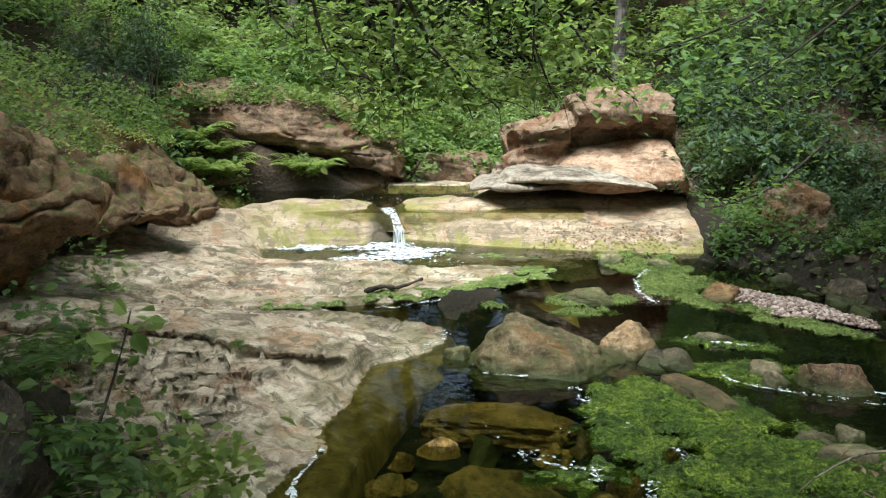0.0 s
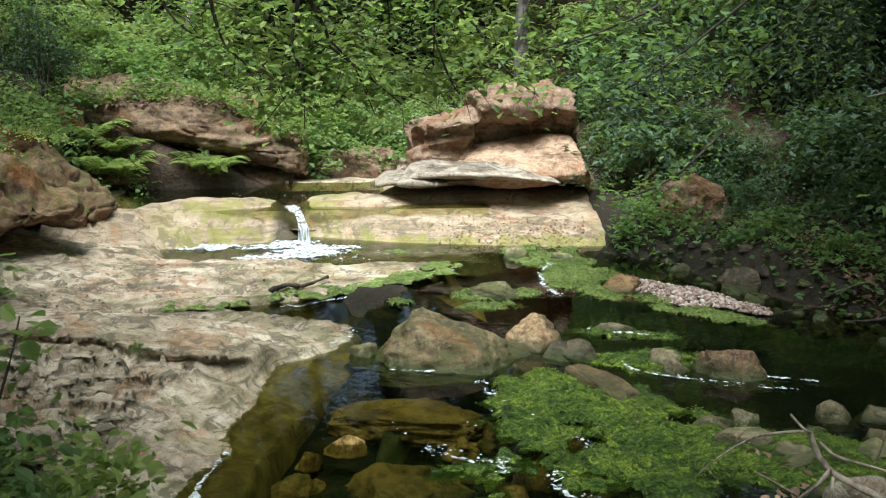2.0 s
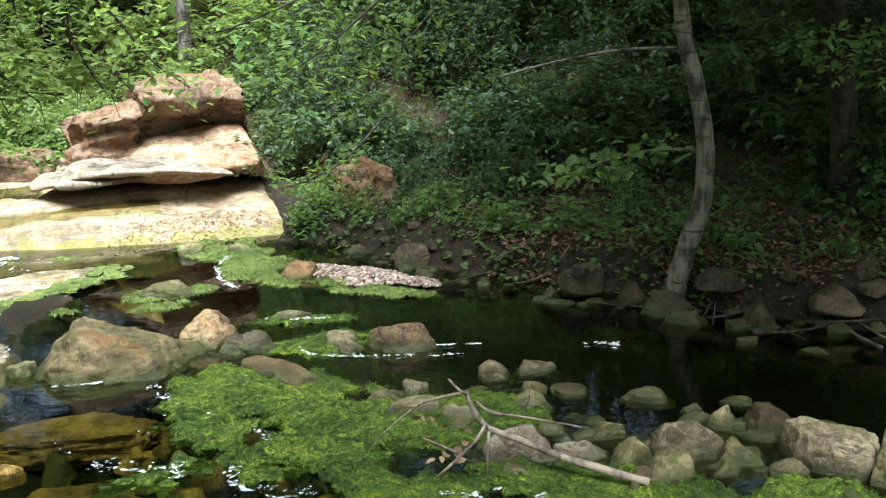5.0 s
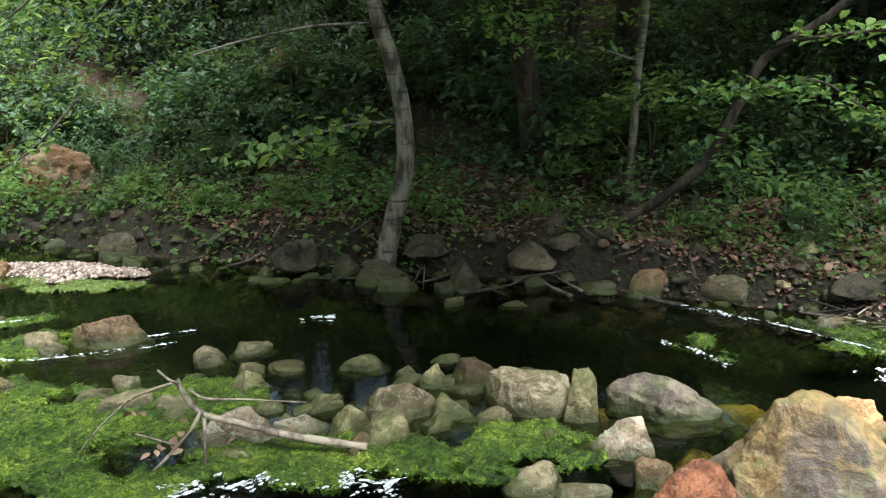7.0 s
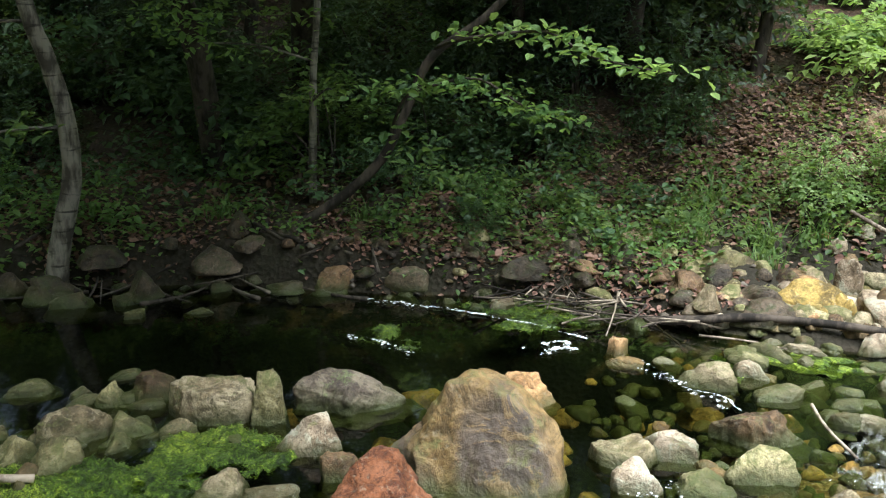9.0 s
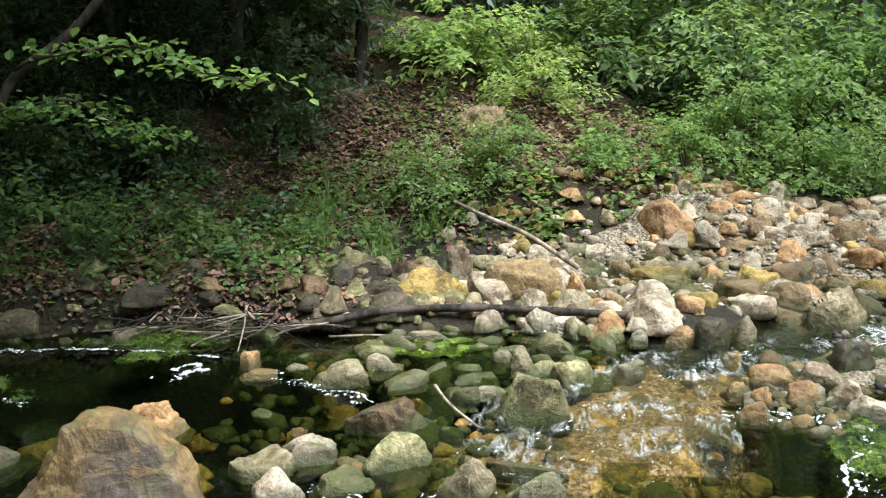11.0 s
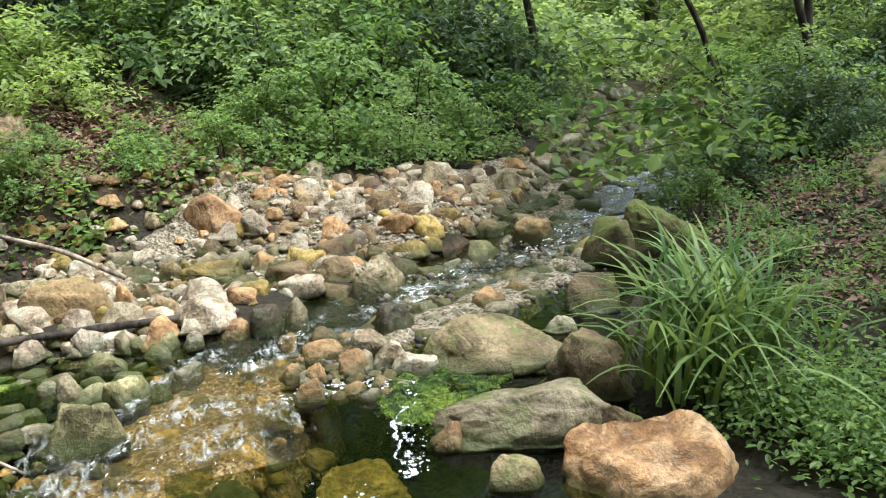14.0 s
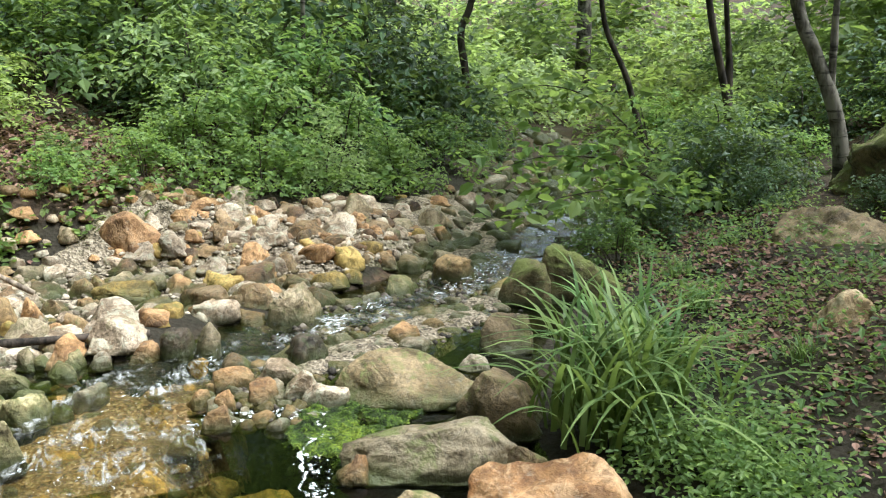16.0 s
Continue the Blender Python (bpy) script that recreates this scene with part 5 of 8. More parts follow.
tagged(crag("boulder", STONE["mm"], 4.75, -5.35, 0.5, 0.9, 0.8, 0.42, -30, 53, "round"), "moss-covered boulder on the wooded bank", "boulder")


def leaf_mesh(name, P, N, size, material, seed, rounded=False, droop=0.2, aspect=0.55):
    """Leaves at the places P that face N: each a folded blade with a tip."""
    r = np.random.RandomState(seed)
    n = len(P)
    N = N / np.maximum(np.linalg.norm(N, axis=1), 1e-6)[:, None]
    A = np.cross(N, r.normal(size=(n, 3)))
    A /= np.maximum(np.linalg.norm(A, axis=1), 1e-6)[:, None]
    A[:, 2] -= droop
    A /= np.linalg.norm(A, axis=1)[:, None]
    B = np.cross(N, A)
    B /= np.maximum(np.linalg.norm(B, axis=1), 1e-6)[:, None]
    N = np.cross(A, B)
    s = (size * r.uniform(0.6, 1.25, n))[:, None]
    w = s * aspect
    if rounded:
        pts = [P, P + A * s * 0.22 - B * w * 0.40 + N * w * 0.10, P + A * s * 0.62 - B * w * 0.48 + N * w * 0.14, P + A * s * 1.0 - N * w * 0.12,
               P + A * s * 0.62 + B * w * 0.48 + N * w * 0.14, P + A * s * 0.22 + B * w * 0.40 + N * w * 0.10]
        quads = np.array([(0, 1, 2, 3), (0, 3, 4, 5)])
    else:
        pts = [P, P + A * s * 0.45 - B * w * 0.5 + N * w * 0.16, P + A * s - N * w * 0.1, P + A * s * 0.45 + B * w * 0.5 + N * w * 0.16]
        quads = np.array([(0, 1, 2), (0, 2, 3)])
    V = np.stack(pts, 1).reshape(-1, 3)
    F = (quads[None] + len(pts) * np.arange(n)[:, None, None]).reshape(-1, quads.shape[1])
    return mesh_data(name, V, F, material, smooth=False)


# ---- gravel, algae and foam ----
rng = np.random.RandomState(4)
COBBLES = [rock_mesh("stone", None, ("block", "round", "slab", "block")[i % 4], 200 + i, 3, 1.5) for i in range(14)]
COBBLE_LOOK = [("w", 0.36), ("o", 0.18), ("g", 0.08), ("ow", 0.20), ("y", 0.08), ("b", 0.10)]
EXTRA_LOOK = ("m", "d", "s")
cobble_meshes = {}
for key in [c[0] for c in COBBLE_LOOK] + list(EXTRA_LOOK):
    for i, me in enumerate(COBBLES):
        m2 = me.copy()
        m2.materials.clear()
        m2.materials.append(STONE[key])
        cobble_meshes[key, i] = m2


PEBBLES = [rock_mesh("stone", None, ("round", "slab", "block", "round")[i % 4], 240 + i, 2, 0.7) for i in range(14)]
stone_arrays = []
for me in PEBBLES + COBBLES:
    co = np.empty(len(me.vertices) * 3)
    me.vertices.foreach_get("co", co)
    stone_arrays.append((co.reshape(-1, 3), np.array([p.vertices[:] for p in me.polygons])))


def cobbles(count, spots, low, high, group, lift=0.0, mix=None, joined=""):
    """Stones strewn without overlap over some ellipses of the plan."""
    field, placed, tries = blobs(spots), [], 0
    x0, x1, y0, y1 = bounds(spots)
    keys, odds = zip(*(mix or COBBLE_LOOK))
    piles = {}
    while len(placed) < count and tries < count * 60:
        tries += 1
        x, y = rng.uniform(x0, x1), rng.uniform(y0, y1)
        f = float(field(np.array(x), np.array(y)))
        if f < 0.02:
            continue
        if "bar" in group and float(flow_distance(np.array(x), np.array(y))) < 0.13 + 0.35 * low:
            continue
        r = low * (high / low) ** (rng.rand() ** 1.6)
        if any((x - a) ** 2 + (y - b) ** 2 < (0.38 * (r + c)) ** 2 for a, b, c in placed):
            continue
        placed.append((x, y, r))
        key = keys[rng.choice(len(keys), p=np.array(odds) / sum(odds))]
        which = rng.randint(len(COBBLES))
        g = float(np.maximum(ground_z(np.array([x]), np.array([y])), water_z(np.array([x]), np.array([y])) - 0.03)[0])
        m = pose(x, y, g + lift, rng.uniform(-12, 12), rng.uniform(-12, 12), rng.uniform(0, 360))
        size = (r * rng.uniform(0.9, 1.35), r * rng.uniform(0.7, 1.0), r * rng.uniform(0.26, 0.48))
        if joined:
            V, F = piles.setdefault(key, ([], []))
            R = np.array(m.to_3x3()) * size
            points, faces = stone_arrays[which + (14 if r > 0.12 else 0)]
            F.append(faces + sum(len(v) for v in V))
            V.append(points @ R.T + np.array(m.translation))
            continue
        ob = new("stone", cobble_meshes[key, which])
        ob.matrix_basis = m
        ob.scale = size
        tagged(ob, LOOK[key][1] if key != "w" else "pale whitish stone on the gravel bar", "stone", group)
    for key, (V, F) in piles.items():
        tagged(new("gravel", mesh_data("gravel", np.concatenate(V), np.concatenate(F), STONE[key])), joined, "gravel", kind="stuff")


BAR = [(5.45, -0.25, 0.75, 1.0, 10), (5.75, -1.2, 0.75, 0.9, 20), (6.2, -2.1, 0.6, 0.7, 30)]
FLOW = [(3.9, -0.5), (4.35, -0.85), (4.65, -1.35), (5.1, -2.25), (5.5, -2.9), (6.2, -3.6), (7.4, -4.5), (9.4, -5.9)]


def flow_distance(X, Y):
    best = np.full(np.shape(X), 9.0)
    for (ax, ay), (bx, by) in zip(FLOW, FLOW[1:]):
        t = np.clip(((X - ax) * (bx - ax) + (Y - ay) * (by - ay)) / ((bx - ax) ** 2 + (by - ay) ** 2), 0, 1)
        best = np.minimum(best, np.hypot(X - ax - t * (bx - ax), Y - ay - t * (by - ay)))
    return best


FLAT = BAR + [(4.85, -2.05, 0.45, 0.9, 28), (5.6, -2.95, 0.5, 0.9, 40), (6.6, -2.8, 0.6, 0.9, 40), (4.5, -1.5, 0.35, 0.5, 20), (6.4, -1.3, 0.45, 1.3, 15), (7.2, -3.4, 0.6, 0.6, 40)]
flatf = blobs(FLAT)


def flat_z(X, Y):
    dry = ss((flow_distance(X, Y) - 0.13) / 0.16)
    edge = ss((flatf(X, Y) + 0.1 * fbm(X * 3, Y * 3, octaves=3, seed=57)) / 0.15)
    high = np.maximum(np.maximum(ground_z(X, Y) * ss((X - 5.0) / 0.4), water_z(X, Y)) + 0.012, -9)
    low = water_z(X, Y) - 0.05
    return (high * dry + low * (1 - dry)) * edge + (1 - edge) * (np.minimum(ground_z(X, Y), low) - 0.05) + 0.014 * fbm(X * 13, Y * 13, octaves=3, seed=58)


k = Nodes("bar_gravel")
pp = k.position()
cell = k.add("ShaderNodeTexVoronoi", Vector=pp, Scale=80)
shade = k.add("ShaderNodeSeparateColor", Color=cell.outputs["Color"]).outputs[0]
gcol = k.ramp(k.mix(0.7, shade, k.noise(pp, 19, 6, 0.75, 0.5)), (0.34, (0.05, 0.038, 0.024)), (0.47, (0.15, 0.115, 0.075)), (0.58, (0.27, 0.215, 0.15)), (0.72, (0.42, 0.35, 0.26)))
gcol = k.mix(k.ramp(k.noise(pp, 3.5, 4, 0.6), (0.5, 0.0), (0.66, 0.5)), gcol, (0.11, 0.105, 0.04))
M["bar_gravel"] = k.surface(k.principled(gcol, 0.8, k.bump(k.mix(0.5, cell.outputs["Distance"], k.noise(pp, 60, 5, 0.7)), 0.9, 0.02), 0.3))
tagged(new("gravel_flat", sheet("gravel_flat", *bounds(FLAT), 0.03, flat_z, lambda X, Y: flatf(X, Y) + 0.06, M["bar_gravel"])), "pale gravel packed between the stones of the bar", "gravel", kind="structure")
cobbles(105, BAR, 0.17, 0.33, "stones of the gravel bar")
cobbles(150, BAR, 0.10, 0.18, "stones of the gravel bar", 0.0, None, "middling pale stones of the bar")
WET_LOOK = [("y", 0.22), ("ow", 0.25), ("o", 0.18), ("m", 0.15), ("w", 0.2)]
cobbles(40, [(4.85, -2.0, 0.35, 0.8, 28), (5.55, -3.0, 0.3, 0.6, 40), (4.55, -1.6, 0.25, 0.4, 20)], 0.14, 0.28, "stones of the gravel bar", 0.0, WET_LOOK)
cobbles(60, [(4.85, -2.0, 0.4, 0.85, 28), (5.55, -3.0, 0.35, 0.6, 40), (4.5, -1.55, 0.35, 0.5, 20)], 0.07, 0.16, "stones of the gravel bar", 0.0, WET_LOOK, "tan and olive stones beside the stream")
cobbles(60, [(6.35, -2.6, 0.5, 0.8, 40), (6.5, -1.5, 0.4, 0.9, 15)], 0.13, 0.32, "stones of the gravel bar", joined="pale stones at the back of the bar")
cobbles(60, [(6.75, -2.9, 0.5, 0.8, 35), (6.0, -1.9, 0.5, 0.8, 30)], 0.08, 0.26, "stones of the gravel bar", joined="pale stones along the lower stream")
cobbles(55, [(4.75, -2.05, 0.35, 0.75, 30), (5.2, -2.75, 0.3, 0.5, 30)], 0.09, 0.2, "stones of the gravel bar", joined="pale stones beside the riffle")
cobbles(45, [(4.35, 0.35, 0.4, 0.7, 0), (4.45, -0.25, 0.3, 0.3, 0)], 0.06, 0.22, "stones in the shallows", 0.0, [("m", 0.5), ("g", 0.3), ("w", 0.2)], joined="mossy stones too many to count in shallow water")
cobbles(70, [(3.75, -0.3, 0.6, 0.55, 20), (4.3, -0.7, 0.5, 0.5, 0), (3.6, 0.5, 0.5, 0.5, 0)], 0.05, 0.17, "stones under the riffle", -0.035, [("s", 0.55), ("o", 0.35), ("w", 0.1)], joined="ochre stones under the riffle")
cobbles(40, [(4.05, -1.15, 0.35, 0.25, 0)], 0.07, 0.16, "stones in the shallows", 0.02, [("o", 0.6), ("w", 0.4)], joined="ochre pebbles beside the riffle")
cobbles(34, [(5.2, 0.75, 0.5, 0.5, 0)], 0.07, 0.22, "stones in the shallows", 0.0, [("m", 0.4), ("b", 0.3), ("g", 0.3)], joined="olive stones at the end of the bar")
# Grey stones given the dark kind, so the bank's shade is in their colour.
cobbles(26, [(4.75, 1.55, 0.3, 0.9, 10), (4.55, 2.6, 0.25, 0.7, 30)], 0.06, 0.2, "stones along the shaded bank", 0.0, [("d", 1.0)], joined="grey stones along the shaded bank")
cobbles(60, [(3.05, 4.75, 0.2, 0.6, 30), (3.6, 4.05, 0.25, 0.6, 45), (4.1, 3.5, 0.25, 0.5, 45), (2.6, 6.0, 0.2, 0.9, 18)], 0.08, 0.26, "stones along the shaded bank", 0.0, [("d", 1.0)], joined="wet stones along the bank, its shade in their colour")
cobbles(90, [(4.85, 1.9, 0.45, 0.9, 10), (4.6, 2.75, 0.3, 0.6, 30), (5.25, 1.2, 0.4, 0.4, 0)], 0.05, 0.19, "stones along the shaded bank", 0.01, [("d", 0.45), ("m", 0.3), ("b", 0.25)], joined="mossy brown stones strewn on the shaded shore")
cobbles(150, [(3.9, 0.55, 0.6, 0.7, 0), (4.4, 0.2, 0.4, 0.7, 0), (3.4, 0.2, 0.4, 0.4, 0)], 0.05, 0.14, "stones in the shallows", -0.01, [("m", 0.35), ("o", 0.2), ("b", 0.25), ("w", 0.1), ("s", 0.1)], joined="small olive and brown stones in shallow water")
cobbles(70, [(6.55, -0.5, 0.3, 0.9, 10), (6.2, 0.2, 0.3, 0.5, 0)], 0.07, 0.22, "stones of the gravel bar", 0.01, None, "pale stones at the edge of the slope")
cobbles(60, [(4.85, 0.45, 0.22, 0.7, 0), (4.75, -0.35, 0.2, 0.4, 0)], 0.06, 0.17, "stones in the shallows", 0.0, [("m", 0.3), ("ow", 0.25), ("w", 0.2), ("b", 0.25)], joined="tan stones round the waterlogged log")
cobbles(50, [(9.0, -5.6, 1.2, 0.7, -35), (12.0, -7.3, 1.6, 0.9, -30)], 0.12, 0.4, "stones of the gravel bar", joined="pale stones along the lower stream")
cobbles(70, [(7.4, -3.55, 0.7, 0.35, -35), (8.3, -4.3, 0.8, 0.3, -32), (9.6, -4.9, 0.9, 0.35, -30)], 0.1, 0.36, "stones of the gravel bar", joined="pale stones along the lower stream")
cobbles(46, [(7.6, -4.4, 0.9, 0.3, -36), (9.2, -5.6, 1.0, 0.4, -36), (6.5, -3.6, 0.4, 0.35, -40)], 0.12, 0.36, "stones in the shallows", 0.0, [("m", 0.3), ("ow", 0.3), ("w", 0.2), ("o", 0.2)], joined="pale and mossy stones in the lower stream")
cobbles(95, [(3.3, -0.8, 0.45, 0.4, 0), (3.1, -0.3, 0.5, 0.5, 0), (3.6, 0.6, 0.5, 0.5, 0), (3.3, 1.4, 0.5, 0.6, 0), (0.9, 3.5, 0.6, 0.6, 0)], 0.07, 0.24, "stones under the water", -0.10, [("s", 1.0)], joined="ochre stones lying in clear shallow water")
cobbles(24, [(5.1, 1.5, 0.5, 0.6, 0), (4.95, 0.95, 0.3, 0.3, 0)], 0.1, 0.32, "stones along the shaded bank", 0.0, [("d", 0.5), ("b", 0.3), ("g", 0.2)], joined="brown stones at the foot of the bank")
cobbles(36, [(2.3, 2.75, 0.45, 0.4, -40), (2.75, 2.5, 0.35, 0.4, -40), (1.9, 3.1, 0.35, 0.3, 0)], 0.09, 0.22, "stones in the shallows", 0.0, [("m", 0.55), ("g", 0.3), ("b", 0.15)])
cobbles(30, [(1.7, 3.6, 0.6, 0.35, 0), (2.4, 2.7, 0.6, 0.4, -40)], 0.06, 0.16, "stones in the shallows", -0.0, [("m", 0.7), ("g", 0.3)], joined="mossy stones between algae")
cobbles(60, [(0.7, 3.6, 0.9, 0.7, 0), (3.3, -0.1, 0.5, 0.8, 0), (2.9, 1.9, 0.9, 0.6, -50)], 0.08, 0.26, "stones under the water", -0.17, [("s", 0.8), ("b", 0.2)], joined="ochre stones on the stream bed")

cobbles(200, BAR + [(6.75, -1.4, 0.3, 1.2, 15)], 0.05, 0.15, "stones of the gravel bar", 0.0, None, "small pale stones between the larger ones")


def grit(name, spots, count, low, high, colors, z, label, rng=rng):
    """Fine gravel, too small to count."""
    field = blobs(spots)
    x0, x1, y0, y1 = bounds(spots)
    base = np.array([(1, 0, 0), (-1, 0, 0), (0, 1, 0), (0, -1, 0), (0, 0, 1), (0, 0, -1)], float)
    tri = np.array([(0, 2, 4), (2, 1, 4), (1, 3, 4), (3, 0, 4), (2, 0, 5), (1, 2, 5), (3, 1, 5), (0, 3, 5)])
    X, Y = rng.uniform(x0, x1, count * 4), rng.uniform(y0, y1, count * 4)
    keep = field(X, Y) + 0.15 * fbm(X * 5, Y * 5, octaves=2, seed=77) > 0
    X, Y = X[keep][:count], Y[keep][:count]
    n = len(X)
    size = low * (high / low) ** rng.rand(n)
    P = base[None] * size[:, None, None] * rng.uniform(0.6, 1.3, (n, 6, 3)) * (1, 1, 0.6)
    a = rng.uniform(0, 6.28, n)
    c, s = np.cos(a)[:, None], np.sin(a)[:, None]
    P = np.stack([P[..., 0] * c - P[..., 1] * s, P[..., 0] * s + P[..., 1] * c, P[..., 2]], -1)
    zz = z(X, Y)
    P += np.stack([X, Y, zz], -1)[:, None]
    F = (tri[None] + 6 * np.arange(n)[:, None, None]).reshape(-1, 3)
    return tagged(new(name, mesh_data(name, P.reshape(-1, 3), F, colors)), label, "gravel", kind="stuff")


k = Nodes("gravel")
gc = k.ramp(k.island(), (0.0, (0.12, 0.08, 0.06)), (0.5, (0.29, 0.20, 0.16)), (1.0, (0.48, 0.39, 0.32)))
M["gravel"] = k.surface(k.principled(gc, 0.8, k.bump(k.noise(k.position(), 90, 4), 0.6, 0.01), 0.3))
k = Nodes("dark_gravel")
gc = k.ramp(k.island(), (0.0, (0.10, 0.08, 0.055)), (0.6, (0.25, 0.20, 0.14)), (1.0, (0.45, 0.38, 0.29)))
M["dark_gravel"] = k.surface(k.principled(gc, 0.8, k.bump(k.noise(k.position(), 90, 4), 0.6, 0.01), 0.3))
# Darker copy of dark_gravel, with the bank's shade put into its colours.
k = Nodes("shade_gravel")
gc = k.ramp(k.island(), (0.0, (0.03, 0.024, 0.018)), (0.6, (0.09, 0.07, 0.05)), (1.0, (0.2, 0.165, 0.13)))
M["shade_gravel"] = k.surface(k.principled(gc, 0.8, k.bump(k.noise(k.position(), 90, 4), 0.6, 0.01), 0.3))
PINK = [(1.98, 5.98, 0.22, 0.16, -40), (2.18, 5.72, 0.34, 0.20, -55), (2.42, 5.42, 0.18, 0.1, -50)]
pinkf = blobs(PINK)
grit("gravel", PINK, 900, 0.008, 0.030, M["gravel"], lambda X, Y: 0.010 + 0.025 * ss(pinkf(X, Y) * 1.5), "heap of small pinkish pebbles on an algae flat")
grit("gravel", PINK, 1500, 0.006, 0.020, M["gravel"], lambda X, Y: 0.008 + 0.022 * ss(pinkf(X, Y) * 1.5), "fine pinkish grit between the pebbles", np.random.RandomState(5))
grit("gravel", BAR, 1800, 0.012, 0.04, M["dark_gravel"], lambda X, Y: flat_z(X, Y) + 0.005, "grey gravel between the stones of the bar")
grit("gravel", [(4.75, 2.0, 0.3, 1.6, 12), (5.0, 1.4, 0.5, 0.9, 0)], 260, 0.012, 0.035, M["shade_gravel"], lambda X, Y: ground_z(X, Y) + 0.01, "gravel along the bank, coloured dark for its shade")
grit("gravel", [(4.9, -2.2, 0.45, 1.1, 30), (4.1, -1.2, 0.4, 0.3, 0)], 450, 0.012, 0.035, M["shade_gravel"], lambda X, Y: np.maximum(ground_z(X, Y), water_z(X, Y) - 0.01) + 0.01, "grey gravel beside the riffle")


def mat_sheet(spots, material, label, thick=0.02, step=0.02, seed=0, ragged=0.22, lift=0.0):
    f = blobs(spots)

    def edge(X, Y):
        return np.minimum(f(X, Y), 0.20) + ragged * 1.15 * fbm(X * 5, Y * 5, octaves=5, seed=seed, gain=0.62)

    def z(X, Y):
        e = edge(X, Y)
        lumps = np.abs(fbm(X * 13, Y * 13, octaves=4, seed=seed + 1))
        return -0.010 + lift + (thick + 0.02 * lumps) * ss(e / 0.20)
    ob = tagged(new("algae", sheet("algae", *bounds(spots), step, z, edge, material)), label, "algae", kind="stuff")
    x0, x1, y0, y1 = bounds(spots)
    n = int((x1 - x0) * (y1 - y0) * 14000)
    X, Y = rng.uniform(x0, x1, n), rng.uniform(y0, y1, n)
    ok = edge(X, Y) > 0.04
    X, Y = X[ok], Y[ok]
    if thick > 0 and len(X):
        N = rng.normal(size=(len(X), 3)) * 0.35 + (0, 0, 1)
        P = np.stack([X, Y, z(X, Y) + 0.001], -1)
        if thick > 0.005:
            tagged(new("algae", leaf_mesh("algae", P, N, 0.016, material, seed + 400, aspect=0.45)), "frilly tufts on the algae mat", "algae", kind="stuff")
    return ob


mat_sheet([(1.05, 3.85, 0.42, 0.4, 0), (0.9, 4.25, 0.2, 0.22, 0), (1.35, 3.35, 0.5, 0.42, 0), (1.75, 3.35, 0.4, 0.3, -20), (1.55, 2.85, 0.5, 0.3, -30), (2.0, 2.5, 0.5, 0.2, -35), (2.45, 2.15, 0.35, 0.25, -30)],
          M["algae"], "thick bright green algae mat on the pool", 0.02, 0.018, 1)
mat_sheet([(1.5, 6.95, 0.28, 0.45, 10), (1.62, 6.35, 0.32, 0.35, 0), (1.9, 5.85, 0.5, 0.22, -35), (1.6, 7.3, 0.25, 0.15, 0), (2.15, 5.35, 0.4, 0.12, -40)], M["algae_pale"], "pale green algae flat at the bank", 0.015, 0.02, 12)
mat_sheet([(-0.25, 5.98, 0.55, 0.13, 20), (0.3, 6.3, 0.45, 0.12, 28), (0.68, 6.66, 0.2, 0.12, 30), (-0.85, 5.75, 0.4, 0.12, 5)], M["algae_pale"], "pale green algae along the sandstone bar", 0.004, 0.016, 15, 0.3, 0.032)
mat_sheet([(0.34, 5.78, 0.09, 0.06, 0)], M["algae_pale"], "floating clump of pale green algae", 0.015, 0.012, 16)
mat_sheet([(0.92, 5.66, 0.24, 0.1, 0), (0.97, 5.92, 0.3, 0.14, 0)], M["algae_pale"], "floating clump of pale green algae", 0.015, 0.012, 17)
mat_sheet([(1.5, 5.02, 0.3, 0.1, -20), (1.55, 4.55, 0.28, 0.18, 0)], M["algae"], "thin green algae round grey stones", 0.006, 0.016, 18, 0.35)
mat_sheet([(3.72, -1.32, 0.28, 0.12, -30), (3.8, -1.58, 0.25, 0.14, 0), (3.45, -1.35, 0.15, 0.2, 0)], M["algae"], "green algae fringe beside flat boulders", 0.01, 0.016, 19)
mat_sheet([(4.5, 0.35, 0.12, 0.3, 0), (4.2, 0.75, 0.2, 0.12, 0), (4.3, -0.05, 0.14, 0.12, 0)], M["algae"], "green algae film between the stones", 0.0, 0.02, 20, 0.4)
mat_sheet([(4.45, 1.65, 0.25, 0.14, -50), (4.6, 2.0, 0.2, 0.3, 20)], M["algae"], "green algae at the shaded shore", 0.006, 0.018, 21)
mat_sheet([(3.86, 2.3, 0.13, 0.1, 0)], M["algae"], "floating clump of green algae", 0.02, 0.014, 22)
mat_sheet([(3.83, 2.1, 0.1, 0.08, 0)], M["algae"], "floating clump of green algae", 0.02, 0.014, 23)
mat_sheet([(0.55, 3.33, 0.2, 0.13, 0), (0.5, 3.15, 0.15, 0.1, 0)], M["algae"], "floating clump of green algae", 0.004, 0.014, 24, 0.4)
mat_sheet([(0.35, 7.28, 0.42, 0.06, -8)], M["algae_pale"], "pale algae strip behind the bar", 0.004, 0.016, 25)


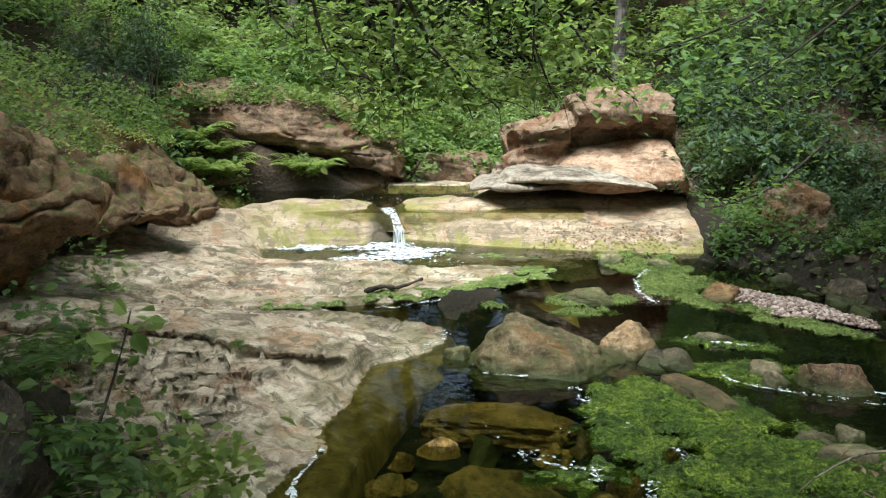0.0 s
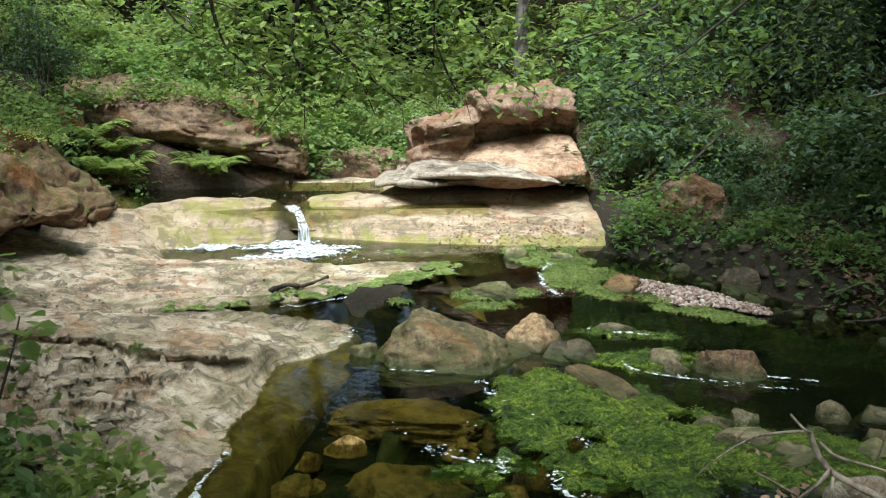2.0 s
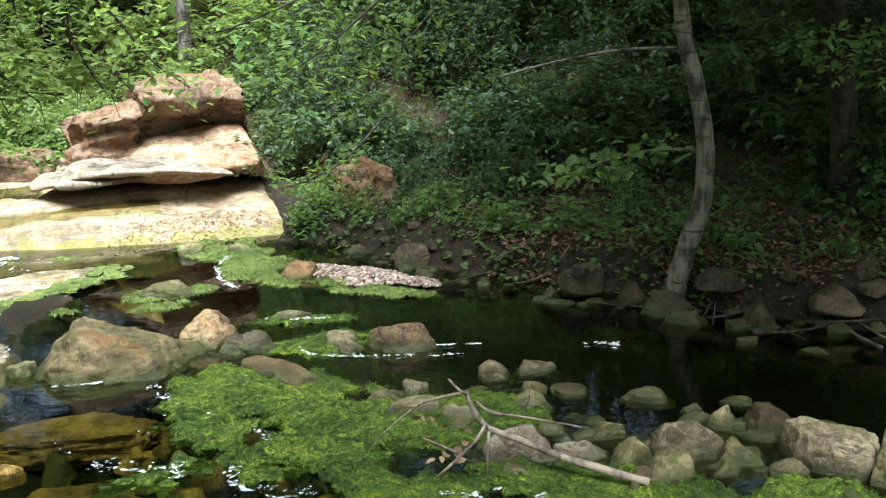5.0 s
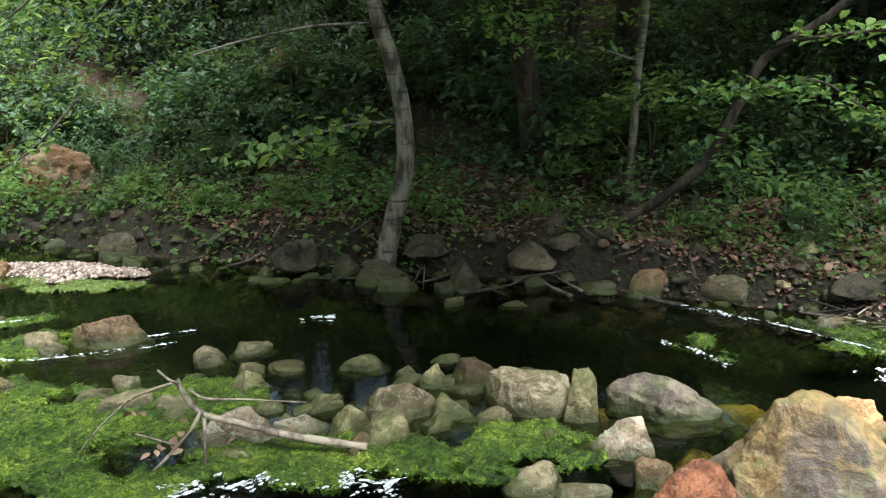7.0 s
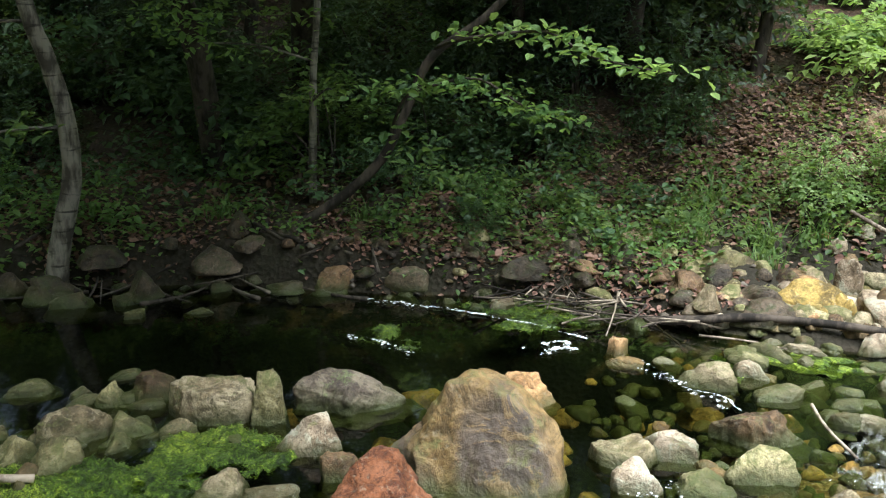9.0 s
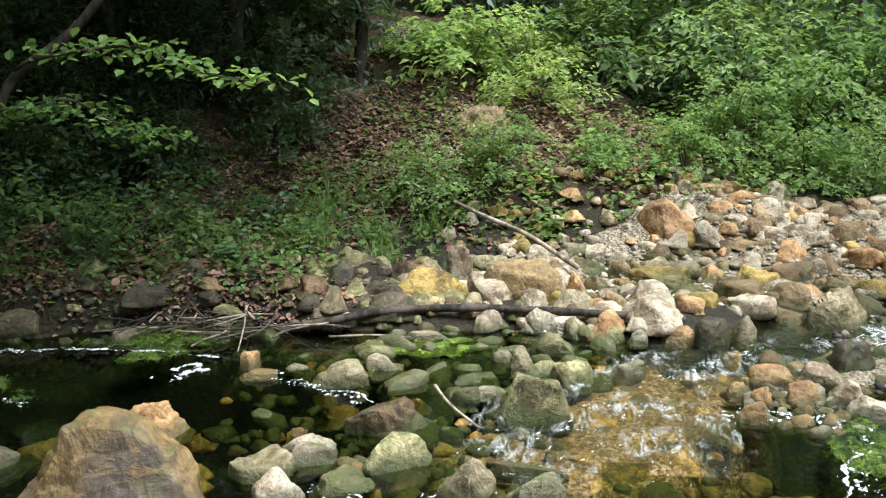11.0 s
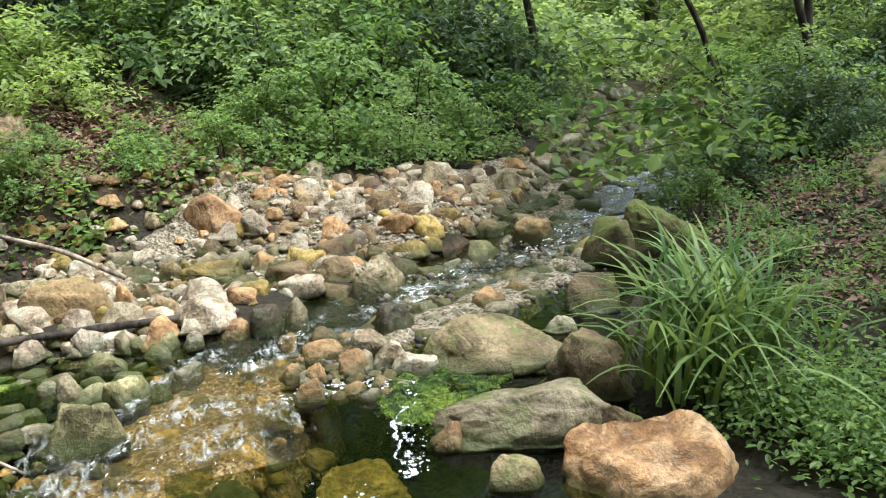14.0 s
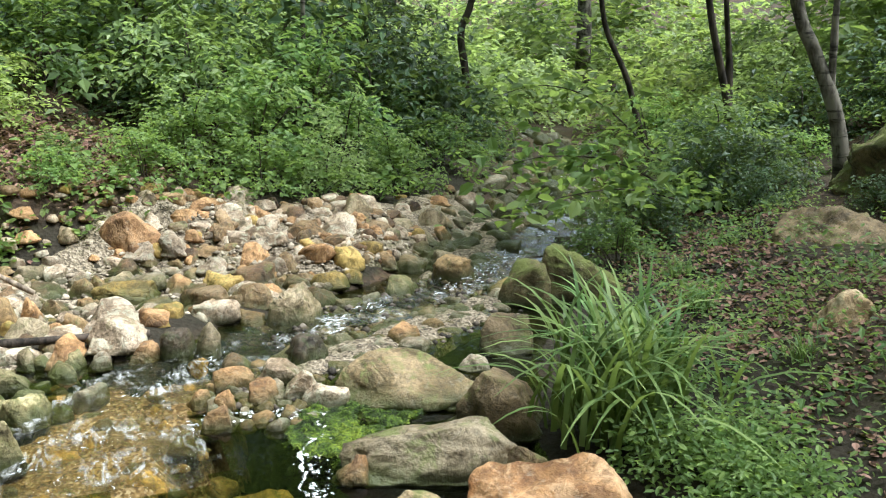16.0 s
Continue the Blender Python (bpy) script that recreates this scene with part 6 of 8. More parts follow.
def foam_line(points, wide, dense, label="white foam drifting on the water", size=(0.003, 0.011), z=0.009):
    """Irregular flat bubbles of foam along a line."""
    V, F = [], []
    run = 0.0
    for (ax, ay), (bx, by) in zip(points, points[1:]):
        length = math.hypot(bx - ax, by - ay)
        if wide <= 0.05:
            n = max(int(length / 0.008), 2)
            t = np.linspace(0, 1, n)
            s = run + t * length
            off = (1.2 * wide + 0.025) * fbm(s * 6, 0 * s + ax, octaves=4, seed=92)
            half = np.clip(0.008 * vnoise(s * 11, 0 * s + ay, seed=93) + 0.005 * vnoise(s * 60, 0 * s, seed=94) + 0.0034, 0, None)
            px, py = -(by - ay) / length, (bx - ax) / length
            x, y = ax + (bx - ax) * t + px * off, ay + (by - ay) * t + py * off
            b0 = len(V)
            zz = water_z(x, y) + z
            for i in range(n):
                for q, up in ((-1.0, 0.0), (-0.4, 0.35), (0.4, 0.35), (1.0, 0.0)):
                    V.append((x[i] + px * half[i] * q, y[i] + py * half[i] * q, zz[i] + up * half[i]))
            F += [(b0 + 4 * i + j, b0 + 4 * i + j + 1, b0 + 4 * i + j + 5, b0 + 4 * i + j + 4) for i in range(n - 1) for j in range(3) if half[i] + half[i + 1] > 0]
            run += length
        for _ in range(int(length * dense * (1.1 if wide <= 0.05 else 1.0))):
            t = rng.rand()
            w = 1.25 * wide * rng.normal()
            x = ax + (bx - ax) * t - (by - ay) / length * w
            y = ay + (by - ay) * t + (bx - ax) / length * w
            if float(vnoise(np.array([x * 24]), np.array([y * 24]), seed=91)[0]) < 0.0:
                continue
            r = size[0] * (size[1] / size[0]) ** (rng.rand() ** 1.4)
            n, b0 = 7, len(V)
            turn, sq = rng.uniform(0, 6.3), rng.uniform(0.45, 1)
            zz = float(water_z(np.array(x), np.array(y))) + z + rng.uniform(0, 0.003)
            for i in range(n):
                a = 2 * math.pi * i / n
                rr = r * rng.uniform(0.7, 1.25)
                u, v = rr * math.cos(a), rr * sq * math.sin(a)
                V.append((x + u * math.cos(turn) - v * math.sin(turn), y + u * math.sin(turn) + v * math.cos(turn), zz))
            V.append((x, y, zz + 0.2 * r * sq))
            F += [(b0 + i, b0 + (i + 1) % n, b0 + n) for i in range(n)]
    return tagged(new("foam", mesh_data("foam", V, F, M["foam"])), label, "foam", kind="stuff")


FAN = blobs([(-0.42, 7.62, 0.22, 0.16, 0), (-0.75, 7.52, 0.5, 0.12, -6), (-1.15, 7.50, 0.38, 0.07, -4), (-0.5, 7.18, 0.6, 0.14, 4), (-0.1, 7.3, 0.5, 0.2, 0)])


def fan_edge(X, Y):
    return np.minimum(FAN(X, Y), 0.45) + 0.32 * fbm(X * 3.5, Y * 14, octaves=5, seed=95, gain=0.65) - 0.20 - 0.35 * ss((X + 0.2) / 0.5) * ss((7.5 - Y) / 0.3)


tagged(new("foam", sheet("foam", -1.6, 0.45, 6.9, 7.75, 0.012, lambda X, Y: 0.004 + 0.016 * np.abs(fbm(X * 16, Y * 24, octaves=3, seed=96)) + 0.03 * np.exp(-((X + 0.42) ** 2 + (Y - 7.52) ** 2) / 0.012), fan_edge, M["foam"])),
       "white foam fan spreading below the small waterfall", "foam", kind="stuff")
foam_line([(-0.8, 7.1), (-0.2, 7.1), (0.3, 7.2)], 0.10, 120, "white foam below the small waterfall", (0.004, 0.016))
foam_line([(-0.42, 7.55), (-0.36, 7.38)], 0.07, 900, "white foam below the small waterfall", (0.01, 0.045))
foam_line([(-0.95, 7.02), (-0.5, 6.95), (0.2, 7.0)], 0.08, 90)
foam_line([(-0.57, 3.0), (-0.57, 3.17), (-0.55, 3.32), (-0.52, 3.47), (-0.48, 3.6)], 0.003, 420, "thin white foam line along the ledge", (0.004, 0.010))
foam_line([(0.6, 4.3), (0.72, 4.02), (0.82, 3.75), (0.92, 3.6), (1.04, 3.35)], 0.018, 260)
foam_line([(0.3, 3.56), (0.42, 3.5), (0.5, 3.42), (0.62, 3.4), (0.57, 3.3)], 0.02, 240)
foam_line([(0.82, 3.3), (0.75, 3.2), (0.85, 3.05), (1.0, 2.95)], 0.02, 300)
foam_line([(0.2, 3.62), (0.55, 3.9), (0.62, 4.2)], 0.12, 40)
foam_line([(1.3, 2.82), (1.5, 2.66), (1.72, 2.56), (1.9, 2.35), (2.03, 2.2)], 0.035, 700, "white foam along the algae edge", (0.004, 0.015))
foam_line([(-0.42, 5.72), (-0.1, 5.88), (0.3, 6.15), (0.6, 6.45), (0.82, 6.75)], 0.015, 130)
foam_line([(0.03, 5.25), (-0.02, 5.02), (-0.14, 4.86)], 0.012, 200)
foam_line([(1.5, 6.75), (1.36, 6.5), (1.3, 6.1), (1.36, 5.82)], 0.012, 200)
foam_line([(0.2, 4.52), (0.5, 4.5), (0.75, 4.55)], 0.008, 150)
foam_line([(1.35, 5.1), (1.7, 4.98)], 0.03, 130)
foam_line([(1.38, 4.62), (1.42, 4.4), (1.7, 4.2), (2.1, 4.05)], 0.012, 150)
foam_line([(1.9, 4.3), (2.25, 4.15)], 0.01, 200)
foam_line([(2.72, 3.9), (2.85, 3.8)], 0.02, 700, "small raft of white foam on dark water", (0.006, 0.025))
foam_line([(4.0, 1.58), (4.2, 1.45)], 0.02, 600, "small raft of white foam on dark water", (0.006, 0.025))
foam_line([(4.12, 1.12), (4.0, 0.9), (3.9, 0.7), (3.8, 0.55)], 0.015, 330)
foam_line([(4.25, 2.65), (4.35, 2.2), (4.38, 1.75), (4.3, 1.4)], 0.01, 150)
foam_line([(3.75, 2.42), (3.76, 2.2), (3.72, 2.02)], 0.012, 200)
foam_line([(3.83, -0.8), (3.85, -1.0), (3.83, -1.17), (3.7, -1.28), (3.5, -1.2), (3.3, -1.15), (3.05, -1.1)], 0.022, 420, "white foam along the algae edge", (0.003, 0.012))
foam_line([(2.9, -0.5), (3.1, -0.7), (2.95, -0.95)], 0.05, 60)
foam_line([(3.0, 0.75), (3.15, 0.6), (3.0, 0.45)], 0.03, 260)
def ripples(points, wide, count, label, seed, size=1.0):
    """Thin white crests, broken water and modelled sky glints, that run with the stream."""
    r = np.random.RandomState(seed)
    Q = np.array(points)
    t = r.uniform(0, len(Q) - 1.001, count)
    i = t.astype(int)
    way = Q[i + 1] - Q[i]
    way /= np.linalg.norm(way, axis=1)[:, None]
    C = Q[i] + (Q[i + 1] - Q[i]) * (t - i)[:, None] + np.stack([-way[:, 1], way[:, 0]], -1) * (wide * r.normal(size=count))[:, None]
    ok = vnoise(C[:, 0] * 6, C[:, 1] * 6, seed=seed) > -0.1
    C, way = C[ok], way[ok]
    V, F = [], []
    for c, w in zip(C, way):
        a = r.normal() * 0.5
        u = np.array((w[0] * math.cos(a) - w[1] * math.sin(a), w[0] * math.sin(a) + w[1] * math.cos(a)))
        s = np.array((-u[1], u[0]))
        long, thick = r.uniform(0.008, 0.035) * size, r.uniform(0.0004, 0.0016) * size
        bend = r.normal() * 0.25
        z0 = float(water_z(np.array(c[0]), np.array(c[1]))) + 0.022
        b = len(V)
        for j in range(5):
            q = j / 4 - 0.5
            m = c + u * long * q + s * long * bend * (q * q * 4 - 0.5)
            h = thick * (1 - (2 * q) ** 2) + 0.0008
            V += [(*(m - s * h), z0), (*(m + s * h * 0.2), z0 + h * 0.9), (*(m + s * h), z0)]
        F += [(b + 3 * j + k, b + 3 * j + k + 1, b + 3 * j + k + 4, b + 3 * j + k + 3) for j in range(4) for k in (0, 1)]
    return tagged(new("foam", mesh_data("foam", V, F, M["foam"])), label, "foam", kind="stuff")


ripples([(3.05, 0.15), (3.4, 0.1), (3.62, -0.1), (3.75, -0.35), (4.1, -0.62), (4.4, -0.85), (4.65, -1.35)], 0.10, 90, "white streaks for broken water and sky glints in the riffle", 1)
ripples([(3.35, -0.25), (3.55, -0.35), (3.8, -0.6)], 0.14, 40, "white streaks for broken water and sky glints in the riffle", 2)
ripples([(4.65, -1.35), (5.05, -2.1), (5.3, -2.7), (5.9, -3.2), (6.4, -3.75), (7.4, -4.5)], 0.06, 240, "white streaks for broken water and sky glints in the riffle", 3, 2.2)
ripples([(6.4, -3.75), (9.4, -5.9), (12, -7.3)], 0.2, 200, "white streaks for broken water and sky glints downstream", 4, 2.5)
foam_line([(-1.2, 8.6), (0.0, 8.75), (0.6, 9.0)], 0.10, 60, "specks of foam on the upper pool", (0.004, 0.014), 0.236)


# ---- plants ----
def crown_points(count, clumps, seed, spread=0.2, flat=0.5, hollow=0.45):
    """Places and facings for leaves in uneven clumps that fill a dome of radius 1."""
    r = np.random.RandomState(seed)
    C = r.normal(size=(clumps, 3))
    C /= np.linalg.norm(C, axis=1)[:, None]
    C[:, 2] = np.abs(C[:, 2]) * 1.15 - 0.12
    C *= (hollow + (1 - hollow) * r.rand(clumps) ** 0.6)[:, None]
    C *= r.uniform(0.75, 1.18, clumps)[:, None]
    which = r.randint(clumps, size=count)
    size = r.uniform(0.55, 1.3, clumps)[which][:, None] * spread
    D = r.normal(size=(count, 3)) * (1, 1, flat) * size
    P = C[which] + D
    N = C[which] * 0.5 + D * 1.2 + r.normal(size=(count, 3)) * 0.35 + (0, 0, 0.75)
    return P, N, C


def twig_points(count, twigs, seed, scale, flat=0.25, jitter=0.07):
    """Leaves strung along twigs that spread out from a stool, as on a hazel."""
    r = np.random.RandomState(seed)
    C = r.normal(size=(twigs, 3))
    C[:, 2] = np.abs(C[:, 2]) * 1.0 + 0.1
    C /= np.linalg.norm(C, axis=1)[:, None]
    C *= r.uniform(0.55, 1.15, twigs)[:, None]
    start = C * (0.2, 0.2, 0.35) + r.normal(size=(twigs, 3)) * 0.06
    C[:, 2] -= 0.12 * r.rand(twigs)
    w = r.randint(twigs, size=count)
    t = r.uniform(0.25, 1.0, count) ** 0.75
    bow = np.stack([0 * t, 0 * t, 0.22 * np.sin(t * np.pi)], -1)
    P = start[w] + (C[w] - start[w]) * t[:, None] + bow + r.normal(size=(count, 3)) * (jitter, jitter, jitter * 0.6)
    N = r.normal(size=(count, 3)) * (flat + 0.15) + P * 0.35 + (0, 0, 0.8)
    return P * scale, N, start * scale, C * scale


def shrub(name, label, material, seed, leaves=2300, clumps=70, leaf=0.095, scale=(1, 1, 1.05), flat=0.25, aspect=0.58, stems=6, jitter=0.07):
    ob = tagged(new(name), label, "shrub", "shrubs on the wooded banks")
    P, N, S, C = twig_points(leaves, clumps, seed, scale, flat, jitter)
    part("foliage", leaf_mesh("foliage", P, N, leaf, material, seed, aspect=aspect), ob)
    V, F = [], []
    for i in range(stems):
        mid = (S[i] + C[i]) / 2 + np.array((0, 0, 0.2))
        v, f = tube_geometry([(S[i][0] * 0.3, S[i][1] * 0.3, -0.15), tuple(S[i]), tuple(mid), tuple(C[i])], 0.016, 0.003, 4, 0.1, seed + i, 2)
        F += [tuple(q + len(V) for q in face) for face in f]
        V += v
    part("branchwork", mesh_data("branchwork", V, F, M["twig"]), ob)
    return ob


def fern(name, label, material, seed, fronds=9, length=0.5):
    """Arching fronds, each with two rows of leaflets."""
    ob = tagged(new(name), label, "fern", "ferns on the banks")
    r = np.random.RandomState(seed)
    V, F = [], []
    for i in range(fronds):
        a = 2 * math.pi * (i + r.uniform(-0.3, 0.3)) / fronds
        long = length * r.uniform(0.7, 1.15)
        lift = r.uniform(0.9, 1.6)
        out = np.array((math.cos(a), math.sin(a), 0))
        side = np.array((-math.sin(a), math.cos(a), 0))
        steps = 15
        for j in range(1, steps + 1):
            t = j / steps
            p = out * long * t + np.array((0, 0, long * (lift * t - 0.75 * lift * t * t)))
            w = long * 0.26 * math.sin(math.pi * min(1, t * 0.82 + 0.14)) + 0.01
            for sgn in (-1, 1):
                tip = p + side * sgn * w + out * w * 0.35 - np.array((0, 0, w * 0.22))
                mid1 = p + side * sgn * w * 0.45 + out * (0.030 * long / 0.5)
                mid2 = p + side * sgn * w * 0.45 - out * (0.016 * long / 0.5)
                b = len(V)
                V += [tuple(p), tuple(mid1), tuple(tip), tuple(mid2)]
                F.append((b, b + 1, b + 2, b + 3))
    part("frond_crown", mesh_data("frond_crown", V, F, material, smooth=False), ob)
    return ob


def grass_tuft(name, label, seed, blades=150, length=0.6, width=0.011, spread=0.1, material=None):
    ob = tagged(new(name), label, "grass")
    r = np.random.RandomState(seed)
    V, F = [], []
    for i in range(blades):
        a = r.uniform(0, 2 * math.pi)
        long = length * r.uniform(0.5, 1.15)
        lean = r.uniform(0.25, 1.0)
        out = np.array((math.cos(a), math.sin(a), 0))
        side = np.array((-math.sin(a), math.cos(a), 0))
        foot = np.array((r.normal() * spread, r.normal() * spread, -0.03))
        b = len(V)
        steps = 7
        for j in range(steps + 1):
            t = j / steps
            p = foot + out * long * lean * 0.75 * t ** 1.5 + np.array((0, 0, long * (1.05 * t - (0.25 + 0.55 * lean) * t * t)))
            w = width * (1 - t ** 2.5) * 0.5 + 0.0006
            V += [tuple(p - side * w), tuple(p + side * w)]
        F += [(b + 2 * j, b + 2 * j + 1, b + 2 * j + 3, b + 2 * j + 2) for j in range(steps)]
    part("blade_tuft", mesh_data("blade_tuft", V, F, material or L["grass"]), ob)
    return ob


def at_ground(x, y, sink=0.0):
    return float(ground_z(np.array([x]), np.array([y]))[0]) - sink


KINDS = [
    shrub("shrub", "bright green leafy shrub on the wooded slope", L["bright"], 1, 1600, 46, 0.09, (1, 1, 1.05), 0.06, 0.6, 6, 0.055),
    shrub("shrub", "mid green leafy shrub on the wooded slope", L["mid"], 2, 1600, 46, 0.088, (1, 1, 1.05), 0.08, 0.6, 6, 0.06),
    shrub("shrub", "leafy shrub with deep shade put into its leaf colour", L["dark"], 3, 1600, 64, 0.095),
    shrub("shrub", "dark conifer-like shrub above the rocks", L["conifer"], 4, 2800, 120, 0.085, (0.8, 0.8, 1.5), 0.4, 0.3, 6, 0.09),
    shrub("shrub", "pale green small-leaved shrub, leaf colour raised as if sunlit", L["pale"], 5, 2000, 60, 0.07, (1, 1, 1.05), 0.08, 0.6, 6, 0.05),
    shrub("shrub", "yellow-green shrub with sunlight put into its leaf colour", L["yellow"], 6, 1300, 44, 0.10, (1, 1, 0.95), 0.12, 0.55, 6, 0.06),
]
for i, o in enumerate(KINDS):
    o.location = (-20 - 3 * i, -25, float(at_ground(-20 - 3 * i, -25)))


FAR = {}


def shape_arrays(me):
    co = np.empty(len(me.vertices) * 3)
    me.vertices.foreach_get("co", co)
    return co.reshape(-1, 3), [list(p.vertices) for p in me.polygons]


def plant(kind, x, y, scale, high=1.0, sink=0.1):
    if math.hypot(x, y) > 12.2:
        FAR.setdefault(kind, []).append((x, y, at_ground(x, y, sink * scale), rng.uniform(0, 6.28), scale * high ** 0.35, scale * high ** 0.65))
        return None
    ob = copy_thing(KINDS[kind], pose(x, y, at_ground(x, y, sink * scale), 0, 0, rng.uniform(0, 360)))
    ob.scale = (scale * high ** 0.35, scale * high ** 0.35, scale * high ** 0.65)
    return ob


def thicket(count, x0, x1, y0, y1, kinds, low, high, tall=(0.8, 1.15), least=0.5, gap=0.5, test=None):
    placed = []
    for _ in range(count * 25):
        if len(placed) >= count:
            break
        x, y = rng.uniform(x0, x1), rng.uniform(y0, y1)
        d = float(shore(np.array(x), np.array(y))[0])
        if d < least or (test and not test(x, y)):
            continue
        s = rng.uniform(low, high)
        if any((x - a) ** 2 + (y - b) ** 2 < (gap * (s + c)) ** 2 for a, b, c in placed):
            continue
        placed.append((x, y, s))
        kind, high = kinds[rng.randint(len(kinds))], rng.uniform(*tall)
        if kind is not None:
            plant(kind, x, y, s, high)


def not_camera(x, y):
    return math.hypot(x - 0.2, y + 0.2) > 4.5


# slopes upstream: pale and yellow kinds paint in the sunlit haze
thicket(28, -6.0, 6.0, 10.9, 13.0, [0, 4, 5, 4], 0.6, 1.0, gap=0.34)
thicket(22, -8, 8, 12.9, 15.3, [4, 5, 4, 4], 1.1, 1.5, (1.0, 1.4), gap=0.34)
thicket(12, -2.8, -0.4, 10.1, 11.2, [1, 0, 4], 0.3, 0.5, gap=0.36)
thicket(10, 0.8, 3.4, 9.9, 11.2, [0, 1], 0.35, 0.6, gap=0.36)
thicket(12, -0.6, 1.2, 11.0, 12.4, [0, 4, 0], 0.35, 0.6, gap=0.34, least=-9)
# western bank
for kind, x, y, s, h in ((0, -2.2, 10.9, 0.6, 1.0), (4, -1.5, 11.0, 0.6, 1.0), (0, -3.0, 11.2, 0.8, 1.0), (1, -3.6, 10.4, 0.7, 1.1), (5, -2.6, 11.6, 0.9, 1.0), (0, -1.0, 11.5, 0.6, 1.0), (4, 0.3, 11.8, 0.6, 1.0), (0, -1.95, 9.0, 0.2, 1.0), (4, -1.35, 9.2, 0.16, 1.0), (2, -1.5, 2.85, 0.26, 1.0), (2, -1.3, 2.45, 0.24, 1.0), (1, -1.15, 2.75, 0.16, 1.0), (2, -1.85, 3.2, 0.34, 1.0), (2, -1.55, 2.55, 0.30, 1.0), (1, -2.1, 3.95, 0.32, 1.0), (1, -2.3, 4.45, 0.34, 1.0), (1, -2.75, 4.6, 0.45, 1.3), (1, -2.6, 5.75, 0.35, 1.2), (1, -3.0, 5.9, 0.5, 1.3), (3, -2.75, 9.1, 0.55, 1.1), (3, -3.2, 8.7, 0.65, 1.2), (0, -2.45, 7.35, 0.22, 1.0)):
    plant(kind, x, y, s, h, 0.1 if y < 8.8 or y > 9.3 else -0.9)
thicket(14, -5.0, -2.9, 4.2, 7.4, [1, 1, 0, 2], 0.35, 0.65, gap=0.36)
thicket(11, -6.0, -2.9, 7.4, 10.8, [3, 3, 1], 0.6, 0.95, gap=0.4)
thicket(14, -8.5, -4.8, 4.0, 12.0, [1, 0, 3], 0.9, 1.4, gap=0.4)
# shaded eastern bank: the dark leaf kind carries the shade in its colour
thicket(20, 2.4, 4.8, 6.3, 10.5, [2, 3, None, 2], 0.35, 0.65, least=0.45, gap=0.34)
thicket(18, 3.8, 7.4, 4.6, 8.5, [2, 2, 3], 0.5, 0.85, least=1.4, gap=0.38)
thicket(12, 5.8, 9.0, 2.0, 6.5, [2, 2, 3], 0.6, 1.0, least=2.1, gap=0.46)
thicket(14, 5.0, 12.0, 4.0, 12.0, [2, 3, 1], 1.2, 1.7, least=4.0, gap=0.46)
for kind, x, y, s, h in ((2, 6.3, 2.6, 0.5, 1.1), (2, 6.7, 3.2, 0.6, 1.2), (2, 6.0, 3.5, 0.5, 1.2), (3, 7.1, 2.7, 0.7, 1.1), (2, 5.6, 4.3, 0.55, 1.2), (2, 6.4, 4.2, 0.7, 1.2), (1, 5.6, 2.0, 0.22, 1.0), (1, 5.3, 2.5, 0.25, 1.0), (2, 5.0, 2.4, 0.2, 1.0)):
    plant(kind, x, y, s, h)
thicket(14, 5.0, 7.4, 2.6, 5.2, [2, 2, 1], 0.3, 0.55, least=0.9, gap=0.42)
# sunny slope downstream
for kind, x, y, s, h in ((0, 7.85, -1.8, 0.62, 1.1), (4, 8.24, -2.72, 0.6, 1.0), (0, 7.45, -1.3, 0.45, 1.0), (4, 8.4, -1.5, 0.8, 1.2), (0, 8.9, -2.4, 0.8, 1.2), (2, 9.4, -3.4, 0.9, 1.1), (4, 6.45, 0.75, 0.36, 0.9), (0, 6.62, 0.30, 0.32, 0.9), (2, 7.4, 2.0, 0.6, 1.1), (2, 8.1, 2.5, 0.8, 1.2), (2, 6.9, 1.9, 0.42, 1.1), (3, 7.9, 3.3, 1.0, 1.1), (2, 8.9, -1.1, 0.6, 1.0), (2, 9.3, -2.7, 0.7, 1.0), (2, 9.9, -4.4, 0.7, 1.1), (0, 9.6, -6.8, 0.6, 1.0), (0, 11.0, -7.6, 0.7, 1.0),
                         (0, 6.95, -0.95, 0.30, 1.0), (0, 7.15, -1.75, 0.38, 1.0), (4, 7.4, -2.35, 0.42, 1.0), (0, 7.75, -3.05, 0.4, 1.0), (1, 8.6, -3.75, 0.5, 1.0), (5, 7.98, 0.10, 0.55, 0.9), (5, 8.4, 0.75, 0.75, 1.1), (1, 9.0, -0.3, 0.8, 1.0), (5, 8.7, 0.3, 0.6, 1.2), (1, 7.2, -0.4, 0.28, 0.9), (1, 7.1, 0.2, 0.26, 0.8), (0, 6.75, -0.35, 0.22, 0.9), (2, 8.2, 2.2, 0.8, 1.2), (3, 7.9, 2.9, 0.9, 1.2), (3, 8.8, 1.9, 0.9, 1.2)):
    plant(kind, x, y, s, h * (1.6 if kind in (0, 4) else 1.25))
# Mostly dark leaf kinds, painting a shaded hollow behind the brighter shrubs.
thicket(18, 9.4, 12.5, -4.0, 3.0, [2, 2, 1, 3], 0.7, 1.1, (1.2, 1.7), least=1.4, gap=0.38)
thicket(24, 12.3, 16.0, -8.0, 4.5, [1, 4, 1], 1.0, 1.6, (1.1, 1.5), least=0.9, gap=0.36)
# Far shrubs in pale kinds, their bright haze put into the leaf colour.
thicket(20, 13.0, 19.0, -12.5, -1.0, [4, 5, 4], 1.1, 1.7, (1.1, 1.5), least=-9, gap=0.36)
